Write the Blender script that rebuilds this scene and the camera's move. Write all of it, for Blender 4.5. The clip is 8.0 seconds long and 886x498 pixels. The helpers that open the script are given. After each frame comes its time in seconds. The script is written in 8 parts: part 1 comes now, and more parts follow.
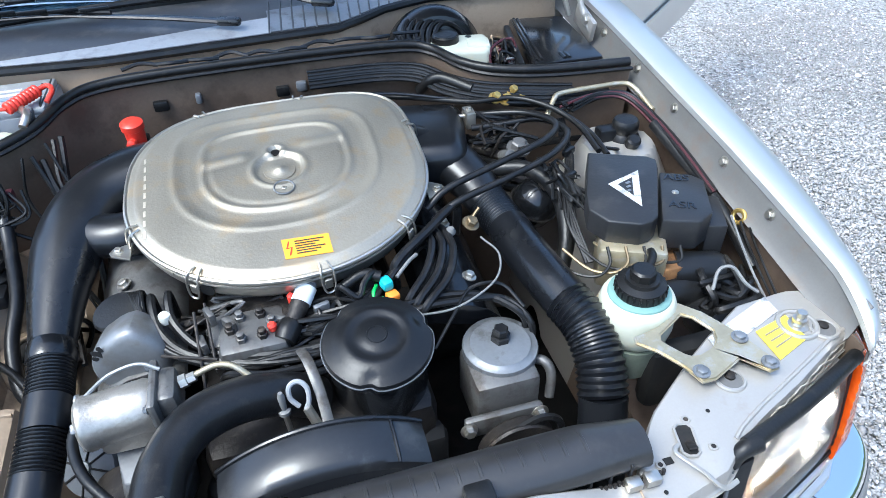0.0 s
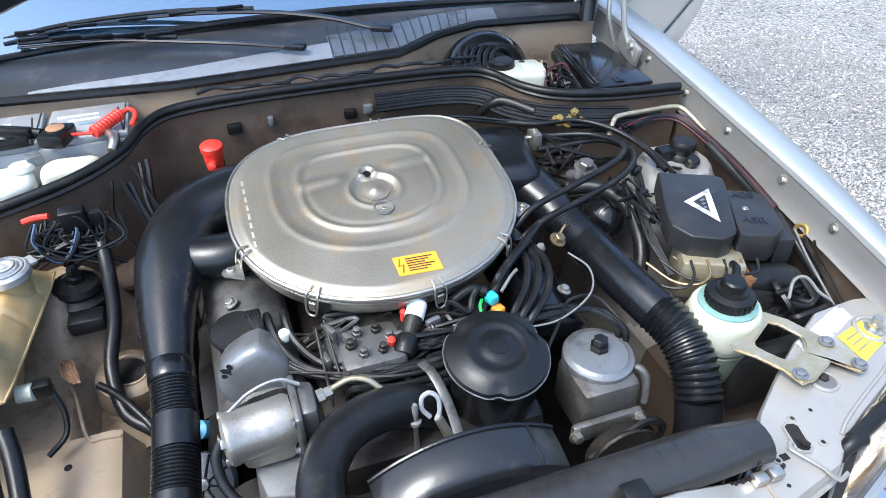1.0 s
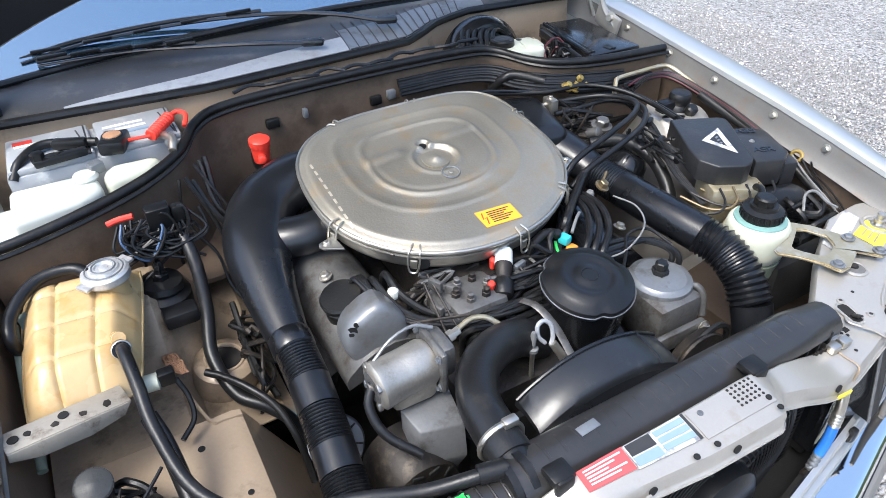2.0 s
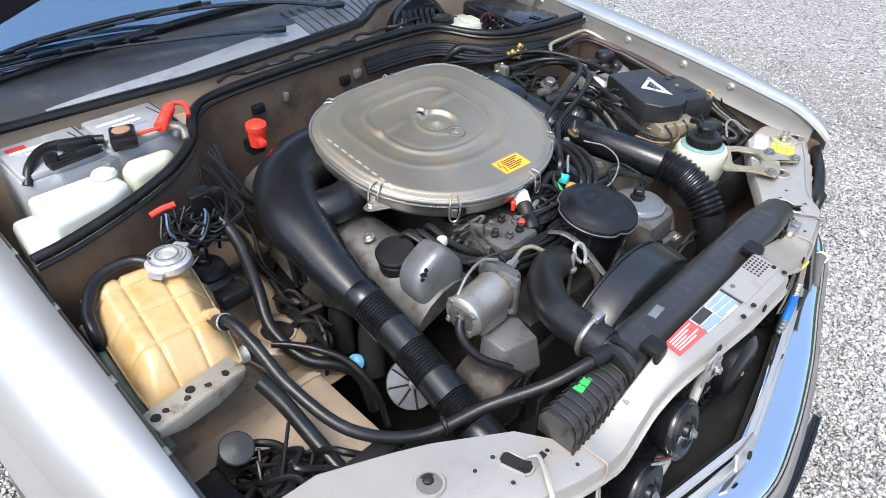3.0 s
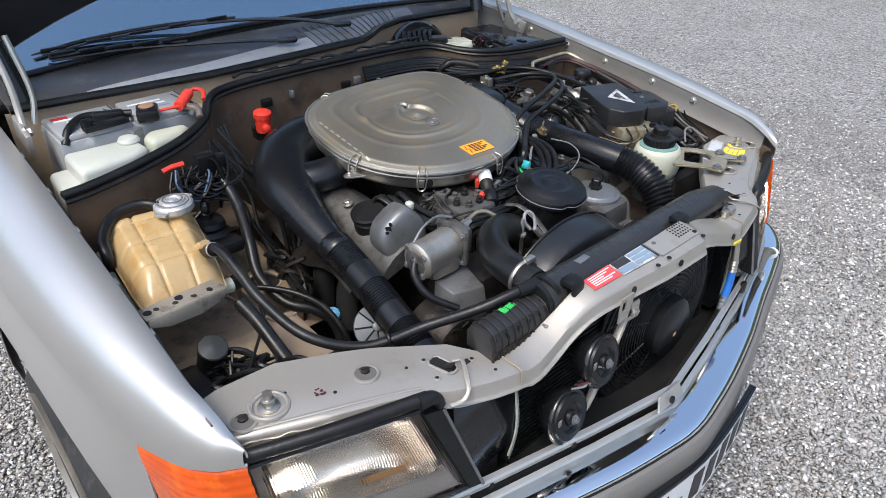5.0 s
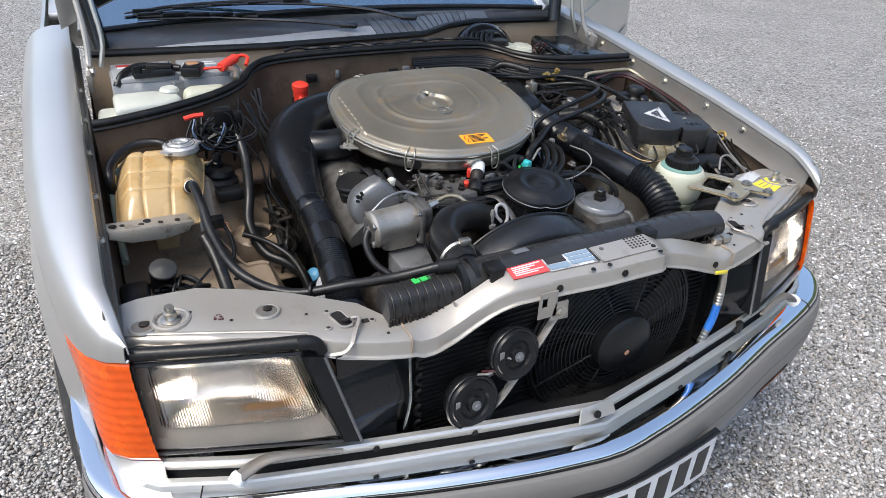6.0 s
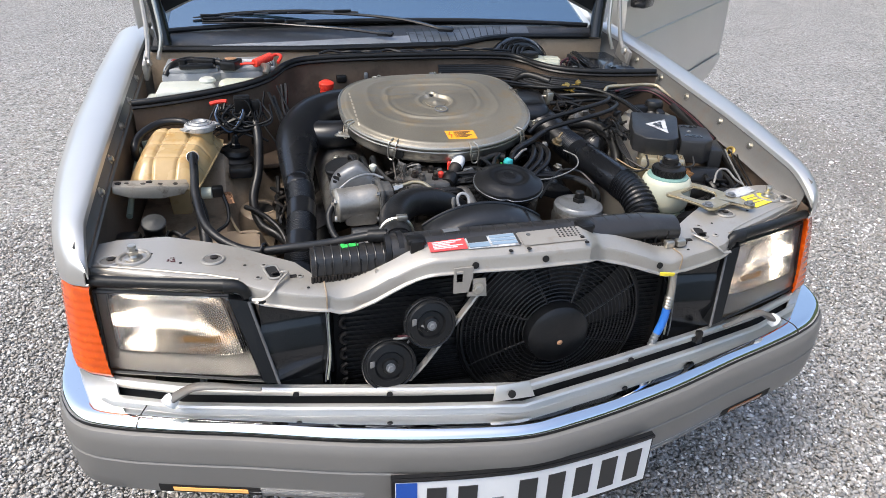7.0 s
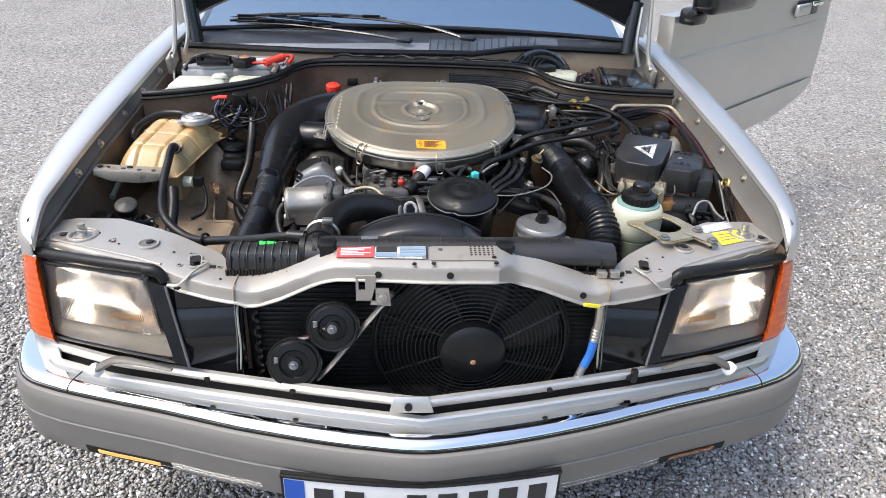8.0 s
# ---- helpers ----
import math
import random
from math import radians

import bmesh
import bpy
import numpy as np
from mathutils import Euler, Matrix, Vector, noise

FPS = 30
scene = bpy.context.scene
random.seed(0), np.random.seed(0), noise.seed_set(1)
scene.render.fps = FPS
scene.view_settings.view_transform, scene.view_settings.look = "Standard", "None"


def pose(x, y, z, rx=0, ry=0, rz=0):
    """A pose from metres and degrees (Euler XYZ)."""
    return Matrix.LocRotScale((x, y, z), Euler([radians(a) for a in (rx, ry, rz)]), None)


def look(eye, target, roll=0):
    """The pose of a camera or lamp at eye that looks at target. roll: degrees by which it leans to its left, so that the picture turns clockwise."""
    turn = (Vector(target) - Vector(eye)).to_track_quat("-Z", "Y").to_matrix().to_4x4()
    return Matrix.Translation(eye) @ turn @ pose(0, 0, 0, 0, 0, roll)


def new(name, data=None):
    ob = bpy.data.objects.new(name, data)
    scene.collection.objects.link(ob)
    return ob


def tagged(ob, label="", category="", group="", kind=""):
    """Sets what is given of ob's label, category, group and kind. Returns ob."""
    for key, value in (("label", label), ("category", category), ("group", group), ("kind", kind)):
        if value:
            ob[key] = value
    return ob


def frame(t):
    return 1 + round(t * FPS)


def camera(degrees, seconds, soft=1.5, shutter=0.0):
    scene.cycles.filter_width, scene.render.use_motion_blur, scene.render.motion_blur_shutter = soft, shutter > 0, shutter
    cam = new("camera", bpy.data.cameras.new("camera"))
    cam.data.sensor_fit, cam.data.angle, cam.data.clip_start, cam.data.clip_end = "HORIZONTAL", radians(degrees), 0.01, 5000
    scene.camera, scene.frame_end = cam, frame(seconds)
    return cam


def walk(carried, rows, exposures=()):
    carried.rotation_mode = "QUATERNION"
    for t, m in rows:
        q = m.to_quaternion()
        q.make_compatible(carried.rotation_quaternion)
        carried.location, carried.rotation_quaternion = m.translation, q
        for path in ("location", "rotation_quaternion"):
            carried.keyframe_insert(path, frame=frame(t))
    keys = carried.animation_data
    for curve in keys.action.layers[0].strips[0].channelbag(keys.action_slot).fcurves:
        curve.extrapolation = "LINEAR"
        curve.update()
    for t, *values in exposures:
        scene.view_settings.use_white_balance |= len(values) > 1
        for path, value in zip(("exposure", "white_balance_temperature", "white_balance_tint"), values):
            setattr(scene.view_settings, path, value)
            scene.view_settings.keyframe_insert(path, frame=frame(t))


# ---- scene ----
cam = camera(66.9, 8.0, soft=0.75)
PATH = [
    (0, (0.016, -0.321, 1.54), (0.424, 1.184, 0.288), -1.7),
    (0.5, (-0.096, -0.307, 1.557), (0.401, 1.175, 0.31), 1.8),
    (1, (-0.215, -0.29, 1.575), (0.32, 1.206, 0.36), 0.3),
    (1.5, (-0.336, -0.311, 1.564), (0.26, 1.17, 0.359), 0.9),
    (1.7, (-0.402, -0.32, 1.556), (0.248, 1.142, 0.357), -0.3),
    (2.8, (-0.858, -0.201, 1.568), (0.261, 0.967, 0.391), -0.2),
    (3, (-0.9, -0.206, 1.566), (0.252, 0.908, 0.369), 0.4),
    (3.5, (-0.971, -0.288, 1.548), (0.222, 0.767, 0.338), 0.2),
    (4, (-1.027, -0.36, 1.534), (0.231, 0.748, 0.442), 0.5),
    (4.5, (-1.034, -0.429, 1.528), (0.209, 0.72, 0.463), -0.6),
    (4.7, (-1.022, -0.452, 1.521), (0.196, 0.728, 0.461), -0.2),
    (5.8, (-0.769, -0.675, 1.472), (0.098, 0.816, 0.46), 2.0),
    (6, (-0.711, -0.758, 1.46), (0.095, 0.774, 0.458), 2.8),
    (6.5, (-0.57, -0.948, 1.459), (0.006, 0.681, 0.451), 2.6),
    (7, (-0.42, -1.006, 1.428), (0.044, 0.7, 0.493), 1.9),
    (7.5, (-0.232, -1.033, 1.448), (0.102, 0.704, 0.513), 2.9),
    (8, (-0.045, -1.058, 1.452), (0.081, 0.705, 0.517), 2.4),
]
walk(cam, [(t, look(eye, target, roll)) for t, eye, target, roll in PATH], [(0, 1.50, 5450, 3), (0.9, 1.46, 5700, 5), (1.7, 1.40, 5950, 7), (3.0, 1.29, 6150, 8), (4.5, 0.68, 6200, 8), (6.0, 0.74, 6350, 8), (8.0, 1.02, 6550, 9)])

# ---- sky and light ----
world = bpy.data.worlds.new("sky")
scene.world = world
world.use_nodes = True
wn = world.node_tree.nodes
sky = wn.new("ShaderNodeTexSky")
sky.sky_type, sky.sun_disc = "NISHITA", False
sky.sun_elevation, sky.sun_rotation = radians(60), radians(250)
sky.air_density, sky.dust_density, sky.ozone_density = 1.0, 3.5, 1.0
wn["Background"].inputs["Strength"].default_value = 0.17
world.node_tree.links.new(sky.outputs[0], wn["Background"].inputs["Color"])
sun = new("sun", bpy.data.lights.new("sun", "SUN"))
sun.data.energy, sun.data.angle, sun.data.color = 1.3, radians(24), (1.0, 0.95, 0.87)
sun.matrix_world = look((-2.2, -0.8, 4.05), (0, 0, 0))

# ---- materials ----
def mat(name, rgb, rough=0.5, metal=0.0, var=0.15, big=6.0, fine=120.0, bump=0.1, coat=0.0, stain=None, amount=0.5,
        trans=0.0, glow=None, spec=0.5, ior=1.45, rvar=0.12):
    """A surface with broad and fine variation of colour, gloss and relief; stain: a second colour in patches."""
    m = bpy.data.materials.new(name)
    m.use_nodes = True
    nt = m.node_tree
    n, link = nt.nodes, nt.links.new
    b = n["Principled BSDF"]
    tc = n.new("ShaderNodeTexCoord")
    n1, n2 = n.new("ShaderNodeTexNoise"), n.new("ShaderNodeTexNoise")
    n1.inputs["Scale"].default_value, n1.inputs["Detail"].default_value = big, 5
    n2.inputs["Scale"].default_value, n2.inputs["Detail"].default_value = fine, 4
    for k in (n1, n2):
        link(tc.outputs["Object"], k.inputs["Vector"])
    mixv = n.new("ShaderNodeMath")
    mixv.operation = "MULTIPLY_ADD"
    mixv.inputs[1].default_value = 0.4
    link(n2.outputs["Fac"], mixv.inputs[0])
    link(n1.outputs["Fac"], mixv.inputs[2])
    ramp = n.new("ShaderNodeMapRange")
    ramp.inputs["From Min"].default_value, ramp.inputs["From Max"].default_value = 0.45, 0.95
    ramp.inputs["To Min"].default_value, ramp.inputs["To Max"].default_value = 0.0, 1.0
    link(mixv.outputs[0], ramp.inputs["Value"])
    c = n.new("ShaderNodeMix")
    c.data_type = "RGBA"
    c.inputs[6].default_value = (*[v * (1 - var) for v in rgb], 1)
    c.inputs[7].default_value = (*[min(1, v * (1 + var)) for v in rgb], 1)
    link(ramp.outputs[0], c.inputs[0])
    col = c.outputs[2]
    if stain:
        n3 = n.new("ShaderNodeTexNoise")
        n3.inputs["Scale"].default_value, n3.inputs["Detail"].default_value = big * 2.3, 8
        n3.inputs["Roughness"].default_value = 0.65
        link(tc.outputs["Object"], n3.inputs["Vector"])
        r3 = n.new("ShaderNodeMapRange")
        r3.inputs["From Min"].default_value, r3.inputs["From Max"].default_value = 0.62 - 0.3 * amount, 0.72 - 0.2 * amount
        r3.inputs["To Max"].default_value = min(1.0, 0.4 + amount)
        link(n3.outputs["Fac"], r3.inputs["Value"])
        c3 = n.new("ShaderNodeMix")
        c3.data_type = "RGBA"
        c3.inputs[7].default_value = (*stain, 1)
        link(r3.outputs[0], c3.inputs[0])
        link(col, c3.inputs[6])
        col = c3.outputs[2]
    link(col, b.inputs["Base Color"])
    rr = n.new("ShaderNodeMapRange")
    rr.inputs["To Min"].default_value, rr.inputs["To Max"].default_value = max(0.02, rough - rvar), min(1, rough + rvar)
    link(n1.outputs["Fac"], rr.inputs["Value"])
    link(rr.outputs[0], b.inputs["Roughness"])
    b.inputs["Metallic"].default_value = metal
    b.inputs["Coat Weight"].default_value = coat
    b.inputs["Coat Roughness"].default_value = 0.06
    b.inputs["Transmission Weight"].default_value = trans
    b.inputs["Specular IOR Level"].default_value = spec
    b.inputs["IOR"].default_value = ior
    if glow:
        b.inputs["Emission Color"].default_value = (*glow[:3], 1)
        b.inputs["Emission Strength"].default_value = glow[3]
    if bump:
        bp = n.new("ShaderNodeBump")
        bp.inputs["Strength"].default_value, bp.inputs["Distance"].default_value = bump, 0.002
        link(n2.outputs["Fac"], bp.inputs["Height"])
        link(bp.outputs[0], b.inputs["Normal"])
    return m


SILVER = mat("silver_paint", (0.66, 0.645, 0.61), 0.44, 0.85, 0.04, 3, 900, 0.02, coat=0.35, rvar=0.04)
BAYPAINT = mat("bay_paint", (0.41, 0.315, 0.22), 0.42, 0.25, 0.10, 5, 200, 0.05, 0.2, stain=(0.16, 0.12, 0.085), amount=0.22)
# bay paint with dirt, darkened further for the shade deep in the bay
DIRTYSHADEBAY = mat("dirty_shaded_bay_paint", (0.135, 0.098, 0.07), 0.48, 0.1, 0.2, 4, 150, 0.1, stain=(0.07, 0.05, 0.036), amount=0.35)
# lower tray's brown: stains, and the shade there mixed into the same colour
TRAYBROWN = mat("stained_shaded_bay_paint", (0.31, 0.235, 0.16), 0.42, 0.1, 0.2, 6, 150, 0.1, 0.2, stain=(0.11, 0.078, 0.05), amount=0.36)
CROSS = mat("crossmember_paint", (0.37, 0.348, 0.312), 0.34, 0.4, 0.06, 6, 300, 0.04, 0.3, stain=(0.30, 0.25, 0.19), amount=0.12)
# silver paint darkened for the dark surroundings that the wing flange mirrors
RAILPAINT = mat("darkened_dusty_silver", (0.145, 0.14, 0.13), 0.5, 0.2, 0.12, 8, 250, 0.06, stain=(0.15, 0.12, 0.095), amount=0.3)
BRACKET = mat("flaking_paint", (0.36, 0.325, 0.27), 0.45, 0.3, 0.12, 12, 160, 0.15, stain=(0.10, 0.07, 0.045), amount=0.35)
CLADDING = mat("grey_cladding", (0.185, 0.178, 0.166), 0.42, 0.15, 0.05, 3, 500, 0.06, rvar=0.05)
CHROME = mat("chrome", (0.86, 0.87, 0.88), 0.06, 1.0, 0.02, 4, 60, 0.0, rvar=0.03)
BLACK = mat("black_plastic", (0.009, 0.0095, 0.0105), 0.32, 0, 0.3, 8, 200, 0.12, spec=0.4, stain=(0.024, 0.022, 0.02), amount=0.2)
# black lifted to grey: the sky's sheen on the covers, plus dust patches
SHEENBLACK = mat("dusty_sheen_plastic", (0.020, 0.0205, 0.022), 0.38, 0, 0.25, 9, 180, 0.12, spec=0.5, stain=(0.04, 0.038, 0.036), amount=0.25)
SHIELD = mat("dusty_shield", (0.12, 0.122, 0.125), 0.5, 0.15, 0.2, 10, 150, 0.2, stain=(0.05, 0.046, 0.04), amount=0.35)
SHROUD = mat("shroud_plastic", (0.015, 0.016, 0.018), 0.32, 0, 0.25, 9, 150, 0.08, 0.2, stain=(0.05, 0.05, 0.05), amount=0.25)
RADBLACK = mat("radiator_plastic", (0.022, 0.0205, 0.0195), 0.38, 0, 0.2, 8, 150, 0.1, 0.3, spec=0.6, stain=(0.04, 0.037, 0.034), amount=0.2)
COWLPALE = mat("pale_cowl_strip", (0.30, 0.31, 0.325), 0.4, 0, 0.12, 8, 150, 0.06, stain=(0.20, 0.20, 0.205), amount=0.3)
COWL = mat("cowl_plastic", (0.050, 0.050, 0.052), 0.36, 0, 0.2, 6, 150, 0.06, stain=(0.11, 0.10, 0.09), amount=0.3)
GLOSSBLACK = mat("black_paint", (0.008, 0.0085, 0.0095), 0.22, 0, 0.3, 8, 150, 0.08, 0.3, stain=(0.02, 0.018, 0.017), amount=0.2)
DUCTBLACK = mat("duct_black", (0.0075, 0.0082, 0.0098), 0.30, 0, 0.3, 9, 160, 0.10, 0.12, stain=(0.02, 0.02, 0.02), amount=0.2)
GUARD = mat("guard_wire", (0.022, 0.022, 0.023), 0.35, 0.2, 0.15, 8, 200, 0.05)
RUBBER = mat("black_rubber", (0.0095, 0.0095, 0.0095), 0.36, 0, 0.3, 14, 220, 0.2, spec=0.4, stain=(0.03, 0.027, 0.023), amount=0.22)
HOSE = mat("rubber_hose", (0.011, 0.011, 0.0115), 0.33, 0, 0.3, 16, 300, 0.15, spec=0.42, stain=(0.032, 0.029, 0.026), amount=0.22)
# near-black for holes, gaps and deep parts: their shade is in the colour
DARK = mat("shade_black", (0.007, 0.0068, 0.0066), 0.8, 0, 0.3, 6, 90, 0.15, stain=(0.025, 0.02, 0.016), amount=0.3)
OLIVE = mat("dusty_olive_disc", (0.045, 0.046, 0.044), 0.5, 0.1, 0.2, 14, 160, 0.2)
PALEPLATE = mat("pale_pulley", (0.15, 0.162, 0.18), 0.45, 0.4, 0.12, 14, 160, 0.1, stain=(0.2, 0.2, 0.2), amount=0.2)
RUST = mat("rusty_fitting", (0.26, 0.13, 0.05), 0.6, 0.3, 0.3, 20, 140, 0.3, stain=(0.12, 0.06, 0.03), amount=0.4)
GRIME = mat("grimy_iron", (0.028, 0.024, 0.021), 0.5, 0.4, 0.4, 18, 120, 0.45, stain=(0.085, 0.068, 0.052), amount=0.3)
CAPSILVER = mat("worn_filler_cap", (0.56, 0.555, 0.54), 0.36, 0.55, 0.12, 20, 160, 0.1, stain=(0.36, 0.35, 0.33), amount=0.3)
ZINC = mat("zinc_lid", (0.345, 0.318, 0.262), 0.48, 0.8, 0.16, 7, 260, 0.16, stain=(0.40, 0.31, 0.20), amount=0.34, rvar=0.14)
ZINCMARK = mat("faded_lid_print", (0.62, 0.56, 0.45), 0.5, 0.5, 0.1, 20, 120, 0.0)
NOSEALU = mat("satin_cast_aluminium", (0.19, 0.195, 0.20), 0.40, 0.5, 0.14, 9, 160, 0.12, stain=(0.15, 0.14, 0.125), amount=0.35)
ALU = mat("cast_aluminium", (0.145, 0.142, 0.136), 0.45, 0.5, 0.2, 12, 160, 0.3, stain=(0.07, 0.06, 0.05), amount=0.42)
BRIGHTALU = mat("bright_aluminium", (0.46, 0.425, 0.37), 0.38, 0.75, 0.18, 14, 150, 0.3, stain=(0.30, 0.26, 0.2), amount=0.2)
GREYALU = mat("grey_aluminium", (0.21, 0.22, 0.23), 0.40, 0.5, 0.14, 11, 180, 0.2, stain=(0.10, 0.095, 0.085), amount=0.3)
STEEL = mat("plated_steel", (0.52, 0.49, 0.43), 0.32, 0.9, 0.1, 20, 200, 0.05)
GOLD = mat("yellow_zinc", (0.45, 0.385, 0.255), 0.38, 0.7, 0.15, 14, 150, 0.12, stain=(0.52, 0.50, 0.44), amount=0.35)
BRASS = mat("brass", (0.60, 0.42, 0.13), 0.35, 0.85, 0.15, 20, 120, 0.1)
AMBERTANK = mat("yellowed_plastic", (0.52, 0.365, 0.175), 0.30, 0, 0.10, 8, 60, 0.03, 0.3, stain=(0.47, 0.27, 0.085), amount=0.3)
WHITETANK = mat("white_plastic", (0.52, 0.535, 0.48), 0.40, 0, 0.06, 7, 120, 0.05, stain=(0.58, 0.58, 0.49), amount=0.25)
CREAM = mat("cream_plastic", (0.50, 0.51, 0.41), 0.4, 0, 0.08, 9, 100, 0.05, stain=(0.55, 0.50, 0.36), amount=0.25)
MINT = mat("mint_plastic", (0.17, 0.29, 0.26), 0.4, 0, 0.15, 14, 100, 0.05, stain=(0.08, 0.17, 0.15), amount=0.3)
BATTERY = mat("grey_battery_case", (0.30, 0.31, 0.32), 0.4, 0, 0.06, 9, 150, 0.05, stain=(0.55, 0.55, 0.54), amount=0.15)
RED = mat("red_plastic", (0.72, 0.05, 0.03), 0.38, 0, 0.1, 20, 100, 0.05)
BLUE = mat("blue_sleeve", (0.03, 0.16, 0.55), 0.4, 0, 0.1, 20, 100, 0.05)
PALEBLUE = mat("pale_blue_cap", (0.10, 0.32, 0.55), 0.4, 0, 0.1, 20, 100, 0.05)
TEAL = mat("teal_connector", (0.05, 0.42, 0.45), 0.4, 0, 0.1, 20, 100, 0.05)
ORANGEP = mat("orange_connector", (0.85, 0.26, 0.03), 0.4, 0, 0.1, 20, 100, 0.05)
GREENP = mat("green_paint_mark", (0.05, 0.52, 0.10), 0.5, 0, 0.15, 30, 100, 0.05)
YELLOW = mat("yellow_sticker", (0.86, 0.70, 0.05), 0.45, 0, 0.06, 20, 100, 0.02)
ORANGELABEL = mat("orange_label", (0.86, 0.36, 0.03), 0.42, 0, 0.06, 20, 120, 0.03)
REDLABEL = mat("red_label", (0.75, 0.075, 0.075), 0.42, 0, 0.06, 20, 120, 0.03)
WHITELABEL = mat("white_label", (0.72, 0.74, 0.74), 0.45, 0, 0.06, 20, 120, 0.03)
WORNLABEL = mat("worn_white_label", (0.50, 0.51, 0.52), 0.5, 0, 0.1, 20, 120, 0.03, stain=(0.10, 0.10, 0.105), amount=0.4)
BLUELABEL = mat("steel_blue_print", (0.20, 0.28, 0.36), 0.45, 0, 0.08, 20, 120, 0.03)
INK = mat("dark_print", (0.03, 0.03, 0.03), 0.5, 0, 0.1, 20, 120, 0.0)
REDINK = mat("red_print", (0.50, 0.035, 0.02), 0.5, 0, 0.1, 20, 120, 0.0)
LAMPORANGE = mat("orange_lens", (0.66, 0.085, 0.005), 0.18, 0, 0.25, 7, 60, 0.02, coat=0.3, spec=0.35, stain=(0.80, 0.17, 0.01), amount=0.3)
LAMPDIM = mat("dull_amber", (0.20, 0.06, 0.015), 0.2, 0, 0.1, 10, 60, 0.02, coat=0.5)
LAMPGREY = mat("lamp_housing", (0.36, 0.34, 0.31), 0.4, 0.3, 0.08, 10, 90, 0.03)
REFLECTOR = mat("lamp_reflector", (0.90, 0.87, 0.83), 0.26, 1.0, 0.02, 4, 60, 0.0, rvar=0.04)
BULB = mat("lamp_filament", (1, 0.85, 0.6), 0.4, glow=(1.0, 0.88, 0.75, 6.0), bump=0)
SIDEBULB = mat("amber_lamp", (1, 0.5, 0.15), 0.4, glow=(1.0, 0.45, 0.12, 0.22), bump=0)
AMBERGLINT = mat("amber_reflection", (0.66, 0.38, 0.16), 0.25, 0.5, 0.1, 20, 90, 0.02)
TYRE = mat("tyre", (0.03, 0.03, 0.03), 0.75, 0, 0.2, 9, 200, 0.2, stain=(0.09, 0.085, 0.08), amount=0.3)
PLATEWHITE = mat("plate_white", (0.75, 0.76, 0.76), 0.4, 0, 0.03, 10, 200, 0.02)
PLATEBLUE = mat("plate_blue", (0.02, 0.09, 0.42), 0.4, 0, 0.04, 10, 200, 0.02)
FELT = mat("bonnet_lining", (0.012, 0.012, 0.013), 0.9, 0, 0.3, 20, 300, 0.4)
GREENPIPE = mat("green_hose", (0.17, 0.20, 0.155), 0.5, 0, 0.2, 20, 200, 0.1, stain=(0.2, 0.22, 0.17), amount=0.3)
WIRERED = mat("red_wire", (0.060, 0.014, 0.018), 0.45, 0, 0.1, 20, 200, 0.02)
WIREBLUE = mat("blue_wire", (0.05, 0.09, 0.17), 0.45, 0, 0.1, 20, 200, 0.02)
WIRETAN = mat("tan_wire", (0.40, 0.29, 0.18), 0.45, 0, 0.1, 20, 200, 0.02)
BRAKELINE = mat("brake_line", (0.17, 0.13, 0.075), 0.4, 0.6, 0.2, 20, 150, 0.05)
WIREGREY = mat("grey_wire", (0.17, 0.17, 0.165), 0.45, 0, 0.1, 20, 200, 0.02)
WOOL = mat("copper_braid", (0.45, 0.25, 0.14), 0.6, 0.3, 0.2, 20, 200, 0.2)


def glass(name, rgb, rough=0.02, flutes=0.0, ior=1.5):
    m = mat(name, rgb, rough, 0, 0.02, 3, 30, 0.0, trans=1.0, ior=ior, rvar=0.01)
    if flutes:
        nt = m.node_tree
        tc, wv, bp = (nt.nodes.new(k) for k in ("ShaderNodeTexCoord", "ShaderNodeTexWave", "ShaderNodeBump"))
        wv.inputs["Scale"].default_value = flutes
        wv.inputs["Distortion"].default_value = 0.3
        bp.inputs["Strength"].default_value, bp.inputs["Distance"].default_value = 0.3, 0.001
        nt.links.new(tc.outputs["Object"], wv.inputs["Vector"])
        nt.links.new(wv.outputs["Color"], bp.inputs["Height"])
        nt.links.new(bp.outputs[0], nt.nodes["Principled BSDF"].inputs["Normal"])
    return m


LENS = glass("fluted_glass", (0.97, 0.96, 0.945), 0.06, 0.0, 1.42)
SCREEN = mat("windscreen_glass", (0.03, 0.06, 0.09), 0.03, 0, 0.02, 2, 20, 0.0, spec=1.0, ior=2.8, rvar=0.01)
# the blue of the reflected sky is put into the glass's specular tint
SCREEN.node_tree.nodes["Principled BSDF"].inputs["Specular Tint"].default_value = (0.50, 0.63, 0.76, 1)


# ---- building tools ----
def V(*a):
    return Vector(a[0] if len(a) == 1 else a)


def mesh_from(verts, faces):
    bm = bmesh.new()
    vs = [bm.verts.new(v) for v in verts]
    for f in faces:
        try:
            bm.faces.new([vs[i] for i in f])
        except ValueError:
            pass
    return bm


def loft(rings, closed=True, caps=True):
    """Joins rings of equal count to a skin."""
    n, verts, faces = len(rings[0]), [p for r in rings for p in r], []
    for i in range(len(rings) - 1):
        for j in range(n if closed else n - 1):
            a, b = i * n + j, i * n + (j + 1) % n
            faces.append((a, b, b + n, a + n))
    if caps and closed:
        faces.append(tuple(range(n))[::-1])
        faces.append(tuple((len(rings) - 1) * n + j for j in range(n)))
    bm = mesh_from(verts, faces)
    bmesh.ops.recalc_face_normals(bm, faces=bm.faces)
    return bm


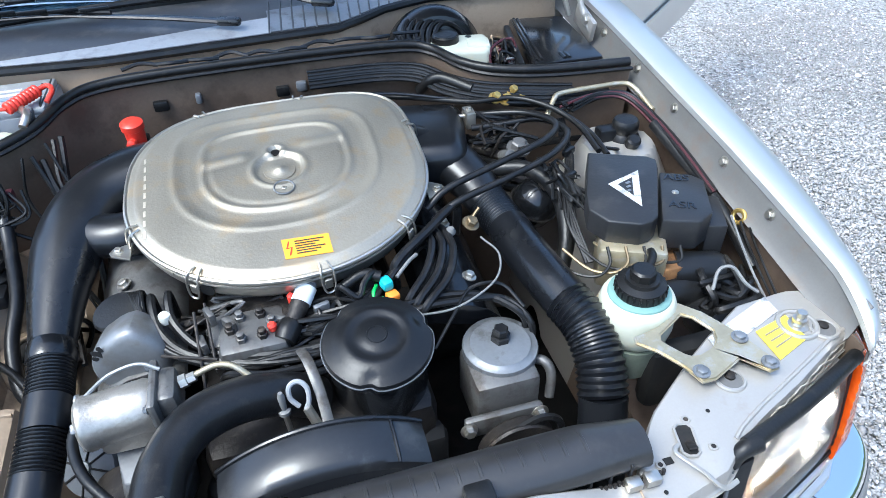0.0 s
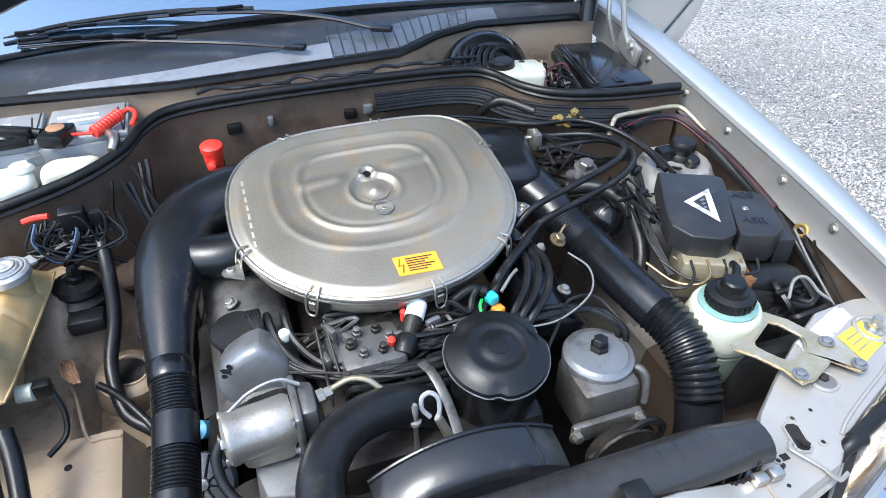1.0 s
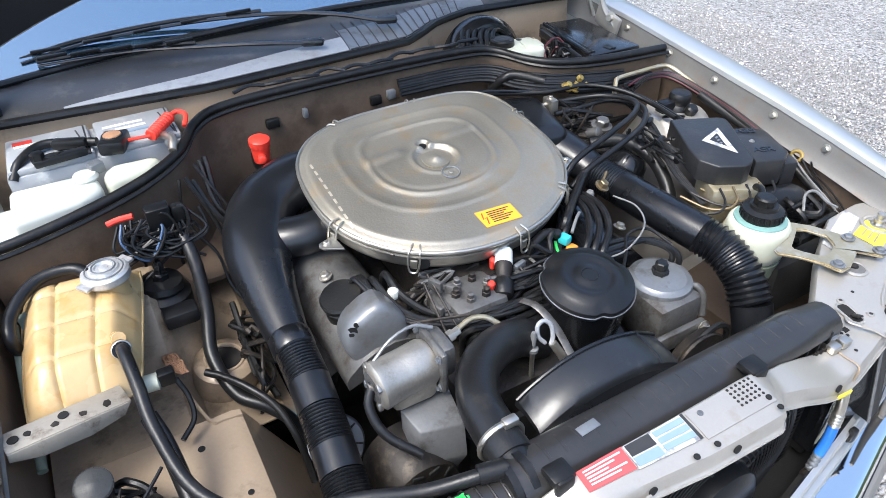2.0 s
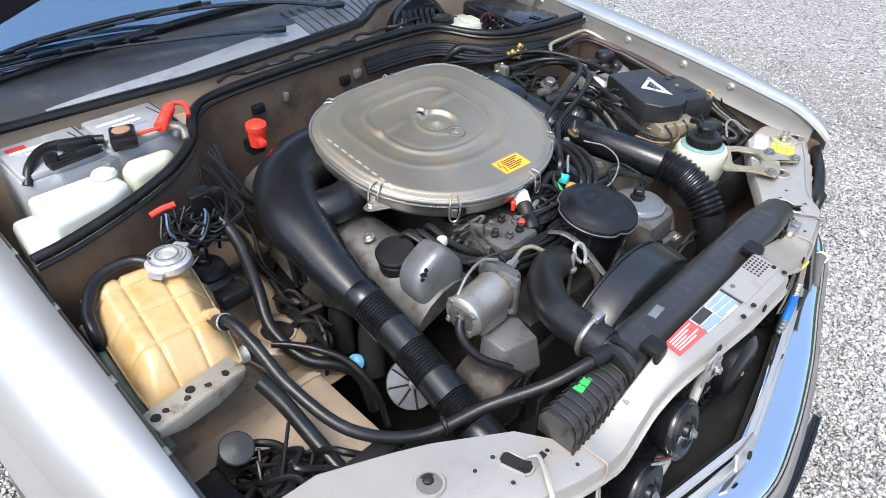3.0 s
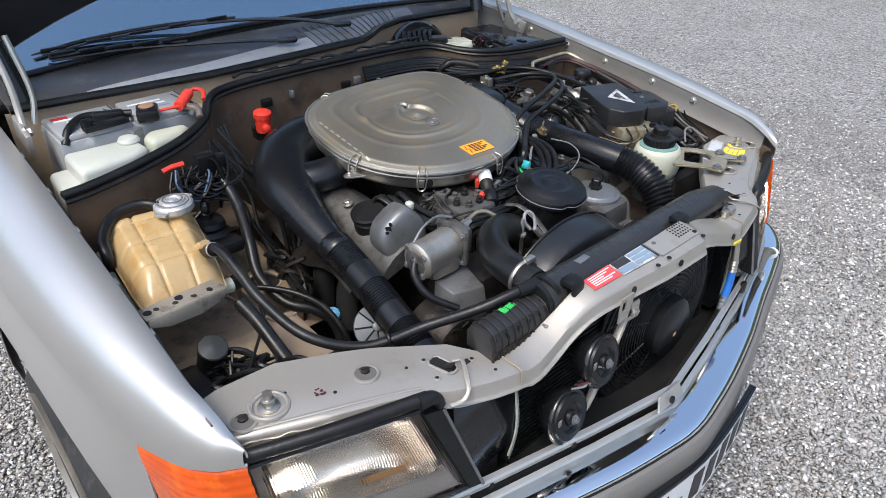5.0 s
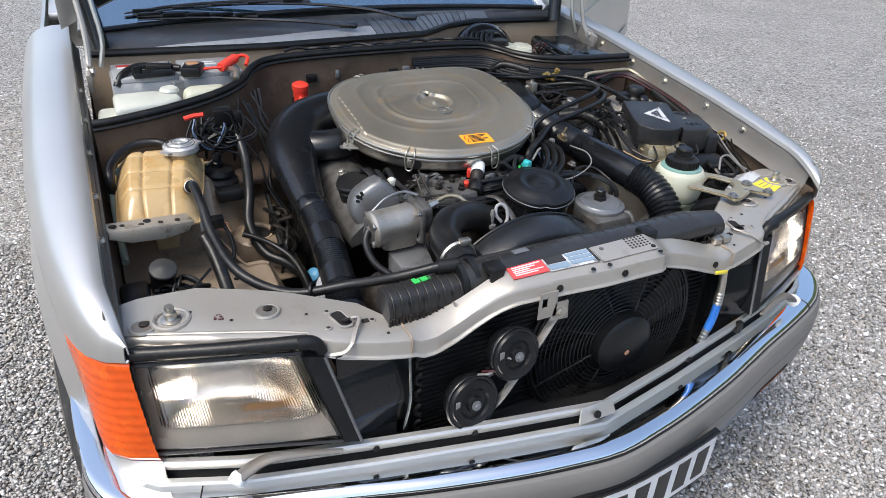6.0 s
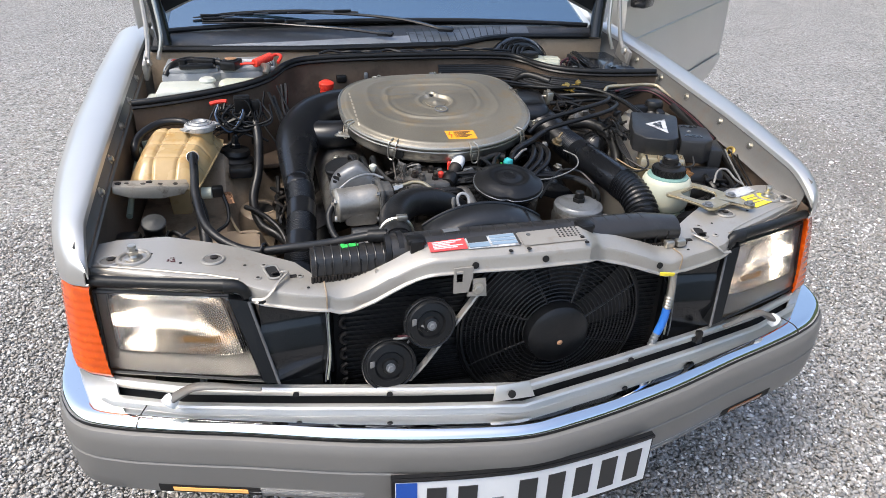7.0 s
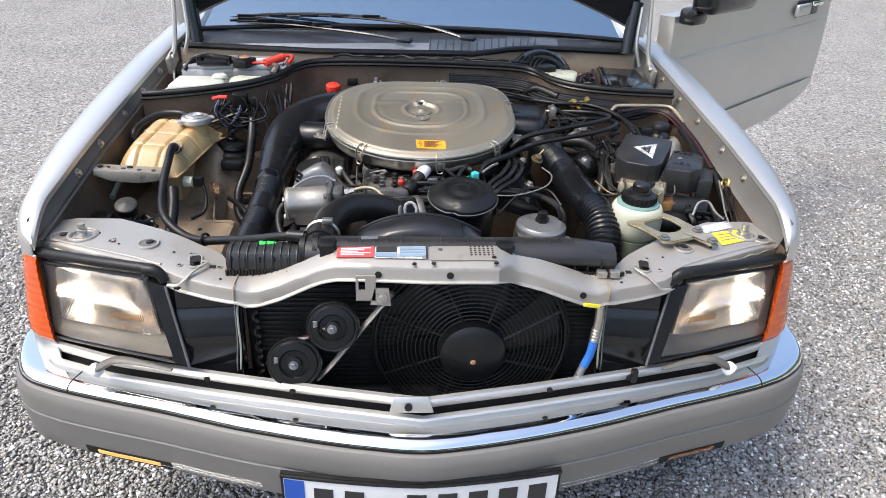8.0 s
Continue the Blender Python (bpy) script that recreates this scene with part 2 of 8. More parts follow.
def sheet(fn, nu, nv, thick=0.0):
    """A skin fn(u, v), u and v from 0 to 1, with a thickness."""
    bm = loft([[V(fn(i / nu, j / nv)) for j in range(nv + 1)] for i in range(nu + 1)], closed=False)
    if thick:
        bmesh.ops.solidify(bm, geom=bm.faces[:], thickness=thick)
    return bm


def spline(pts, res=6):
    """A smooth line through points."""
    p = [V(q) for q in pts]
    if len(p) == 2:
        return [p[0].lerp(p[1], k / res) for k in range(res + 1)]
    out, e = [], [p[0] * 2 - p[1]] + p + [p[-1] * 2 - p[-2]]
    for i in range(1, len(e) - 2):
        for k in range(res):
            t = k / res
            a, b, c, d = e[i - 1], e[i], e[i + 1], e[i + 2]
            out.append(0.5 * (2 * b + (c - a) * t + (2 * a - 5 * b + 4 * c - d) * t * t + (3 * b - a - 3 * c + d) * t ** 3))
    return out + [p[-1]]


def tube(pts, r, n=10, res=6, smooth=True, flat=1.0):
    """A round pipe along a line; r may be a number or a function of 0..1; flat squeezes it."""
    line = spline(pts, res) if smooth else [V(q) for q in pts]
    d = [(line[min(i + 1, len(line) - 1)] - line[max(i - 1, 0)]).normalized() for i in range(len(line))]
    side = d[0].orthogonal().normalized() if abs(d[0].z) > 0.9 else d[0].cross(V(0, 0, 1)).normalized()
    rings = []
    for i, p in enumerate(line):
        side = (side - d[i] * side.dot(d[i])).normalized()
        up = side.cross(d[i])
        rad = r(i / (len(line) - 1)) if callable(r) else r
        rings.append([p + rad * (math.cos(a) * side + flat * math.sin(a) * up) for a in (2 * math.pi * k / n for k in range(n))])
    return loft(rings)


def bellows(a, b, r, ribs, n=20, depth=0.13):
    """A corrugated straight hose."""
    m = ribs * 6
    line = [V(a).lerp(V(b), i / m) for i in range(m + 1)]
    return tube(line, lambda s: r * (1 + depth * (0.5 - 0.5 * math.cos(2 * math.pi * ribs * s)) ** 0.6), n, smooth=False)


def bent_bellows(pts, r, ribs, n=18, depth=0.07):
    line = spline(pts, max(6, ribs * 4 // (len(pts) - 1)))
    return tube(line, lambda s: r * (1 + depth * (0.5 - 0.5 * math.cos(2 * math.pi * ribs * s))), n, smooth=False)


def box(c, size, bevel=0.003, rot=None, seg=2):
    bm = bmesh.new()
    bmesh.ops.create_cube(bm, size=1)
    bmesh.ops.scale(bm, vec=size, verts=bm.verts)
    if bevel:
        bmesh.ops.bevel(bm, geom=bm.edges[:], offset=min(bevel, min(size) * 0.45), segments=seg, affect="EDGES", profile=0.5)
    bmesh.ops.transform(bm, matrix=Matrix.Translation(c) @ (rot.to_4x4() if rot else Matrix()), verts=bm.verts)
    return bm


def prism(poly, z0, z1, bevel=0.003, m=None, seg=2):
    """A flat outline raised from z0 to z1, then set by the matrix m."""
    n = len(poly)
    bm = loft([[V(x, y, z0) for x, y in poly], [V(x, y, z1) for x, y in poly]])
    if bevel:
        bmesh.ops.bevel(bm, geom=bm.edges[:], offset=bevel, segments=seg, affect="EDGES", profile=0.5)
    if m is not None:
        bmesh.ops.transform(bm, matrix=m, verts=bm.verts)
    return bm


def aim(p, axis):
    """A matrix at p whose z runs along axis."""
    return Matrix.Translation(p) @ V(axis).to_track_quat("Z", "Y").to_matrix().to_4x4()


def lathe(profile, p=(0, 0, 0), axis=(0, 0, 1), n=32):
    """A turned body: (radius, height) from bottom to top."""
    rings = [[V(max(r, 1e-4) * math.cos(2 * math.pi * k / n), max(r, 1e-4) * math.sin(2 * math.pi * k / n), h) for k in range(n)] for r, h in profile]
    bm = loft(rings)
    bmesh.ops.transform(bm, matrix=aim(p, axis), verts=bm.verts)
    return bm


def ring(p, axis, R, r, n=32, k=8, arc=(0, 360)):
    m = aim(p, axis)
    full = arc[1] - arc[0] >= 360
    pts = [m @ V(R * math.cos(radians(arc[0] + (arc[1] - arc[0]) * i / n)), R * math.sin(radians(arc[0] + (arc[1] - arc[0]) * i / n)), 0) for i in range(n + 1)]
    return tube(pts, r, k, smooth=False) if not full else tube(pts, r, k, smooth=False)


def join(*bms):
    out = bmesh.new()
    for b in bms:
        me = bpy.data.meshes.new("join")
        b.to_mesh(me)
        out.from_mesh(me)
        b.free()
        bpy.data.meshes.remove(me)
    return out


def hexbolt(p, axis=(0, 0, 1), r=0.008, h=0.007, washer=True):
    prof = [(r * 1.5, 0), (r * 1.5, h * 0.25)] if washer else []
    b = lathe([(r, 0), (r, h), (r * 0.8, h * 1.15)], p, axis, 6)
    return join(lathe(prof + [(r, h * 0.3)], p, axis, 18), b) if washer else b


def thing(name, base, label, category, group=""):
    ob = new(name)
    ob.location = base
    ob.empty_display_size = 0.02
    return tagged(ob, label, category, group)


def part(name, bm, material, parent, label="", angle=38):
    """Links a bmesh, built in world metres, as one mesh object under a thing or a part."""
    root, base = parent, V(0, 0, 0)
    while root is not None:
        base = base + root.location
        root = root.parent
    bmesh.ops.translate(bm, vec=-base, verts=bm.verts)
    me = bpy.data.meshes.new(name)
    bm.to_mesh(me)
    bm.free()
    me.materials.append(material)
    me.shade_smooth()
    me.set_sharp_from_angle(angle=radians(angle))
    ob = new(name, me)
    ob.parent = parent
    if label:
        tagged(ob, label)
    return ob


def single(name, bm, material, label, category, base=None, group="", kind="", angle=38):
    """A thing of one mesh."""
    c = V(base) if base else sum((v.co for v in bm.verts), V(0, 0, 0)) / len(bm.verts)
    bmesh.ops.translate(bm, vec=-c, verts=bm.verts)
    me = bpy.data.meshes.new(name)
    bm.to_mesh(me)
    bm.free()
    me.materials.append(material)
    me.shade_smooth()
    me.set_sharp_from_angle(angle=radians(angle))
    ob = new(name, me)
    ob.location = c
    return tagged(ob, label, category, group, kind)


def curve(xs, ys):
    """A function through points, straight between them."""
    return lambda x: float(np.interp(x, xs, ys))


# ---- the car ----
car = thing("car", (0, 0.7, 0), "silver-beige metallic coupe with its bonnet and a door open, on gravel", "car")

BOLT_Y = [0.10, 0.235, 0.394, 0.531, 0.703, 0.853, 1.01, 1.45]
rail_z = curve(BOLT_Y, [0.820, 0.844, 0.873, 0.895, 0.917, 0.937, 0.957, 0.998])
AXLE, HUB = 0.72, 0.315
LENS_TOP = [(0.762, 0.134), (0.795, 0.158), (0.817, 0.193), (0.830, 0.225), (0.842, 0.265), (0.852, 0.302)]
LENS_LOW = [(0.748, 0.098), (0.790, 0.118), (0.815, 0.140), (0.826, 0.165), (0.836, 0.230), (0.842, 0.296)]
flank_x = curve([0.134, 0.158, 0.193, 0.225, 0.265, 0.302, 0.37, 0.485, 0.70, 1.1, 1.42], [0.764, 0.796, 0.818, 0.831, 0.843, 0.853, 0.866, 0.882, 0.900, 0.908, 0.908])
crease_z = curve([0.134, 0.193, 0.302, 0.37, 0.485, 0.70, 1.1, 1.42], [0.796, 0.782, 0.768, 0.786, 0.800, 0.812, 0.832, 0.842])


def arch(y):
    """The lower edge of a wing: a round arch over the wheel."""
    q = 0.392 ** 2 - (y - AXLE) ** 2
    return max(0.50 if y < AXLE else 0.30, HUB + math.sqrt(q)) if q > 0 else (0.50 if y < AXLE else 0.30)


def wing_skin(s):
    ys = [0.134, 0.138, 0.146, 0.158, 0.175, 0.193, 0.21, 0.225, 0.245, 0.265, 0.285, 0.300]
    ys += [0.304, 0.32, 0.34, 0.352, 0.362, 0.372, 0.385, 0.40, 0.43, 0.47, 0.52, 0.58, 0.65, 0.72, 0.79, 0.86, 0.92, 0.97, 1.01, 1.04, 1.06, 1.075, 1.085, 1.095, 1.14, 1.22, 1.32, 1.42]
    rings = []
    for y in ys:
        zr, X, zc = rail_z(y) + 0.034 + 0.006 * s, flank_x(y), crease_z(y)
        near = max(0.0, (0.25 - y) / 0.116)
        zr -= 0.030 * near ** 2.2
        xi = 0.772 - 0.016 * near
        a = min(0.012, (X - xi) * 0.3)
        row = [(xi, zr - 0.015), (xi + 0.2 * a, zr - 0.005), (xi + a, zr)]
        for k in range(1, 13):
            th = math.pi / 2 * k / 12
            row.append((xi + a + (X - xi - a) * math.sin(th) ** 0.66, zc + (zr - zc) * max(0.0, math.cos(th)) ** 0.72))
        low = arch(y) if y > 0.302 else zc - 0.003
        for f in (0.03, 0.08, 0.2, 0.35, 0.5, 0.65, 0.8, 0.92, 0.98, 1.0):
            z = zc + (low - zc) * f
            x = X - 0.004 * min(1, f / 0.03) - 0.006 * min(1, f / 0.2) * min(1, max(0, y - 0.302) / 0.05)
            if y > 0.302:
                x += 0.006 * min(1, (y - 0.302) / 0.1) * f
                dist = abs(math.hypot(y - AXLE, z - HUB) - 0.392)
                if 0.33 < y < 1.14 and dist < 0.11:
                    lip = float(np.interp(y, [0.33, 0.45, 0.50, 0.62, 0.80], [0.870, 0.898, 0.906, 0.917, 0.922]))
                    x += max(0.0, lip - x) * min(1.0, 1.12 * (1 - dist / 0.11)) ** 0.9
            row.append((x, z))
        rings.append([V(s * x, y, z) for x, z in row])
    bm = loft(rings, closed=False)
    bmesh.ops.recalc_face_normals(bm, faces=bm.faces)
    bmesh.ops.solidify(bm, geom=bm.faces[:], thickness=0.0025)
    return bm


for s in (-1, 1):
    wing = part("wing", wing_skin(s), SILVER, car, angle=32)
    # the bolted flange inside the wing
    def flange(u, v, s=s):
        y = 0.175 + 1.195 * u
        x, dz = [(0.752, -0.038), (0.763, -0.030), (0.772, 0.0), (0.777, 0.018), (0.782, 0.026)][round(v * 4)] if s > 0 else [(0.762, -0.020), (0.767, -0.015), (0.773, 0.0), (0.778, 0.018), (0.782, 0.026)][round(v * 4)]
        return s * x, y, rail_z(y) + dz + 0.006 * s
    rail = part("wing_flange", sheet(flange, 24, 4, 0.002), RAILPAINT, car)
    for y in BOLT_Y[2:-1]:
        part("bolt", hexbolt((s * 0.7715, y, rail_z(y) + 0.006 * s), (-s, 0, 0.25), 0.0072, 0.007), STEEL, rail)
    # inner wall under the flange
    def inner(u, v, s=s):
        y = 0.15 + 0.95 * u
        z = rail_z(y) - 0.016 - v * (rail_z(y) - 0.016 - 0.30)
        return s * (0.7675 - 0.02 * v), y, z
    part("inner_wing", sheet(inner, 10, 6, 0.003), DIRTYSHADEBAY, car)
    # wheel
    wheel = part("wheel", lathe([(0.02, -0.02), (0.09, -0.018), (0.10, 0.0), (0.10, 0.02), (0.0, 0.024)], (s * 0.885, AXLE, HUB), (s, 0, 0), 24), GREYALU, car)
    part("tyre", lathe([(0.20, -0.10), (0.27, -0.105), (0.305, -0.085), (0.315, -0.05), (0.317, 0.0), (0.315, 0.05), (0.305, 0.085), (0.27, 0.105), (0.205, 0.10)], (s * 0.812, AXLE, HUB), (s, 0, 0), 48), TYRE, wheel)
    rim = lathe([(0.20, -0.08), (0.215, 0.08), (0.236, 0.104), (0.238, 0.112), (0.226, 0.113), (0.212, 0.092), (0.19, 0.080), (0.06, 0.086), (0.0, 0.088)], (s * 0.812, AXLE, HUB), (s, 0, 0), 48)
    part("rim", rim, BRIGHTALU, wheel)
    for k in range(15):
        a = 2 * math.pi * k / 15
        part("rim_slot", box((s * 0.893, AXLE + 0.145 * math.cos(a), HUB + 0.145 * math.sin(a)), (0.004, 0.035, 0.022), 0.004, Matrix.Rotation(a, 3, "X")), DARK, wheel)

# ---- front edge ----
front_y = curve([0, 0.16, 0.33, 0.51, 0.72, 0.80, 0.85, 0.89, 0.915, 0.925], [-0.108, -0.086, -0.045, 0.010, 0.070, 0.103, 0.140, 0.19, 0.26, 0.42])


def bumper_line(n=64):
    """The bumper's plan: points from one end to the other with their outward direction."""
    half = [(0.0, -0.108), (0.10, -0.096), (0.20, -0.077), (0.33, -0.045), (0.42, -0.018), (0.51, 0.010), (0.62, 0.041), (0.72, 0.072), (0.79, 0.098), (0.840, 0.140), (0.868, 0.195), (0.883, 0.265), (0.890, 0.34), (0.892, 0.40)]
    pts = [V(-x + (0.010 if x > 0.8 else 0), y, 0) for x, y in half[:0:-1]] + [V(x + (0.010 if x > 0.8 else 0), y, 0) for x, y in half]
    line = spline(pts, 4)
    out = []
    for i, p in enumerate(line):
        d = (line[min(i + 1, len(line) - 1)] - line[max(i - 1, 0)]).normalized()
        out.append((p, V(d.y, -d.x, 0)))
    return out


PLAN = bumper_line()


def along(profile, lo=0.0, hi=1.0):
    """A skin along the bumper's plan; profile: (outward, height)."""
    a, b = int(lo * (len(PLAN) - 1)), int(hi * (len(PLAN) - 1))
    taper = lambda p: 1.0 - 0.92 * max(0.0, min(1.0, (p.y - 0.07) / 0.17))
    return loft([[p + o * (k * taper(p) if k > 0 else k) + V(0, 0, z) for k, z in profile] for p, o in PLAN[a:b + 1]], closed=True)


bumper = part("bumper", along([(-0.03, 0.5385), (0.036, 0.5405), (0.045, 0.537), (0.0505, 0.529), (0.0535, 0.515), (0.054, 0.484), (0.0515, 0.481), (0.0515, 0.479), (0.054, 0.476), (0.052, 0.435), (0.047, 0.402), (0.032, 0.384), (-0.04, 0.376)]), CLADDING, car, "grey plastic bumper cover", 30)
part("chrome_strip", along([(-0.045, 0.550), (-0.045, 0.5600), (-0.030, 0.5606), (-0.014, 0.5602), (0.000, 0.5600), (0.012, 0.5597), (0.0200, 0.5590), (0.0265, 0.5570), (0.0318, 0.5536), (0.0352, 0.5497), (0.0366, 0.5460), (0.034, 0.5452), (-0.03, 0.5452)]), CHROME, bumper, "polished chrome top strip", 25)
JX = 0.70
part("rubber_bead", along([(-0.01, 0.541), (0.0385, 0.541), (0.0385, 0.5450), (-0.01, 0.5450)]), RUBBER, bumper)
for i in (min(range(len(PLAN)), key=lambda k: abs(PLAN[k][0].x - JOINT_X)) for JOINT_X in (-JX, JX + 0.01)):
    p, o = PLAN[i]
    part("chrome_joint", tube([p + o * k + V(0, 0, z) for k, z in ((-0.014, 0.5602), (0.0, 0.5600), (0.012, 0.5597), (0.020, 0.5590), (0.0265, 0.5570), (0.0318, 0.5536), (0.0352, 0.5497), (0.0366, 0.5460))], 0.0013, 6, 3), GRIME, bumper)
for s in (-1, 1):
    for k in range(2):
        part("trim_line", along([(0.045, 0.424 - 0.009 * k), (0.0520, 0.4235 - 0.009 * k), (0.0515, 0.4215 - 0.009 * k), (0.045, 0.421 - 0.009 * k)], 0.308 if s < 0 else 0.604, 0.396 if s < 0 else 0.692), CHROME, bumper)
    # fog lamp slot with a slim amber light
    a, b = (0.262, 0.312) if s < 0 else (0.700, 0.738)
    part("fog_lamp_slot", along([(0.0522, 0.424), (0.0492, 0.404), (0.030, 0.404), (0.030, 0.424)], a - 0.01, b + 0.01), DARK, bumper)
    part("fog_lamp", along([(0.0530, 0.4190), (0.0505, 0.4080), (0.030, 0.4080), (0.030, 0.4190)], a, b), SIDEBULB if s < 0 else LAMPDIM, bumper, "slim amber lamp, lit" if s < 0 else "slim dull amber lamp")

# silver panels between lamps and bumper, with a step and a dark gap
def apron(z0, z1, back, lo, hi, lip=0.012):
    rings = []
    for k in range(49):
        x = lo + (hi - lo) * k / 48
        y = float(np.interp(abs(x), [0, 0.2, 0.42, 0.62, 0.76, 0.86], [-0.082, -0.045, 0.002, 0.05, 0.105, 0.20])) + back
        rings.append([V(x, y + lip, z1 - 0.004), V(x, y + lip, z1), V(x, y + 0.003, z1 - 0.001), V(x, y, z1 - 0.005), V(x, y + 0.0065, z0), V(x, y + 0.009, z0 - 0.002), V(x, y + lip, z0)])
    return loft(rings)


panel = part("front_panel", apron(0.588, 0.611, 0.0, -0.80, 0.80), SILVER, car, "silver painted lower grille panel")
part("front_panel_step", apron(0.556, 0.573, -0.009, -0.79, 0.79, 0.012), SILVER, car)
# dark sheet that stands in for the shade in the gap between the panels
part('panel_gap_shade', apron(0.50, 0.586, 0.016, -0.79, 0.79, 0.01), DARK, car)
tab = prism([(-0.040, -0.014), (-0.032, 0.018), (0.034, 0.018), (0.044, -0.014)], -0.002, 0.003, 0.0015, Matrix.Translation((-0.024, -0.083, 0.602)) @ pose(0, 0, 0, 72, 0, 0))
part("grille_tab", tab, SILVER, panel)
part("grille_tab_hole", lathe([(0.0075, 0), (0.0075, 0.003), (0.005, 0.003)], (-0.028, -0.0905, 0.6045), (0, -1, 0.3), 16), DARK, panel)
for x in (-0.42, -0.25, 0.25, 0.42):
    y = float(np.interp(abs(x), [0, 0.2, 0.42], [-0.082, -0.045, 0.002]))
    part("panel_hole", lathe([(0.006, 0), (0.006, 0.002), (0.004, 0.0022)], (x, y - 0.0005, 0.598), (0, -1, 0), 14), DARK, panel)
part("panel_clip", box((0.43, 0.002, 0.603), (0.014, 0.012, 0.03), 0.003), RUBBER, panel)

# valance in near-black, with the shade of the grille opening in its colour
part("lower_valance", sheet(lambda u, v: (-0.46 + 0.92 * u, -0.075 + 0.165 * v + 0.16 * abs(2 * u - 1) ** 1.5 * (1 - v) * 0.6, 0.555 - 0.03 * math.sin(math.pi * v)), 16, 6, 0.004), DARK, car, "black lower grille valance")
# ---- lamps ----
for s in (-1, 1):
    lamp = part("headlight", box((s * 0.62, 0.275, 0.70), (0.24, 0.04, 0.13), 0.02), DARK, car, "rectangular headlight with fluted glass")
    A, B, C, D = V(s * 0.757, 0.148, 0.776), V(s * 0.520, 0.062, 0.790), V(s * 0.474, 0.004, 0.638), V(s * 0.752, 0.112, 0.622)

    def face(u, v, depth=0.0, m=0.0, A=A, B=B, C=C, D=D):
        u, v = m + (1 - 2 * m) * u, m + (1 - 2 * m) * v
        p = A.lerp(B, u).lerp(D.lerp(C, u), v)
        bulge = 0.012 * (1 - (2 * u - 1) ** 4) * (1 - (2 * v - 1) ** 4)
        return p + V(0, -bulge + depth, 0)

    def fluted(u, v, face=face):
        band = max(0.0, min(1.0, (0.80 - v) / 0.04)) * max(0.0, min(1.0, (v - 0.05) / 0.03))
        return face(u, v, -0.0016 * band * abs(math.sin(u * math.pi * 70)))

    part("lens", join(sheet(fluted, 420, 14), sheet(lambda u, v, face=face: face(u, v, 0.004), 12, 8)), LENS, lamp, "clear fluted glass", 80)

    def bowl(u, v, face=face):
        q, w = (2 * u - 1), (2 * v - 1)
        return face(0.10 + 0.84 * u, 0.07 + 0.66 * v, 0.020 + 0.055 * (1 - max(abs(q), abs(w)) ** 4) * (1 - 0.35 * (q * q + w * w) / 2), 0.02)

    part("reflector", sheet(bowl, 18, 14, 0.002), REFLECTOR, lamp)
    part("surround", loft([[V(face(a, b, d)) for a, b in ((0.01, 0.02), (0.99, 0.02), (0.99, 0.98), (0.01, 0.98))] for d in (0.012, 0.110)], caps=False), LAMPGREY, lamp)
    part("lower_shelf", sheet(lambda u, v, face=face: face(0.02 + 0.96 * u, 0.74 + 0.24 * v, 0.034 - 0.016 * v), 8, 4, 0.002), LAMPGREY, lamp)
    part("side_shelf", sheet(lambda u, v, face=face: face(0.01 + 0.09 * u, 0.03 + 0.90 * v, 0.026), 4, 8, 0.002), LAMPGREY, lamp)
    c = V(face(0.27, 0.42, 0.055))
    part("bulb", lathe([(0.002, -0.014), (0.009, -0.01), (0.010, 0.0), (0.008, 0.014), (0.001, 0.018)], c, (0, -1, 0), 12), BULB, lamp, "lit bulb")
    # coloured patch that stands in for an amber reflection in the lamp
    part("amber_reflection", sheet(lambda u, v, face=face: face(0.56 + 0.26 * u, 0.55 + 0.08 * v, 0.034, 0.02), 6, 3, 0.002), AMBERGLINT, lamp, "amber patch for the side light's reflection")
    # black trim on the inner side, rubber along the top
    T = [B + V(0, 0, -0.002), B + V(-s * 0.034, -0.004, -0.008), V(s * 0.447, 0.006, 0.632), C + V(0, 0.004, 0.002)]
    part("trim", loft([[p + V(0, -0.010, 0) for p in T], [p + V(0, 0.035, 0) for p in T]]), BLACK, lamp)
    part("trim_lip", tube([T[1] + V(0, -0.011, 0), T[2] + V(0, -0.011, 0)], 0.0028, 6), SHIELD, lamp)
    part("rubber_seal", tube([A + V(s * 0.004, 0.004, 0.020), A.lerp(B, 0.5) + V(0, -0.004, 0.022), B + V(-s * 0.012, -0.002, 0.020)], 0.0112, 12), RUBBER, lamp)
    part("seal_end", tube([B + V(s * 0.004, -0.002, 0.020), B + V(-s * 0.016, -0.005, 0.019), B + V(-s * 0.027, -0.007, 0.011), B + V(-s * 0.032, -0.009, -0.002)], lambda q: 0.0128 - 0.004 * q, 12), RUBBER, lamp, "rounded rubber end piece")
    part("bezel", tube([A, B, C, D, A], 0.004, 6, smooth=False), BLACK, lamp)
    # headlamp washer arm
    washer = part("washer_arm", tube([(s * 0.480, -0.008, 0.628), (s * 0.545, 0.012, 0.630), (s * 0.592, 0.024, 0.628), (s * 0.620, 0.030, 0.614), (s * 0.640, 0.032, 0.600)], lambda q: 0.005 + 0.009 * min(1, 1.3 * q), 12, flat=0.55), RAILPAINT, car, "flat grey headlamp wiper arm")
    part("washer_cap", lathe([(0.012, -0.006), (0.0145, 0.0), (0.0145, 0.010), (0.011, 0.013), (0.003, 0.014)], (s * 0.640, 0.032, 0.600), (s * 0.6, -0.35, -0.5), 16), WHITELABEL, washer, "pale end cap")
    # silver corner below the turn signal
    def corner(u, v, s=s):
        q = u * (len(LENS_LOW) - 1)
        i = min(int(q), len(LENS_LOW) - 2)
        (xa, ya), (xb, yb) = LENS_LOW[i], LENS_LOW[i + 1]
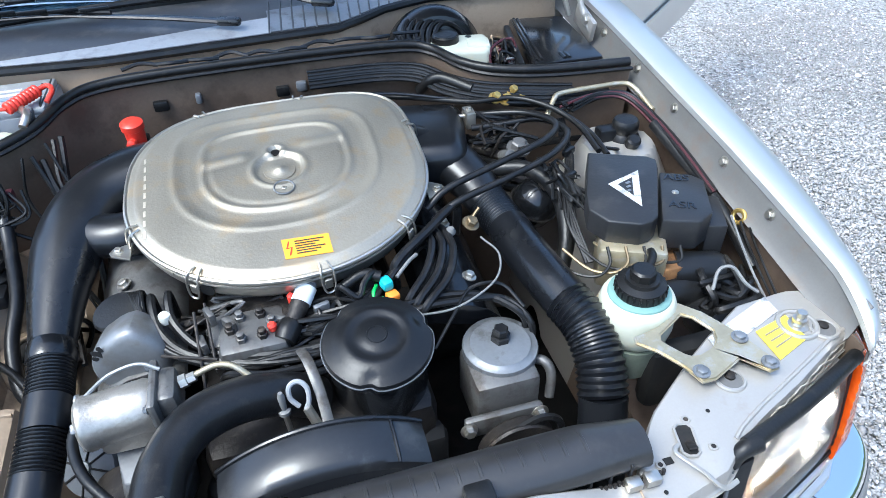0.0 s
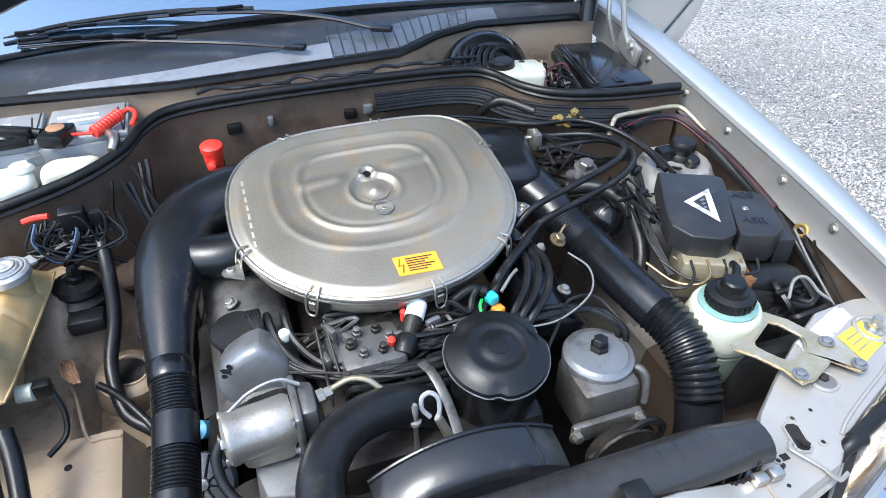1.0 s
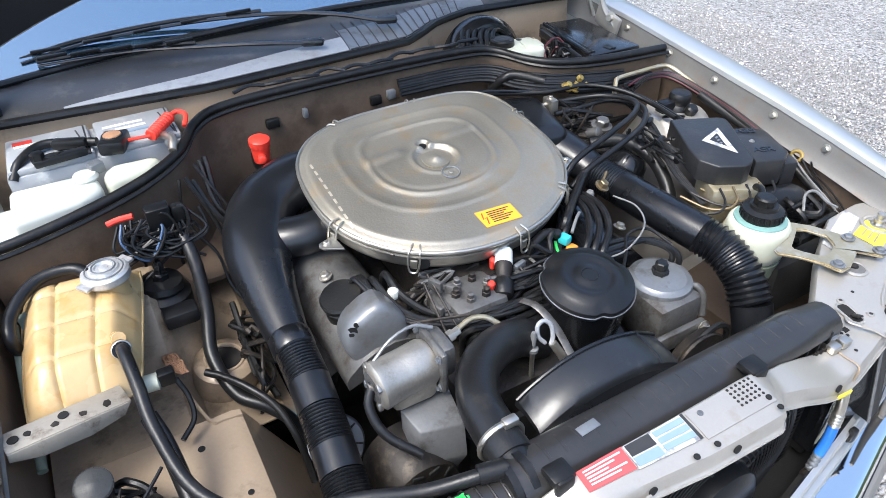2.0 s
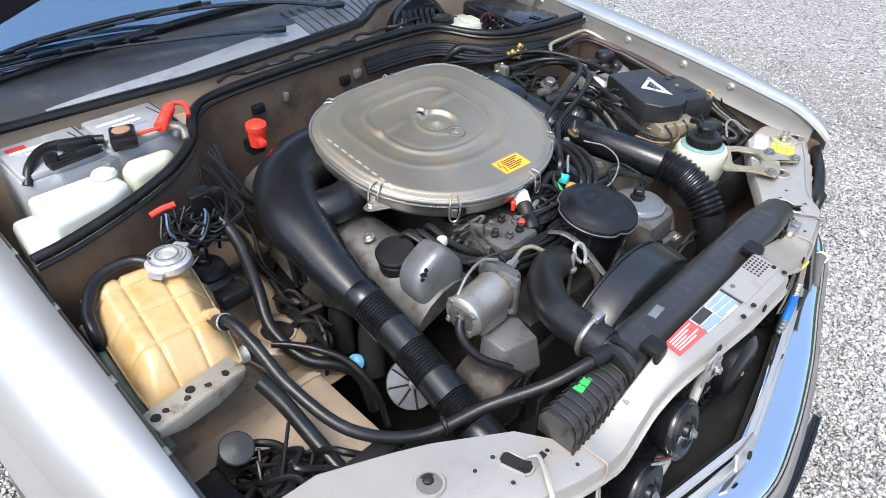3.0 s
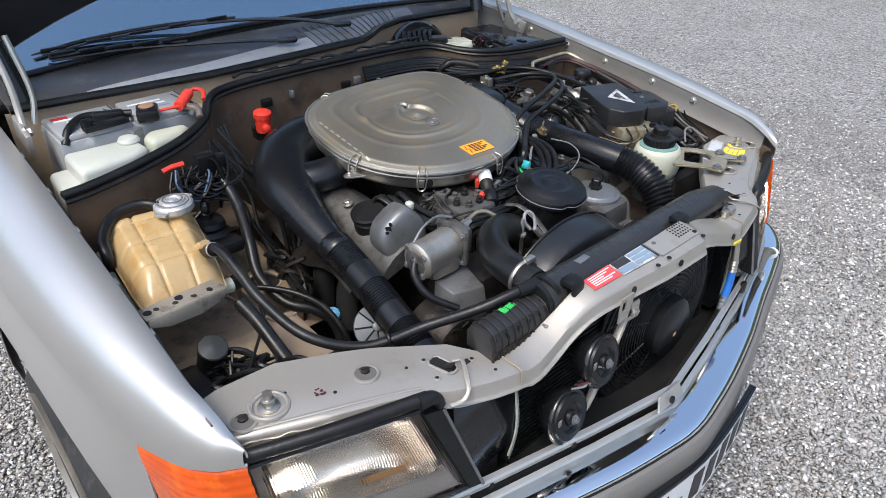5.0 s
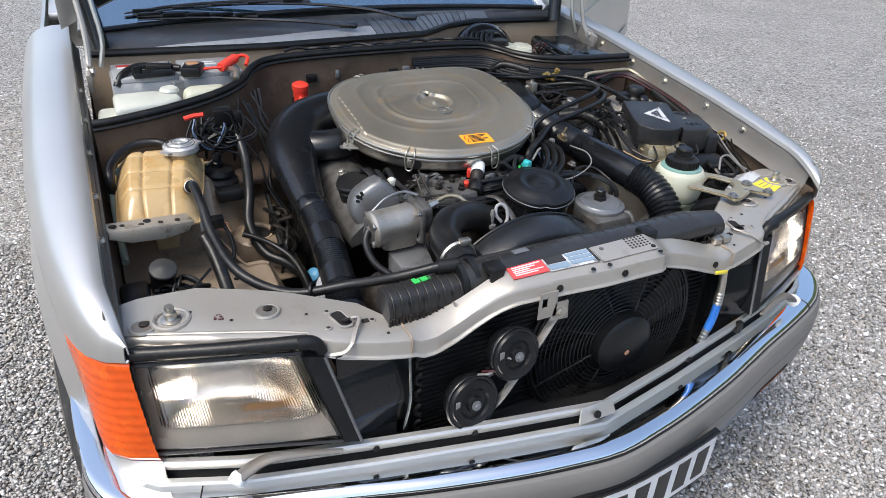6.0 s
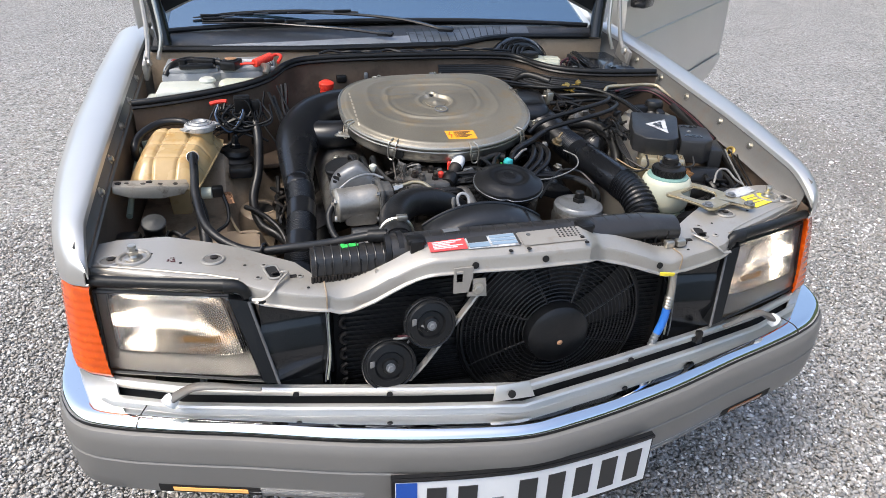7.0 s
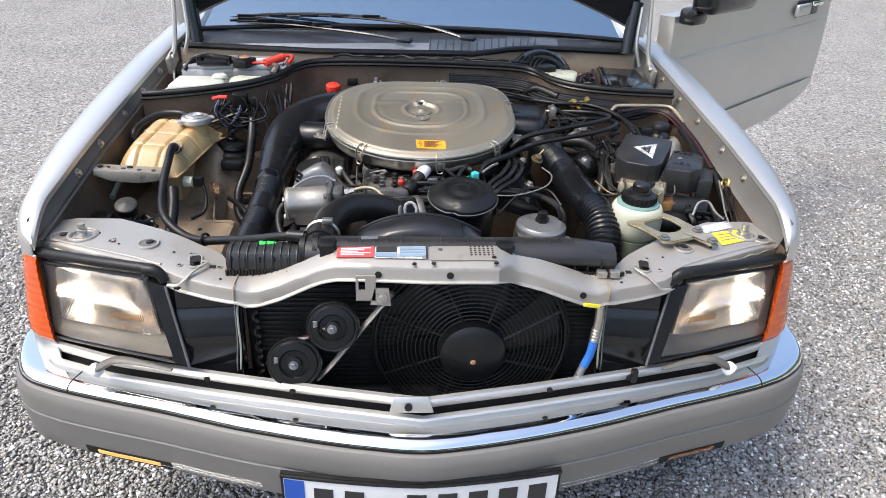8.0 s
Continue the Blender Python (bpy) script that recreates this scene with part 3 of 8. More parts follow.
        return s * (xa + (xb - xa) * (q - i) - 0.004), ya + (yb - ya) * (q - i) + 0.003, 0.613 - 0.080 * v

    part("corner_panel", sheet(corner, 20, 4, 0.003), SILVER, car)
    # turn signal
    rows, rings = 44, []
    for k in range(rows + 1):
        f = k / rows
        rib = 0.0016 * abs(math.sin(f * math.pi * 11)) ** 0.7
        ring_pts = []
        for (x0, y0), (x1, y1) in zip(LENS_LOW, LENS_TOP):
            z1 = crease_z(y1) - 0.006
            inset = 0.004 * abs(2 * f - 1) ** 6 - rib
            ring_pts.append(V(s * (x0 + (x1 - x0) * f - inset * 0.7), y0 + (y1 - y0) * f + inset * 0.7, 0.616 + (z1 - 0.616) * f))
        ring_pts.append(V(s * 0.775, 0.24, 0.616 + (0.78 - 0.616) * f))
        rings.append(ring_pts)
    part("turn_signal", loft(rings), LAMPORANGE, car, "ribbed orange indicator lens", 60)

# ---- the front crossmember ----
XS = [-0.80, -0.73, -0.64, -0.55, -0.50, -0.46, -0.40, -0.354, -0.31, -0.268, -0.23, -0.195, -0.165, -0.10, 0.0, 0.10, 0.135, 0.152, 0.175, 0.22, 0.27, 0.315, 0.36, 0.42, 0.467, 0.52, 0.56, 0.64, 0.73, 0.80]
top_z = curve(XS, [0.806, 0.811, 0.815, 0.815, 0.812, 0.808, 0.803, 0.800, 0.802, 0.814, 0.832, 0.851, 0.862, 0.866, 0.869, 0.872, 0.872, 0.866, 0.852, 0.842, 0.825, 0.808, 0.803, 0.806, 0.812, 0.815, 0.817, 0.820, 0.820, 0.815])
fro_y = curve(XS, [0.195, 0.165, 0.122, 0.088, 0.068, 0.045, 0.025, 0.015, 0.012, 0.016, 0.018, 0.014, 0.008, 0.0, -0.012, -0.016, -0.016, 0.002, 0.016, 0.010, 0.004, 0.006, 0.012, 0.025, 0.035, 0.072, 0.090, 0.122, 0.165, 0.195])
rear_y = curve(XS, [0.27, 0.282, 0.272, 0.228, 0.203, 0.178, 0.140, 0.066, 0.062, 0.060, 0.058, 0.056, 0.054, 0.053, 0.052, 0.052, 0.052, 0.052, 0.054, 0.058, 0.060, 0.062, 0.066, 0.140, 0.172, 0.208, 0.232, 0.275, 0.282, 0.27])


def cross(u, v):
    x = -0.80 + 1.60 * u
    yf, yr, z = fro_y(x), rear_y(x), top_z(x)
    d = 0.010 if abs(x) < 0.34 else 0.003
    rows = [(yr + 0.002, z - 0.030), (yr, z - 0.003), (yr - 0.003, z), (yr + (yf - yr) * 0.5, z - d * 0.4), (yf + 0.010, z - d), (yf + 0.003, z - d - 0.003),
            (yf, z - d - 0.009), (yf, z - d - 0.026), (yf - 0.002, z - d - 0.0285), (yf - 0.005, z - d - 0.030)]
    y, zz = rows[round(v * 9)]
    return x, y, zz


member = part("crossmember", sheet(cross, 120, 9, 0.002), CROSS, car, "light beige painted upper radiator crossmember", 40)


def on_cross(x, f=0.5):
    """A place on the crossmember's top, f from rear to front."""
    y = rear_y(x) + (fro_y(x) - rear_y(x)) * f
    d = 0.010 if abs(x) < 0.34 else 0.003
    return V(x, y, top_z(x) - d * f * 0.9)


part("lip_edge", tube([V(x, fro_y(x) - 0.0055, top_z(x) - (0.010 if abs(x) < 0.34 else 0.003) - 0.030) for x in (-0.79 + 1.58 * k / 100 for k in range(101))], 0.0016, 6, smooth=False), CROSS, member)
for x0, x1 in ((-0.78, -0.50), (0.50, 0.78)):
    part("pressed_bead", tube([on_cross(x0 + (x1 - x0) * k / 16, 0.90) + V(0, 0, 0.0005) for k in range(17)], 0.0030, 6, flat=0.6, smooth=False), CROSS, member)
for s in (-1, 1):
    for x, f, r in ((0.732, 0.75, 0.019), (0.547, 0.50, 0.019)):
        p = on_cross(s * x, f) + V(0, 0, 0.001)
        hole = part("hole_rim", ring(p, (0, 0, 1), r, 0.003, 28, 6), CROSS, member)
        part("hole_bottom", lathe([(r, -0.001), (r, 0.0005), (r * 0.6, 0.0012)], p, (0, 0, 1), 24), RAILPAINT, hole)
        part("bolt", hexbolt(p + V(0.002, 0.004, 0), (0, 0, 1), 0.0075, 0.004), GRIME, hole)
    # catch slot of the lamp, with its bent hook reaching over the lip
    q = on_cross(s * 0.441, 0.52) + V(0, 0, 0.001)
    hole = part("slot", prism([(-0.010, -0.018), (-0.004, -0.023), (0.006, -0.023), (0.011, -0.018), (0.012, 0.018), (0.007, 0.024), (-0.005, 0.024), (-0.011, 0.018)], 0, 0.0012, 0, Matrix.Translation(q) @ pose(0, 0, 0, 0, 0, -s * 14)), DARK, member)
    m = Matrix.Translation(q) @ pose(0, 0, 0, 0, 0, -s * 14)
    part("slot_rim", tube([m @ V(a, b, 0.001) for a, b in ((-0.011, -0.018), (-0.004, -0.0235), (0.006, -0.0235), (0.0115, -0.018), (0.0125, 0.018), (0.007, 0.0245), (-0.005, 0.0245), (-0.0115, 0.018), (-0.011, -0.018))], 0.0022, 6, smooth=False), CROSS, hole)
    part("latch_tongue", prism([(-0.006, -0.020), (0.006, -0.018), (0.008, 0.004), (-0.004, 0.008)], 0, 0.003, 0.001, m @ pose(0.001, -0.004, -0.001, -32, 0, 0)), GRIME, hole)
    part("hook", tube([q + V(-s * 0.016, -0.004, 0.004), q + V(-s * 0.026, -0.014, 0.007), q + V(-s * 0.018, -0.030, 0.006), q + V(-s * 0.004, -0.050, 0.002), q + V(s * 0.006, -0.064, -0.005), q + V(s * 0.018, -0.066, -0.014), q + V(s * 0.038, -0.060, -0.017)], 0.0034, 8, flat=0.5), CROSS, member, "bent pale catch hook")
    part("hook_edge", tube([q + V(-s * 0.020, -0.031, 0.0085), q + V(-s * 0.008, -0.050, 0.0045), q + V(s * 0.002, -0.065, -0.004)], 0.0013, 6), BRACKET, member)
    part("slot", box(on_cross(s * 0.405, 0.5) + V(0, 0, 0.001), (0.012, 0.010, 0.002), 0.001), DARK, member)
    for x, f in ((0.456, 0.36), (0.393, 0.42), (0.467, 0.74)):
        p = on_cross(s * x, f) + V(0, 0, 0.0008)
        rv = part("rivet", ring(p, (0, 0, 1), 0.0048, 0.0018, 16, 6), CROSS, member)
        part("rivet_centre", lathe([(0.0035, 0), (0.003, 0.0012), (0.001, 0.0015)], p, (0, 0, 1), 10), GRIME, rv)
    for x, f in ((0.490, 0.50), (0.604, 0.68), (0.381, 0.75), (0.66, 0.50)):
        part("small_hole", lathe([(0.0030, 0), (0.0028, 0.0006), (0.001, 0.0008)], on_cross(s * x, f) + V(0, 0, 0.0008), (0, 0, 1), 10), DARK, member)
    part("seam", tube([on_cross(s * 0.352, f) + V(0, 0, 0.0015) for f in (0.05, 0.5, 1.0)] + [V(s * 0.352, fro_y(s * 0.352) - 0.001, top_z(s * 0.352) - 0.03)], 0.0015, 6), BAYPAINT, member)
part("stud", lathe([(0.016, -0.002), (0.0165, 0.002), (0.009, 0.004), (0.007, 0.008), (0.010, 0.010), (0.010, 0.015), (0.006, 0.016), (0.006, 0.022), (0.008, 0.023), (0.007, 0.027)], on_cross(-0.690, 0.62), (0, 0, 1), 16), STEEL, member, "bright bonnet bump stop stud")
part("stud", lathe([(0.016, -0.002), (0.0165, 0.002), (0.009, 0.004), (0.007, 0.008), (0.010, 0.010), (0.010, 0.015), (0.006, 0.016), (0.006, 0.022), (0.008, 0.023), (0.007, 0.027)], on_cross(0.700, 0.52), (0, 0, 1), 16), STEEL, member)
for x, f in ((-0.690, 0.62), (0.700, 0.52)):
    part("stud_base", ring(on_cross(x, f) + V(0, 0, 0.0005), (0, 0, 1), 0.027, 0.0045, 32, 8), CROSS, member)
# doubled wavy sealer edge over each lamp
for s in (-1, 1):
    for k, (drop, out) in enumerate(((0.012, 0.0015), (0.024, 0.004))):
        part("sealer_edge", tube([V(s * (0.505 + 0.28 * i / 40), fro_y(s * (0.505 + 0.28 * i / 40)) - out - 0.0022 * math.sin(1.3 * i + k) * math.sin(0.37 * i), top_z(s * (0.505 + 0.28 * i / 40)) - 0.003 - drop - 0.0022 * math.sin(0.9 * i + 2 * k)) for i in range(41)], 0.0016, 5, smooth=False), BRACKET, member, "dirty wavy sealer edge")
# stickers on the crossmember
def sticker(name, x0, x1, f0, f1, material, lift, parent, label=""):
    q = [on_cross(x0, f0), on_cross(x1, f0), on_cross(x1, f1), on_cross(x0, f1)]
    return part(name, loft([[p + V(0, 0, 0.0006 + lift) for p in q], [p + V(0, 0, 0.0016 + lift) for p in q]]), material, parent, label)


note = sticker("warning_sticker", -0.162, -0.094, 0.04, 0.62, REDLABEL, 0.0008, member, "red sticker with lines of pale print")
for k in range(5):
    f = 0.12 + 0.09 * k
    sticker("print_line", -0.155, -0.100 - 0.012 * (k % 3), f, f + 0.035, WHITELABEL, 0.0020, member)
info = sticker("data_sticker", -0.092, 0.006, 0.06, 0.66, WORNLABEL, 0.0008, member, "pale sticker with dark printed panels")
sticker("printed_panel", -0.090, -0.052, 0.08, 0.36, INK, 0.0020, member)
sticker("printed_panel", -0.090, -0.052, 0.40, 0.62, BLUELABEL, 0.0020, member)
for k in range(3):
    sticker("printed_panel", -0.047, 0.000, 0.10 + 0.17 * k, 0.23 + 0.17 * k, BLUELABEL, 0.0020, member)
sticker("print_line", 0.001, 0.005, 0.06, 0.66, INK, 0.0024, member)
sticker("stamped_plate", 0.010, 0.132, 0.06, 0.72, CROSS, 0.0004, member, "pale riveted plate with rows of small dots")
for i in range(6):
    for j in range(5):
        p = on_cross(0.085 + 0.008 * i, 0.10 + 0.095 * j) + V(0, 0, 0.0016)
        part("stamped_dot", lathe([(0.0021, 0), (0.0021, 0.0008), (0.0014, 0.001)], p, (0, 0, 1), 8), GRIME, member)
for x, f in ((0.028, 0.22), (0.126, 0.60), (0.128, 0.86), (0.015, 0.88), (-0.02, 0.92)):
    part("rivet", lathe([(0.0045, 0), (0.004, 0.0018), (0.001, 0.0022)], on_cross(x, f) + V(0, 0, 0.0018), (0, 0, 1), 10), DARK if f > 0.5 else GREYALU, member)
for x, z in ((-0.085, -0.028), (0.045, -0.026), (0.30, -0.022)):
    part("lip_hole", lathe([(0.0065, 0), (0.0065, 0.002), (0.004, 0.0022)], (x, fro_y(x) - 0.0005, top_z(x) + z), (0, -1, 0.15), 14), DARK, member)
q = sticker("inspection_sticker", 0.632, 0.695, 0.35, 0.72, YELLOW, 0.0008, member, "yellow inspection sticker with faint print")
for k in range(3):
    sticker("print_line", 0.640, 0.675, 0.44 + 0.08 * k, 0.458 + 0.08 * k, GOLD, 0.0020, member)
sticker("worn_sticker", 0.560, 0.690, 0.02, 0.26, WORNLABEL, 0.0008, member, "worn white paper sticker")
for k in range(14):
    a = on_cross(-0.622 + random.uniform(-.010, .010), 0.62 + random.uniform(-0.05, 0.05))
    part("rust_spot", lathe([(random.uniform(0.001, 0.0028), 0), (0.0008, 0.0005)], a + V(0, 0, 0.0008), (0, 0, 1), 7), WIRERED, member)
# latch plate with a square window
def plate_with_window(w, h, x0, x1, z0, z1, t):
    o = [(-w / 2, -h / 2), (w / 2, -h / 2), (w / 2, h / 2), (-w / 2, h / 2)]
    i = [(x0, z0), (x1, z0), (x1, z1), (x0, z1)]
    verts = [V(x, -t, z) for x, z in o + i] + [V(x, t, z) for x, z in o + i]
    faces = []
    for k in range(4):
        j = (k + 1) % 4
        faces += [(k, j, 4 + j, 4 + k), (8 + k, 12 + k, 12 + j, 8 + j), (k, 8 + k, 8 + j, j), (4 + k, 4 + j, 12 + j, 12 + k)]
    bm = mesh_from(verts, faces)
    bmesh.ops.recalc_face_normals(bm, faces=bm.faces)
    return bm


bm = plate_with_window(0.036, 0.052, -0.013, -0.001, -0.004, 0.020, 0.0015)
bmesh.ops.translate(bm, vec=(-0.108, -0.006, 0.812), verts=bm.verts)
latch = part("latch_plate", bm, CROSS, member)
part("bolt", hexbolt((-0.080, -0.009, 0.793), (0, -1, 0.1), 0.007, 0.006), STEEL, latch)
part("latch_tab", prism([(-0.02, -0.015), (0.018, -0.018), (0.014, 0.02), (-0.012, 0.02)], -0.0015, 0.0015, 0, Matrix.Translation((-0.080, -0.006, 0.792)) @ pose(0, 0, 0, 90, 0, 0)), CROSS, latch)

# ---- windscreen, cowl, wipers ----
def screen(u, v):
    x = (2 * u - 1) * (0.715 - 0.10 * v)
    y = 1.30 + 0.075 * (1 - (2 * u - 1) ** 2) + 0.62 * v
    z = 1.025 + 0.36 * v + 0.012 * (1 - (2 * u - 1) ** 2) - 0.03 * v * v
    return x, y, z


part("windscreen", sheet(screen, 16, 8, 0.005), SCREEN, car, "blue-tinted windscreen with the sky's blue put into its reflections")
part("screen_rubber", tube([V(screen(u / 16, 0)) + V(0, -0.004, 0.002) for u in range(17)], 0.008, 8, smooth=False), RUBBER, car)


def cowl(u, v):
    x = (2 * u - 1) * 0.74
    yb = 1.30 + 0.07 * (1 - (2 * u - 1) ** 2)
    yf = float(np.interp(x, [-0.74, -0.3, 0.2, 0.30, 0.42, 0.74], [1.17, 1.125, 1.15, 1.23, 1.275, 1.24]))
    y = yf + (yb - yf) * v
    z = 0.995 + 0.026 * v + 0.008 * math.sin(3.1 * v)
    return x, y, z


part("cowl_panel", sheet(cowl, 40, 8, 0.004), COWL, car, "black plastic cowl panel below the screen")
for k in range(15):
    x = 0.04 + 0.026 * k
    u = (x / 0.74 + 1) / 2
    part("cowl_rib", tube([V(cowl(u, v)) + V(0.02 * v, 0, 0.003) for v in (0.05, 0.35, 0.7)], 0.0022, 5), COWL, car)
part("cowl_strip", sheet(lambda u, v: V(cowl(0.11 + 0.42 * u, 0.08 + (0.03 + 0.24 * u ** 0.7) * v)) + V(0, 0, 0.004), 24, 4, 0.002), COWLPALE, car, "pale grey cowl cover strip")
part("cowl_strip", sheet(lambda u, v: V(cowl(0.53 + 0.30 * u, 0.10 + (0.40 + 0.16 * u) * v)) + V(0, 0, 0.003), 24, 4, 0.002), GREYALU, car, "pleated grey cowl cover")
part("cowl_seal", tube([V(cowl(k / 24, 0.0)) + V(0, -0.004, 0.004) for k in range(25)], 0.010, 8, smooth=False), RUBBER, car)
for pts in ([(0.16, 1.235, 1.032), (0.05, 1.29, 1.052), (-0.10, 1.345, 1.062), (-0.30, 1.372, 1.066), (-0.50, 1.372, 1.060), (-0.63, 1.35, 1.048)],
            [(-0.05, 1.195, 1.028), (-0.16, 1.225, 1.038), (-0.28, 1.265, 1.042), (-0.42, 1.305, 1.046), (-0.60, 1.32, 1.046)]):
    wiper = part("wiper", tube(pts, lambda q: 0.011 - 0.006 * q, 8, flat=0.55), GLOSSBLACK, car, "black wiper lying on the cowl")
    part("pivot_cap", box(V(pts[0]) + V(0.012, -0.006, 0), (0.055, 0.024, 0.018), 0.008, Matrix.Rotation(radians(-25), 3, "Z")), GLOSSBLACK, wiper)
    part("wiper_blade", tube([V(p) + V(0, 0.016, 0.004) for p in pts[2:]], 0.005, 6), RUBBER, wiper)
    for k in range(5):
        a = V(pts[2]).lerp(V(pts[-1]), (k + 0.5) / 5)
        part("blade_bridge", box(a + V(0, 0.018, 0.012), (0.06, 0.006, 0.008), 0.002), BLACK, wiper)

# ---- open bonnet ----
def bonnet(u, v, off=0.0):
    x = (2 * u - 1) * (0.79 - 0.02 * v)
    ang = radians(57)
    arch_z = 0.20 * (1 - abs(2 * u - 1) ** 2.2)
    d = -0.12 + 1.30 * v
    y = 1.27 - d * math.cos(ang) * 0.55
    z = 1.135 + arch_z * (1 - v) + d * math.sin(ang)
    return x, y + off * 0.8, z + off


lid = part("bonnet", sheet(bonnet, 20, 10, 0.004), SILVER, car, "open silver bonnet seen from below")
part("bonnet_lining", sheet(lambda u, v: bonnet(0.03 + 0.94 * u, 0.02 + 0.95 * v, -0.012), 18, 10, 0.006), FELT, lid, "black insulating mat")
for s in (-1, 1):
    hinge = part("bonnet_hinge", tube([(s * 0.745, 1.03, 0.965), (s * 0.738, 1.075, 1.01), (s * 0.735, 1.10, 1.08), (s * 0.745, 1.16, 1.20)], 0.007, 8), CROSS, car)
    part("hinge_rod", tube([(s * 0.715, 1.085, 0.985), (s * 0.70, 1.10, 1.05), (s * 0.71, 1.13, 1.16)], 0.006, 8), STEEL, hinge)
    part("hinge_bolt", hexbolt((s * 0.742, 1.045, 0.985), (-s, -0.3, 0.2), 0.010, 0.012), STEEL, hinge)
    part("hinge_plate", box((s * 0.745, 1.06, 0.975), (0.012, 0.09, 0.05), 0.004, Matrix.Rotation(radians(15), 3, "X")), CROSS, hinge)
    part("hinge_boot", tube([(s * 0.705, 1.20, 1.00), (s * 0.712, 1.215, 1.06), (s * 0.725, 1.235, 1.16)], 0.022, 10), GLOSSBLACK, hinge)

# ---- bulkhead and its side walls, with the rubber seal on top ----
SEAL = [(-0.755, 0.80, 0.935), (-0.70, 0.805, 0.938), (-0.60, 0.83, 0.944), (-0.49, 0.875, 0.952), (-0.41, 0.935, 0.962), (-0.362, 1.01, 0.975), (-0.30, 1.045, 0.982), (-0.15, 1.052, 0.986),
        (0.10, 1.052, 0.986), (0.30, 1.046, 0.982), (0.365, 1.025, 0.974), (0.41, 0.955, 0.966), (0.47, 0.905, 0.962), (0.58, 0.87, 0.960), (0.745, 0.845, 0.962)]
line = spline(SEAL, 5)
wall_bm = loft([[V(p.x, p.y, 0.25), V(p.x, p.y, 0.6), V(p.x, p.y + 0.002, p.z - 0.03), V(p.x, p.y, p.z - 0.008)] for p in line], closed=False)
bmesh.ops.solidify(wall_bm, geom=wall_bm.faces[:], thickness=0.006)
wall = part("bulkhead", wall_bm, DIRTYSHADEBAY, car, "brownish dusty painted bulkhead")
seal = part("bulkhead_seal", tube([p + V(0, 0.004, 0.002) for p in line], 0.0095, 10, smooth=False), RUBBER, car, "black rubber bonnet seal")
part("seal_lip", tube([p + V(0, -0.011, -0.006) for p in line], 0.0045, 6, smooth=False), RUBBER, seal)
part("seal_lip", tube([p + V(0, 0.018, -0.003) for p in line], 0.005, 6, smooth=False), RUBBER, seal)
# cowl front wall and trays behind the bulkhead
part("cowl_wall", sheet(lambda u, v: (-0.75 + 1.5 * u, cowl(u, 0)[1] + 0.004 - 0.02 * v, 0.99 - 0.26 * v), 30, 3, 0.004), BAYPAINT, car, "beige painted plenum wall")
part("battery_tray", box((-0.56, 0.99, 0.745), (0.40, 0.36, 0.012), 0.003), DIRTYSHADEBAY, car)
part("plenum_floor", box((0.0, 1.125, 0.93), (0.72, 0.13, 0.008), 0.002), BAYPAINT, car)
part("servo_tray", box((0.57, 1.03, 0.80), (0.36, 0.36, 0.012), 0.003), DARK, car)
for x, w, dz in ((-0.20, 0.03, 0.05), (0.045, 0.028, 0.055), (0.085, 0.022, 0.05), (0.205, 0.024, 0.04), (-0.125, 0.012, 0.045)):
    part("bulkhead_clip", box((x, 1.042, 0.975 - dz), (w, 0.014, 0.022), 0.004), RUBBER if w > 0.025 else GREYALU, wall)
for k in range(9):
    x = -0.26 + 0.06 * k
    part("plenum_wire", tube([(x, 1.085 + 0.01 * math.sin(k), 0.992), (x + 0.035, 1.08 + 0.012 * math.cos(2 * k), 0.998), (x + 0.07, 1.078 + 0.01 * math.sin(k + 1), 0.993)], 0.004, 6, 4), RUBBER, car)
# floor of the bay, near-black so that the depth reads as shade
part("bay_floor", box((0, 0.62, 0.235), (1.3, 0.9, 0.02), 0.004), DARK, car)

# ---- left-hand inner wing tray with the damper dome ----
TRAY_Z = 0.672


def tray(u, v):
    x, y = -0.752 + 0.385 * u, 0.16 + 0.36 * v
    return x, y, TRAY_Z + 0.022 * v - 2.2 * max(0.0, x + 0.472)


def tray_rear(u, v):
    x, y = -0.752 + 0.375 * u, 0.515 + 0.42 * v
    z = TRAY_Z + 0.022
    side = soft(x, -0.545, -0.515) * (1 - soft(y, 0.70, 0.80))
    z -= 0.055 * side
    r = math.hypot((x + 0.545) / 0.135, (y - 0.775) / 0.15)
    z += 0.120 * (1 - soft(r, 0.30, 1.0))
    return x, y, z - 0.9 * max(0.0, x + 0.395)


def soft(x, a, b):
    """A smooth step from a to b."""
    t = max(0.0, min(1.0, (x - a) / (b - a)))
    return t * t * (3 - 2 * t)


part("inner_wing_tray", sheet(tray, 30, 20, 0.003), BAYPAINT, car, "beige inner wing panel with a pressed edge", 30)
part("inner_wing_tray", sheet(tray_rear, 40, 40, 0.003), TRAYBROWN, car, "brown stained and shade-darkened inner wing with the damper dome", 30)
part("tray_bead", tube([(-0.552, 0.640, 0.702), (-0.540, 0.600, 0.700), (-0.519, 0.514, 0.697), (-0.500, 0.507, 0.695), (-0.470, 0.506, 0.692)], 0.0032, 6, 4), BAYPAINT, car)
part("tray_hole", lathe([(0.006, 0), (0.006, 0.001), (0.004, 0.0014)], (-0.545, 0.470, 0.6905), (0, 0, 1), 12), DARK, car)
part("tray_hole", lathe([(0.005, 0), (0.005, 0.001), (0.003, 0.0014)], (-0.50, 0.36, 0.6845), (0, 0, 1), 12), DARK, car)
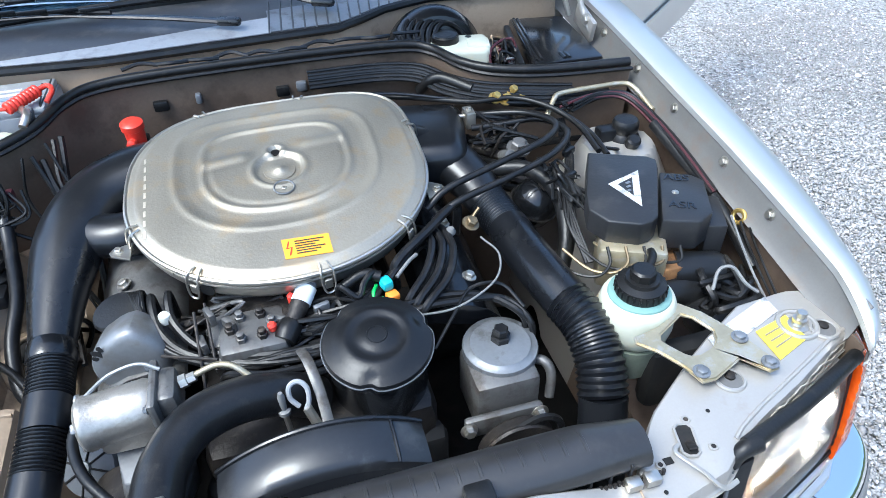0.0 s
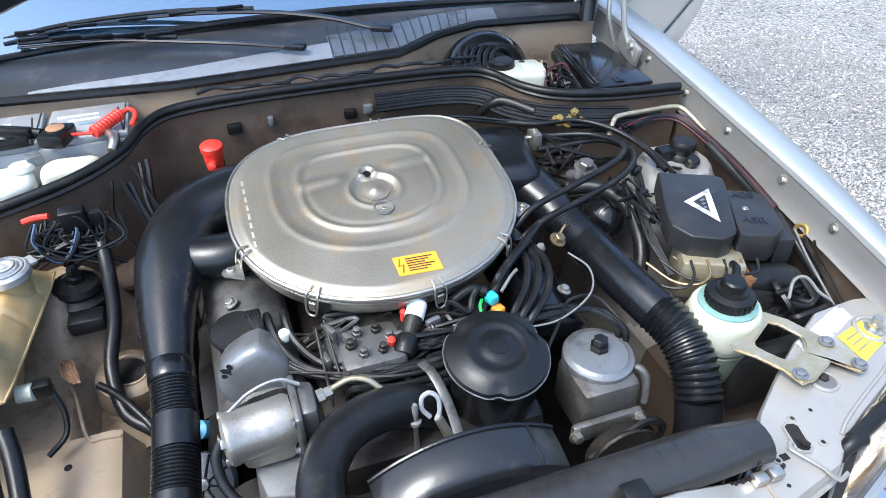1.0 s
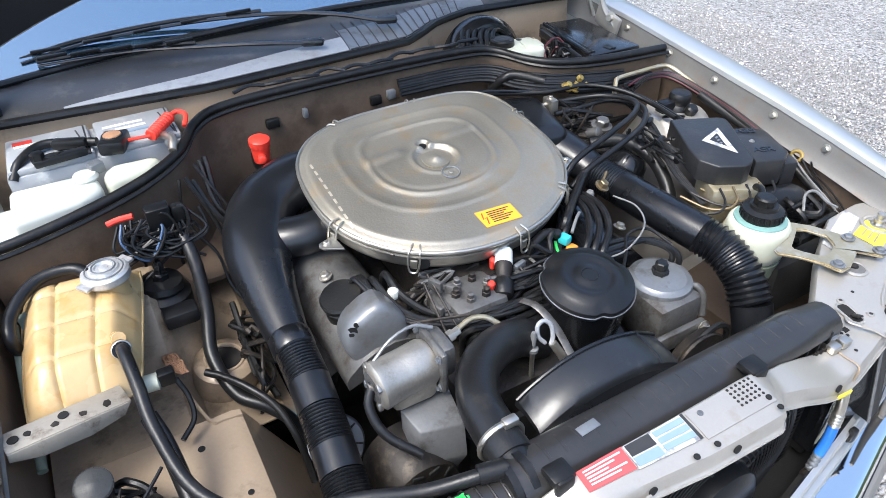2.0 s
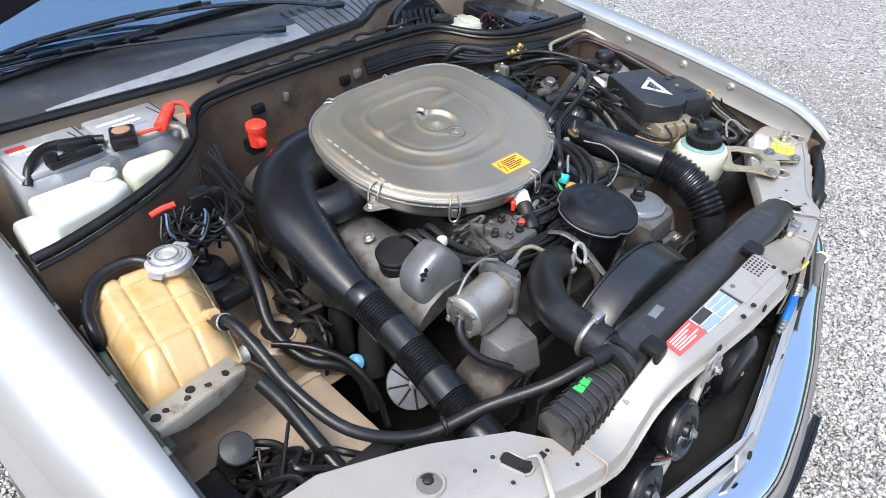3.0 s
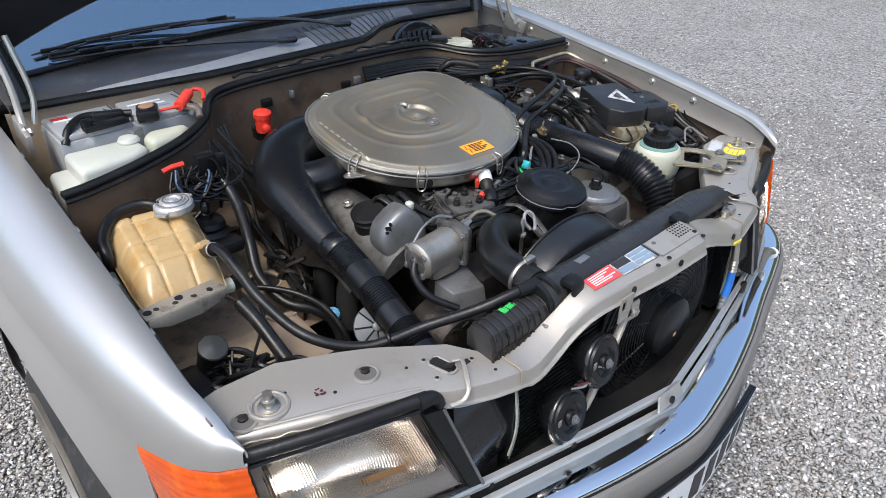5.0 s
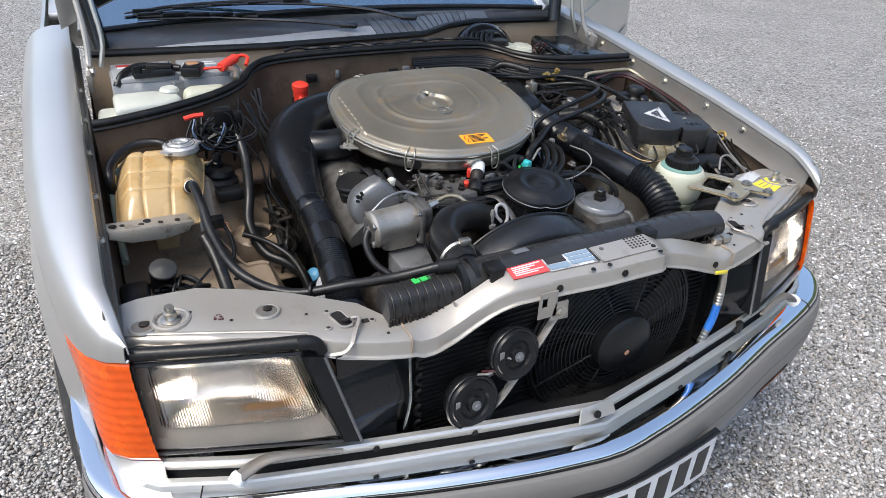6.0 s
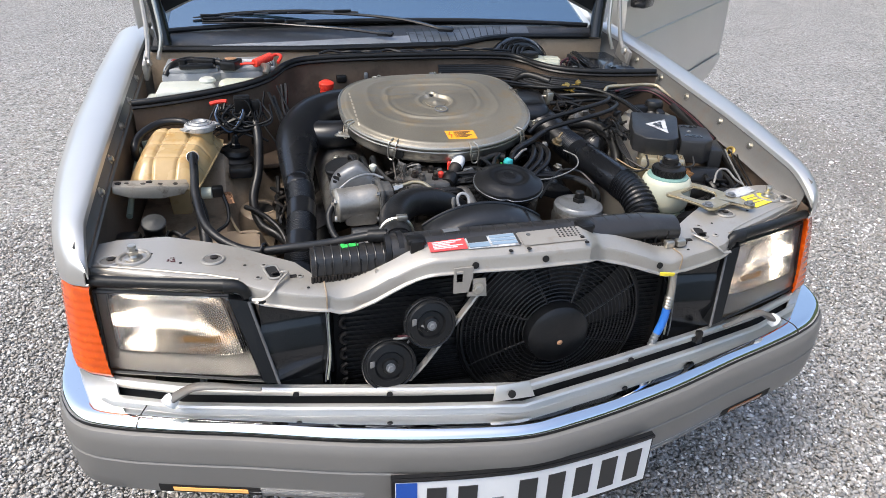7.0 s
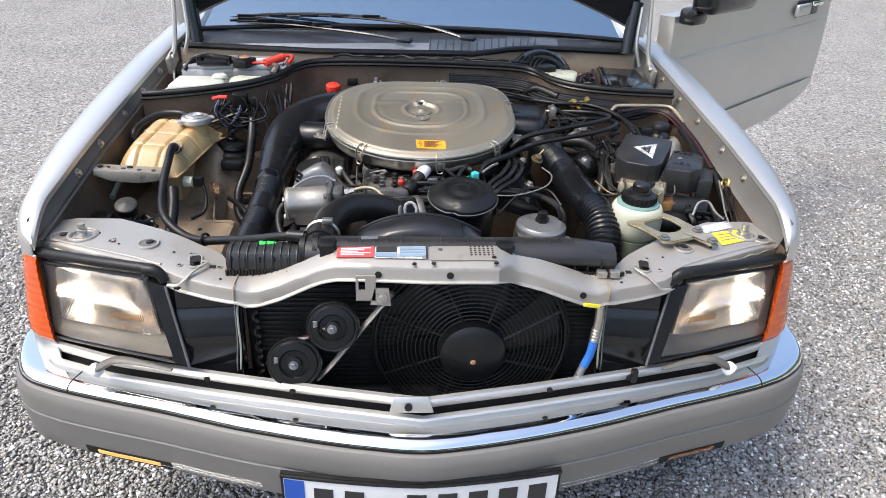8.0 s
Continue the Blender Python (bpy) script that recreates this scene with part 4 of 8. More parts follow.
well = part("tray_opening", lathe([(0.060, -0.12), (0.058, -0.02), (0.055, -0.004), (0.046, 0.003), (0.036, 0.004), (0.031, 0.0), (0.030, -0.03)], (-0.461, 0.645, 0.692), (0.10, -0.10, 1), 32), TRAYBROWN, car)
part("opening_rim", ring((-0.461, 0.645, 0.696), (0.10, -0.10, 1), 0.033, 0.003, 32, 6), BAYPAINT, well)
part("opening_dark", lathe([(0.0315, -0.002), (0.0315, -0.001), (0.02, 0.000)], (-0.461, 0.645, 0.692), (0.10, -0.10, 1), 24), DARK, well)


# ---- right-hand inner wing with the damper dome ----
def tray_r(u, v):
    x, y = 0.505 + 0.247 * u, 0.22 + 0.64 * v
    z = 0.54 + 0.06 * u
    r = math.hypot((x - 0.655) / 0.15, (y - 0.70) / 0.16)
    z = max(z, 0.875 - 0.30 * max(0, r - 0.45) - 0.8 * max(0, r - 0.85))
    if x < 0.53:
        z -= 5.0 * (0.53 - x)
    return x, y, z


# low front half in the darker paint: its shade is put into the colour
part("inner_wing_tray", sheet(lambda u, v: tray_r(u, 0.45 * v), 30, 18, 0.003), DIRTYSHADEBAY, car, "brown inner wing floor, darkened for its shade", 30)
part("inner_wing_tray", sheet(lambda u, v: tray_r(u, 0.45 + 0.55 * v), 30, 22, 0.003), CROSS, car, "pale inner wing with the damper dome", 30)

# ---- open door ----
H0, H1 = V(0.93, 1.42, 0), V(2.166, 2.498, 0)
out = (H1 - H0).normalized()
nrm = V(out.y, -out.x, 0)
turn = Matrix.Rotation(math.atan2(out.y, out.x), 3, "Z")


def skin(u, v):
    """The door's outer skin: u along it, v from the sill edge up to the window line."""
    z = 0.500 + 0.60 * v
    end = 1.64 - 0.55 * max(0.0, (0.66 - z) / 0.16) ** 2.2
    d = 0.02 + (end - 0.02) * u
    bow = 0.012 * math.sin(math.pi * min(1, v * 1.2)) - 0.10 * max(0.0, z - 0.99) ** 1.3
    return H0 + out * d + nrm * bow + V(0, 0, z + 0.022 * d * (0.2 + 0.8 * v) - 0.012)


rings = []
for i in range(21):
    col = [V(skin(i / 20, j / 30)) for j in range(31)]
    rings.append(col + [p - nrm * 0.06 for p in col[::-1]])
door = part("door", loft(rings), SILVER, car, "open silver driver's door with chrome handle")
part("door_moulding", sheet(lambda u, v: V(skin(u * 0.988, 0.015 + 0.24 * v)) + nrm * (0.006 + 0.006 * math.sin(math.pi * v)), 20, 8, 0.006), SILVER, door, "lower cladding in the body colour")
part("door_crease", tube([V(skin(k / 8, 0.735)) + nrm * 0.001 for k in range(9)], 0.007, 8, flat=0.6), SILVER, door)
part("handle_recess", box(V(skin(0.80, 0.86)) + nrm * 0.004, (0.26, 0.014, 0.075), 0.006, turn), BLACK, door)
part("door_handle", box(V(skin(0.74, 0.86)) + nrm * 0.020, (0.16, 0.020, 0.055), 0.009, turn, 3), SILVER, door)
part("handle_trim", box(V(skin(0.86, 0.88)) + nrm * 0.014, (0.14, 0.012, 0.022), 0.004, turn), CHROME, door)
mirror = part("door_mirror", box(V(skin(0.13, 1.0)) + nrm * 0.08 + V(0, 0, 0.085), (0.36, 0.10, 0.15), 0.03, turn, 4), GLOSSBLACK, door, "black door mirror")
part("mirror_foot", box(V(skin(0.05, 1.0)) + nrm * 0.03 + V(0, 0, 0.0), (0.10, 0.07, 0.06), 0.015, turn), GLOSSBLACK, door)

# ---- the cabin behind, plain ----
def shell(u, v):
    """Body side and tail as one closed band."""
    ang = math.pi * u
    x = 0.90 * math.cos(ang) * (1 if abs(math.cos(ang)) > 0.999 else 1)
    x = 0.90 * max(-1, min(1, 1.35 * math.cos(ang)))
    y = 1.42 + 3.0 * min(1.0, 1.6 * math.sin(ang)) ** 0.9
    return x * (1 - 0.05 * v), y, 0.28 + 0.70 * v


part("body_shell", sheet(shell, 48, 6, 0.01), SILVER, car)
part("rear_deck", box((0, 3.1, 0.96), (1.68, 2.5, 0.03), 0.01), SILVER, car)
part("dashboard", box((0, 1.75, 0.93), (1.5, 0.7, 0.03), 0.01), DARK, car)
part("roof", sheet(lambda u, v: ((2 * u - 1) * 0.58, 1.90 + 1.3 * v, 1.365 + 0.04 * math.sin(math.pi * v) - 0.03 * (2 * u - 1) ** 2), 10, 10, 0.03), SILVER, car)
part("rear_window", sheet(lambda u, v: ((2 * u - 1) * (0.58 + 0.12 * v), 3.2 + 0.75 * v, 1.365 - 0.40 * v), 10, 6, 0.006), SCREEN, car)
for s in (-1, 1):
    part("pillar", tube([(s * 0.735, 1.29, 1.02), (s * 0.62, 1.92, 1.37)], 0.022, 8), SILVER, car)
    part("pillar", tube([(s * 0.62, 3.2, 1.37), (s * 0.74, 3.95, 0.97)], 0.05, 8), SILVER, car)
part("underbody", box((0, 2.4, 0.27), (1.6, 3.2, 0.06), 0.01), DARK, car)

# ---- number plate ----
plate = thing("number_plate", (0, -0.13, 0.36), "white number plate in a black holder on the bumper", "number plate")
PZ = 0.424


def plate_strip(x0, x1, z0, z1, out, thick=0.002):
    """A strip of the plate, bent round the nose of the bumper."""
    rings = []
    for k in range(13):
        x = x0 + (x1 - x0) * k / 12
        y = -0.169 + 0.030 * (abs(x) / 0.26) ** 1.5 - out
        rings.append([V(x, y, z0), V(x, y, z1), V(x, y + thick, z1), V(x, y + thick, z0)])
    return loft(rings)


part("holder", plate_strip(-0.266, 0.266, PZ - 0.064, PZ + 0.064, 0.0, 0.010), BLACK, plate)
part("plate", plate_strip(-0.260, 0.260, PZ - 0.053, PZ + 0.057, 0.003, 0.003), PLATEWHITE, plate)
part("blue_band", plate_strip(-0.259, -0.221, PZ - 0.051, PZ + 0.055, 0.0045), PLATEBLUE, plate)
for k in range(8):
    x = -0.185 + 0.058 * k
    if k != 2:
        part("plain_bar", plate_strip(x - 0.018, x + 0.018, PZ - 0.036, PZ + 0.040, 0.0045), INK, plate)
    else:
        part("seal_mark", plate_strip(x - 0.011, x + 0.011, PZ - 0.019, PZ + 0.003, 0.0045), GREYALU, plate)
part("holder_rim", plate_strip(-0.266, 0.266, PZ + 0.059, PZ + 0.064, 0.005, 0.006), GLOSSBLACK, plate)

# ---- engine block ----
engine = thing("engine", (0, 0.62, 0.25), "grimy V8 engine with grey and black valve covers", "engine")
part("block", box((0, 0.62, 0.52), (0.34, 0.68, 0.46), 0.03), GRIME, engine)
part("intake", box((0.0, 0.66, 0.79), (0.26, 0.50, 0.09), 0.02), GRIME, engine)


def cover(s, material, label):
    """A valve cover with a rounded front and a bolted edge."""
    rings = []
    for k in range(13):
        y = 0.415 + 0.56 * k / 12
        f = min(1.0, 0.55 + 1.1 * k / 12) if k < 5 else 1.0
        sec = [(-0.070, 0.0), (-0.066, 0.018), (-0.058, 0.045 * f), (-0.030, 0.066 * f), (0.0, 0.072 * f), (0.032, 0.062 * f), (0.060, 0.035 * f), (0.068, 0.012), (0.070, 0.0)]
        m = Matrix.Translation((s * 0.245, y, 0.765)) @ pose(0, 0, 0, 0, s * 18, 0)
        rings.append([m @ V(x, 0, z) for x, z in sec])
    c = part("valve_cover", loft(rings), material, engine, label)
    for k in range(4):
        m = Matrix.Translation((s * 0.245, 0.45 + 0.15 * k, 0.765)) @ pose(0, 0, 0, 0, s * 18, 0)
        part("bolt", hexbolt(m @ V(0.0, 0, 0.070), (s * 0.3, 0, 1), 0.008, 0.008), STEEL, c)
    return c


vl = cover(-1, ALU, "weathered grey aluminium valve cover")
vr = cover(1, GLOSSBLACK, "black painted valve cover")
DRUM = Matrix.Translation((-0.246, 0.452, 0.814)) @ pose(0, 0, 0, -8, 0, -6) @ Matrix.Scale(0.86, 4)
part("front_dome", loft([[DRUM @ V(r * math.cos(a) * 1.04, y, r * math.sin(a) + (0.012 if k in (4, 5, 6, 7, 8) else 0) * (1 - abs(k - 6) / 3)) for k, a in enumerate(2 * math.pi * j / 28 for j in range(28))] for y, r in ((0.036, 0.056), (0.030, 0.060), (-0.010, 0.062), (-0.024, 0.060), (-0.031, 0.054), (-0.034, 0.044), (-0.034, 0.020))]), NOSEALU, engine, "rounded satin cast front cover with flaked patches", 40)
for x, z, r, turn in ((-0.044, 0.036, 0.010, 0.9), (-0.038, 0.044, 0.008, 0.4), (-0.049, 0.027, 0.006, 1.2)):
    part("flaking", prism([(math.cos(a) * r * random.uniform(0.4, 1.25) * 0.55, math.sin(a) * r * random.uniform(0.5, 1.3)) for a in (0, 0.7, 1.4, 2.1, 2.8, 3.5, 4.2, 4.9, 5.6)], 0, 0.0012, 0, DRUM @ Matrix.Translation((x, -0.0305 - 0.002, z)) @ pose(0, 0, 0, 90, 0, 0) @ Matrix.Rotation(turn, 4, "Z")), DARK, engine)
part("oil_filler", lathe([(0.034, -0.03), (0.034, 0.0), (0.030, 0.004), (0.030, 0.006), (0.036, 0.007), (0.037, 0.016), (0.034, 0.020), (0.010, 0.021)], (-0.266, 0.525, 0.828), (-0.2, -0.1, 1), 24), RUBBER, engine, "black ribbed oil filler cap")
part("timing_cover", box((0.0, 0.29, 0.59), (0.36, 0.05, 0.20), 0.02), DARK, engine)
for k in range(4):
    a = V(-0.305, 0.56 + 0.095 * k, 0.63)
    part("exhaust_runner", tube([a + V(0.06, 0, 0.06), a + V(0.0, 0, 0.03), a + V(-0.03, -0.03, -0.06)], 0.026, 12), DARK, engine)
part("heat_shield", sheet(lambda u, v: (-0.345 + 0.06 * v, 0.50 + 0.40 * u, 0.685 + 0.02 * math.sin(9 * u) + 0.03 * v), 12, 4, 0.003), GRIME, engine, "scorched heat shield")

# ---- air cleaner ----
AC0 = V(0.006, 0.685, 0.9278)
EX, EY = V(1, 0, 0), V(0, 1, 0.15).normalized()
EZ = EX.cross(EY)


def rim_r(a):
    """Half size of the lid in the direction a: a rounded shape, flatter behind."""
    c, s = math.cos(a), math.sin(a)
    n = 2.05 if s < 0 else (2.8 if c < 0 else 4.6)
    w = 0.5 + 0.5 * math.tanh(s * 6)
    n = 2.05 + (n - 2.05) * w if s > -0.3 else 2.05
    hx, hy = 0.249, (0.231 if s < 0 else 0.224)
    return 1 / ((abs(c) / hx) ** n + (abs(s) / hy) ** n) ** (1 / n)


def lid_h(x, y):
    """Height of the lid's pressing at local x, y."""
    q = math.hypot(x, y) / rim_r(math.atan2(y, x))
    h = 0.004 * soft(1 - q, 0.004, 0.03) + 0.0035 * soft(1 - q, 0.045, 0.075) + 0.007 * (1 - q * q)
    dx, dy = x + 0.0, y - 0.025
    n = 2.3 if dy < 0 else 4.0
    e = ((abs(dx) / 0.140) ** n + (abs(dy) / (0.125 if dy < 0 else 0.118)) ** n) ** (1 / n)
    h += 0.0016 * math.exp(-((e - 1.22) / 0.035) ** 2) - 0.0016 * soft(1.18 - e, 0, 0.10) + 0.0036 * math.exp(-((e - 0.88) / 0.045) ** 2)
    if e < 1.0:
        bar = y - 0.060 - 0.10 * x
        h += 0.0055 * math.exp(-(bar / 0.012) ** 2) * soft(0.95 - e, 0, 0.12) * soft(abs(x), 0.03, 0.06)
        h += 0.003 * soft(-bar, 0.0, 0.03) * soft(0.86 - e, 0, 0.1)
    d = math.hypot(x - 0.002, y - 0.008)
    h += 0.0024 * math.exp(-((d - 0.045) / 0.006) ** 2) - 0.006 * soft(0.043 - d, 0, 0.006)
    d2 = math.hypot(x, y - 0.058)
    h += 0.003 * math.exp(-((d2 - 0.015) / 0.006) ** 2) - 0.008 * soft(0.012 - d2, 0, 0.004)
    return h


def lid_at(x, y, up=0.0):
    """The lid's surface over world x, y."""
    lx = x - AC0.x
    ly = (y - AC0.y) / EY.y
    return AC0 + EX * lx + EY * ly + EZ * (lid_h(lx, ly) + up)


cleaner = thing("air_cleaner", (0.006, 0.685, 0.87), "large dull zinc-plated air cleaner with a round-cornered lid", "air cleaner")
NA, NR = 144, 64
rings = []
for i in range(NR + 1):
    q = 1e-3 + (1 - 1e-3) * (i / NR)
    row = []
    for k in range(NA):
        a = 2 * math.pi * k / NA
        r = rim_r(a) * q
        x, y = r * math.cos(a), r * math.sin(a)
        row.append(AC0 + EX * x + EY * y + EZ * lid_h(x, y))
    rings.append(row)
rings.append([AC0 + EX * rim_r(2 * math.pi * k / NA) * 1.004 * math.cos(2 * math.pi * k / NA) + EY * rim_r(2 * math.pi * k / NA) * 1.004 * math.sin(2 * math.pi * k / NA) - EZ * 0.006 for k in range(NA)])
bm = loft(rings, caps=True)
part("lid", bm, ZINC, cleaner, "dull gold-grey lid with a pressed pattern", 60)


def around(scale, dz, r, n=NA):
    return tube([AC0 + EX * rim_r(2 * math.pi * k / n) * scale * math.cos(2 * math.pi * k / n) + EY * rim_r(2 * math.pi * k / n) * scale * math.sin(2 * math.pi * k / n) + EZ * dz for k in range(n + 1)], r, 8, smooth=False)


part("rim_bead", around(1.0, -0.001, 0.004), STEEL, cleaner, "bright rolled edge")
part("rim_bead", around(0.995, -0.011, 0.0035), STEEL, cleaner)
rings = []
for sc, dz in ((0.990, -0.010), (0.985, -0.020), (0.978, -0.034), (0.962, -0.042), (0.90, -0.050), (0.5, -0.056)):
    rings.append([AC0 + EX * rim_r(2 * math.pi * k / NA) * sc * math.cos(2 * math.pi * k / NA) + EY * rim_r(2 * math.pi * k / NA) * sc * math.sin(2 * math.pi * k / NA) + EZ * dz for k in range(NA)])
part("base", loft(rings), STEEL, cleaner, "dull plated lower housing")
part("emblem", ring(lid_at(0.010, 0.640, 0.002), EZ, 0.0165, 0.0016, 32, 6), GREYALU, cleaner, "small round emblem")
part("emblem", lathe([(0.004, 0), (0.003, 0.001)], lid_at(0.010, 0.640, 0.001), EZ, 12), STEEL, cleaner)
part("centre_washer", lathe([(0.027, 0), (0.027, 0.002), (0.012, 0.0025), (0.010, 0.004), (0.007, 0.0045), (0.005, 0.006), (0.002, 0.0065)], lid_at(0.008, 0.693, 0.0005), EZ, 28), ZINC, cleaner)
part("locating_hole", lathe([(0.0075, 0), (0.0075, 0.004), (0.005, 0.0045)], lid_at(0.006, 0.742, 0.001), EZ, 16), RUBBER, cleaner)


def decal(fn, nu, nv, material, parent, name, label="", up=0.0012):
    bm = sheet(lambda u, v: lid_at(*fn(u, v), up), nu, nv)
    bmesh.ops.recalc_face_normals(bm, faces=bm.faces)
    bmesh.ops.solidify(bm, geom=bm.faces[:], thickness=0.0006)
    return part(name, bm, material, parent, label)


def lab(u, v):
    a, b = V(-0.010, 0.527), V(0.062, 0.524)
    c, d = V(-0.008, 0.488), V(0.063, 0.485)
    p = a.lerp(b, u).lerp(c.lerp(d, u), v)
    return p.x, p.y


label_ob = decal(lab, 10, 6, ORANGELABEL, cleaner, "warning_label", "orange warning label with red lightning sign")
for (u0, v0), (u1, v1) in (((0.13, 0.15), (0.06, 0.52)), ((0.06, 0.52), (0.17, 0.46)), ((0.17, 0.46), (0.10, 0.86))):
    decal(lambda u, v, a=(u0, v0), b=(u1, v1): lab(a[0] + (b[0] - a[0]) * u + 0.03 * v, a[1] + (b[1] - a[1]) * u), 4, 2, REDINK, cleaner, "lightning_stroke", up=0.0022)
for k in range(6):
    decal(lambda u, v, k=k: lab(0.26 + (0.62 - 0.1 * (k % 3)) * u, 0.16 + 0.125 * k + 0.05 * v), 6, 1, INK, cleaner, "print_line", up=0.0022)
for k in range(9):
    decal(lambda u, v, k=k: (-0.212 + 0.004 * v, 0.78 - 0.022 * k - 0.013 * u), 3, 1, ZINCMARK, cleaner, "faded_print", up=0.0009)
# wire clips round the rim
for deg, lean in ((-42, 0), (-80, 0), (-128, 0), (-163, 0), (20, 0), (75, 0), (120, 0)):
    a = radians(deg)
    r = rim_r(a)
    p = AC0 + EX * r * math.cos(a) + EY * r * math.sin(a)
    o = (EX * math.cos(a) + EY * math.sin(a)).normalized()
    t = EZ.cross(o)
    clip = part("wire_clip", tube([p - o * 0.012 + t * 0.006 + EZ * 0.008, p + o * 0.004 + t * 0.009 + EZ * 0.004, p + o * 0.010 + t * 0.010 - EZ * 0.014, p + o * 0.012 + t * 0.006 - EZ * 0.034, p + o * 0.012 - t * 0.006 - EZ * 0.034, p + o * 0.010 - t * 0.010 - EZ * 0.014, p + o * 0.004 - t * 0.009 + EZ * 0.004, p - o * 0.012 - t * 0.006 + EZ * 0.008], 0.0018, 6, 5), STEEL, cleaner)
    part("clip_plate", box(p + o * 0.008 - EZ * 0.020, (0.012, 0.004, 0.018), 0.001, Matrix((t, o, EZ)).transposed()), STEEL, cleaner)
for p, d in ((V(-0.236, 0.600, 0.895), -1), (V(0.243, 0.615, 0.895), 1), (V(0.03, 0.91, 0.94), 1)):
    lug = part("mount_lug", prism([(0, -0.022), (0.030, -0.010), (0.034, 0.0), (0.030, 0.010), (0, 0.030)], -0.002, 0.002, 0.0008, Matrix.Translation(p) @ pose(0, 0, 0, 6, 0, 180 if d < 0 else 0)), STEEL, cleaner)
    part("lug_bolt", hexbolt(p + V(d * 0.020, 0, 0.002), (0, -0.1, 1), 0.0055, 0.006), STEEL, lug)
part("vent_hole", lathe([(0.012, 0), (0.012, 0.001), (0.008, 0.0015)], AC0 + EX * (-0.135) + EY * (-0.196) - EZ * 0.025, (-0.5, -1, -0.1), 16), DARK, cleaner)

# ---- air ducts ----
duct = thing("intake_duct", (-0.36, 0.55, 0.70), "glossy black air intake duct with corrugated sections", "air duct", "air ducts")
part("horn", tube([(-0.16, 0.835, 0.880), (-0.235, 0.832, 0.884), (-0.305, 0.795, 0.878), (-0.347, 0.715, 0.862), (-0.362, 0.63, 0.842), (-0.368, 0.54, 0.818), (-0.368, 0.485, 0.803)],
     lambda s: 0.074 - 0.010 * soft(s, 0.0, 0.45) - 0.031 * soft(s, 0.38, 0.97), 24, flat=0.86), DUCTBLACK, duct)
CL = [V(-0.368, 0.485, 0.803), V(-0.369, 0.425, 0.788), V(-0.373, 0.375, 0.775), V(-0.379, 0.315, 0.759), V(-0.384, 0.272, 0.748), V(-0.391, 0.215, 0.733), V(-0.40, 0.14, 0.712)]
part("cuff", lathe([(0.0335, 0), (0.035, 0.004), (0.035, 0.028), (0.0335, 0.032)], CL[0] + V(0, 0.028, 0.008), CL[1] - CL[0], 24), DUCTBLACK, duct)
part("corrugated_section", bellows(CL[0], CL[1], 0.0295, 11), DUCTBLACK, duct)
part("smooth_section", tube([CL[1], CL[2]], 0.0328, 22), DUCTBLACK, duct)
part("corrugated_section", bellows(CL[2], CL[3], 0.0295, 11), DUCTBLACK, duct)
part("smooth_section", tube([CL[3], CL[4]], 0.0328, 22), DUCTBLACK, duct)
part("corrugated_section", bellows(CL[4], CL[5], 0.0295, 11), DUCTBLACK, duct)
part("end_clamp", tube([CL[5], CL[6]], 0.034, 22), DUCTBLACK, duct)
part("side_branch", tube([(-0.345, 0.735, 0.862), (-0.300, 0.700, 0.866), (-0.258, 0.688, 0.868), (-0.215, 0.695, 0.868)], 0.042, 18, flat=0.85), DUCTBLACK, duct)

duct = thing("intake_duct", (0.38, 0.45, 0.70), "black air intake duct with a corrugated bend", "air duct", "air ducts")
part("horn", tube([(0.17, 0.80, 0.865), (0.25, 0.80, 0.868), (0.315, 0.765, 0.862), (0.350, 0.70, 0.845), (0.366, 0.635, 0.828)], lambda s: 0.072 - 0.033 * s, 20, flat=0.85), DUCTBLACK, duct)
part("scoop", box((0.295, 0.815, 0.868), (0.16, 0.21, 0.095), 0.035, Matrix.Rotation(radians(-14), 3, "Z"), 4), DUCTBLACK, duct)
part("corrugated_section", bellows((0.364, 0.645, 0.830), (0.376, 0.555, 0.824), 0.034, 14, depth=0.10), DUCTBLACK, duct)
part("smooth_section", tube([(0.375, 0.56, 0.825), (0.380, 0.49, 0.824), (0.390, 0.42, 0.820), (0.402, 0.365, 0.814)], 0.0375, 22), DUCTBLACK, duct)
part("corrugated_section", bent_bellows([(0.400, 0.372, 0.815), (0.413, 0.325, 0.803), (0.415, 0.275, 0.776), (0.408, 0.235, 0.735)], 0.034, 16, 20, 0.16), DUCTBLACK, duct)
part("smooth_section", tube([(0.408, 0.236, 0.737), (0.400, 0.212, 0.69), (0.392, 0.20, 0.62)], 0.037, 20), DUCTBLACK, duct)

# ---- oil filter ----
oilf = thing("oil_filter", (0.095, 0.335, 0.62), "black oil filter canister with a worn domed lid", "oil filter")
part("canister", lathe([(0.066, 0.62), (0.070, 0.70), (0.0735, 0.80), (0.0735, 0.838)], (0.095, 0.335, 0), (0, 0, 1), 40), GLOSSBLACK, oilf)
rings = []
n = 60
for r, h in ((0.072, 0.828), (0.0785, 0.831), (0.080, 0.838), (0.077, 0.845), (0.067, 0.848), (0.061, 0.851), (0.049, 0.8575), (0.041, 0.858), (0.037, 0.8555), (0.026, 0.856), (0.022, 0.8585), (0.010, 0.859), (0.001, 0.859)):
    row = []
    for k in range(n):
        a = 2 * math.pi * k / n
        notch = 0.006 * sum(math.exp(-((math.degrees(a) - c + 180) % 360 - 180) ** 2 / 40) for c in (250, 10, 130)) if r > 0.065 else 0
        row.append(V(0.095 + (r - notch) * math.cos(a), 0.335 + (r - notch) * math.sin(a), h))
    rings.append(row)
part("lid", loft(rings), BLACK, oilf)
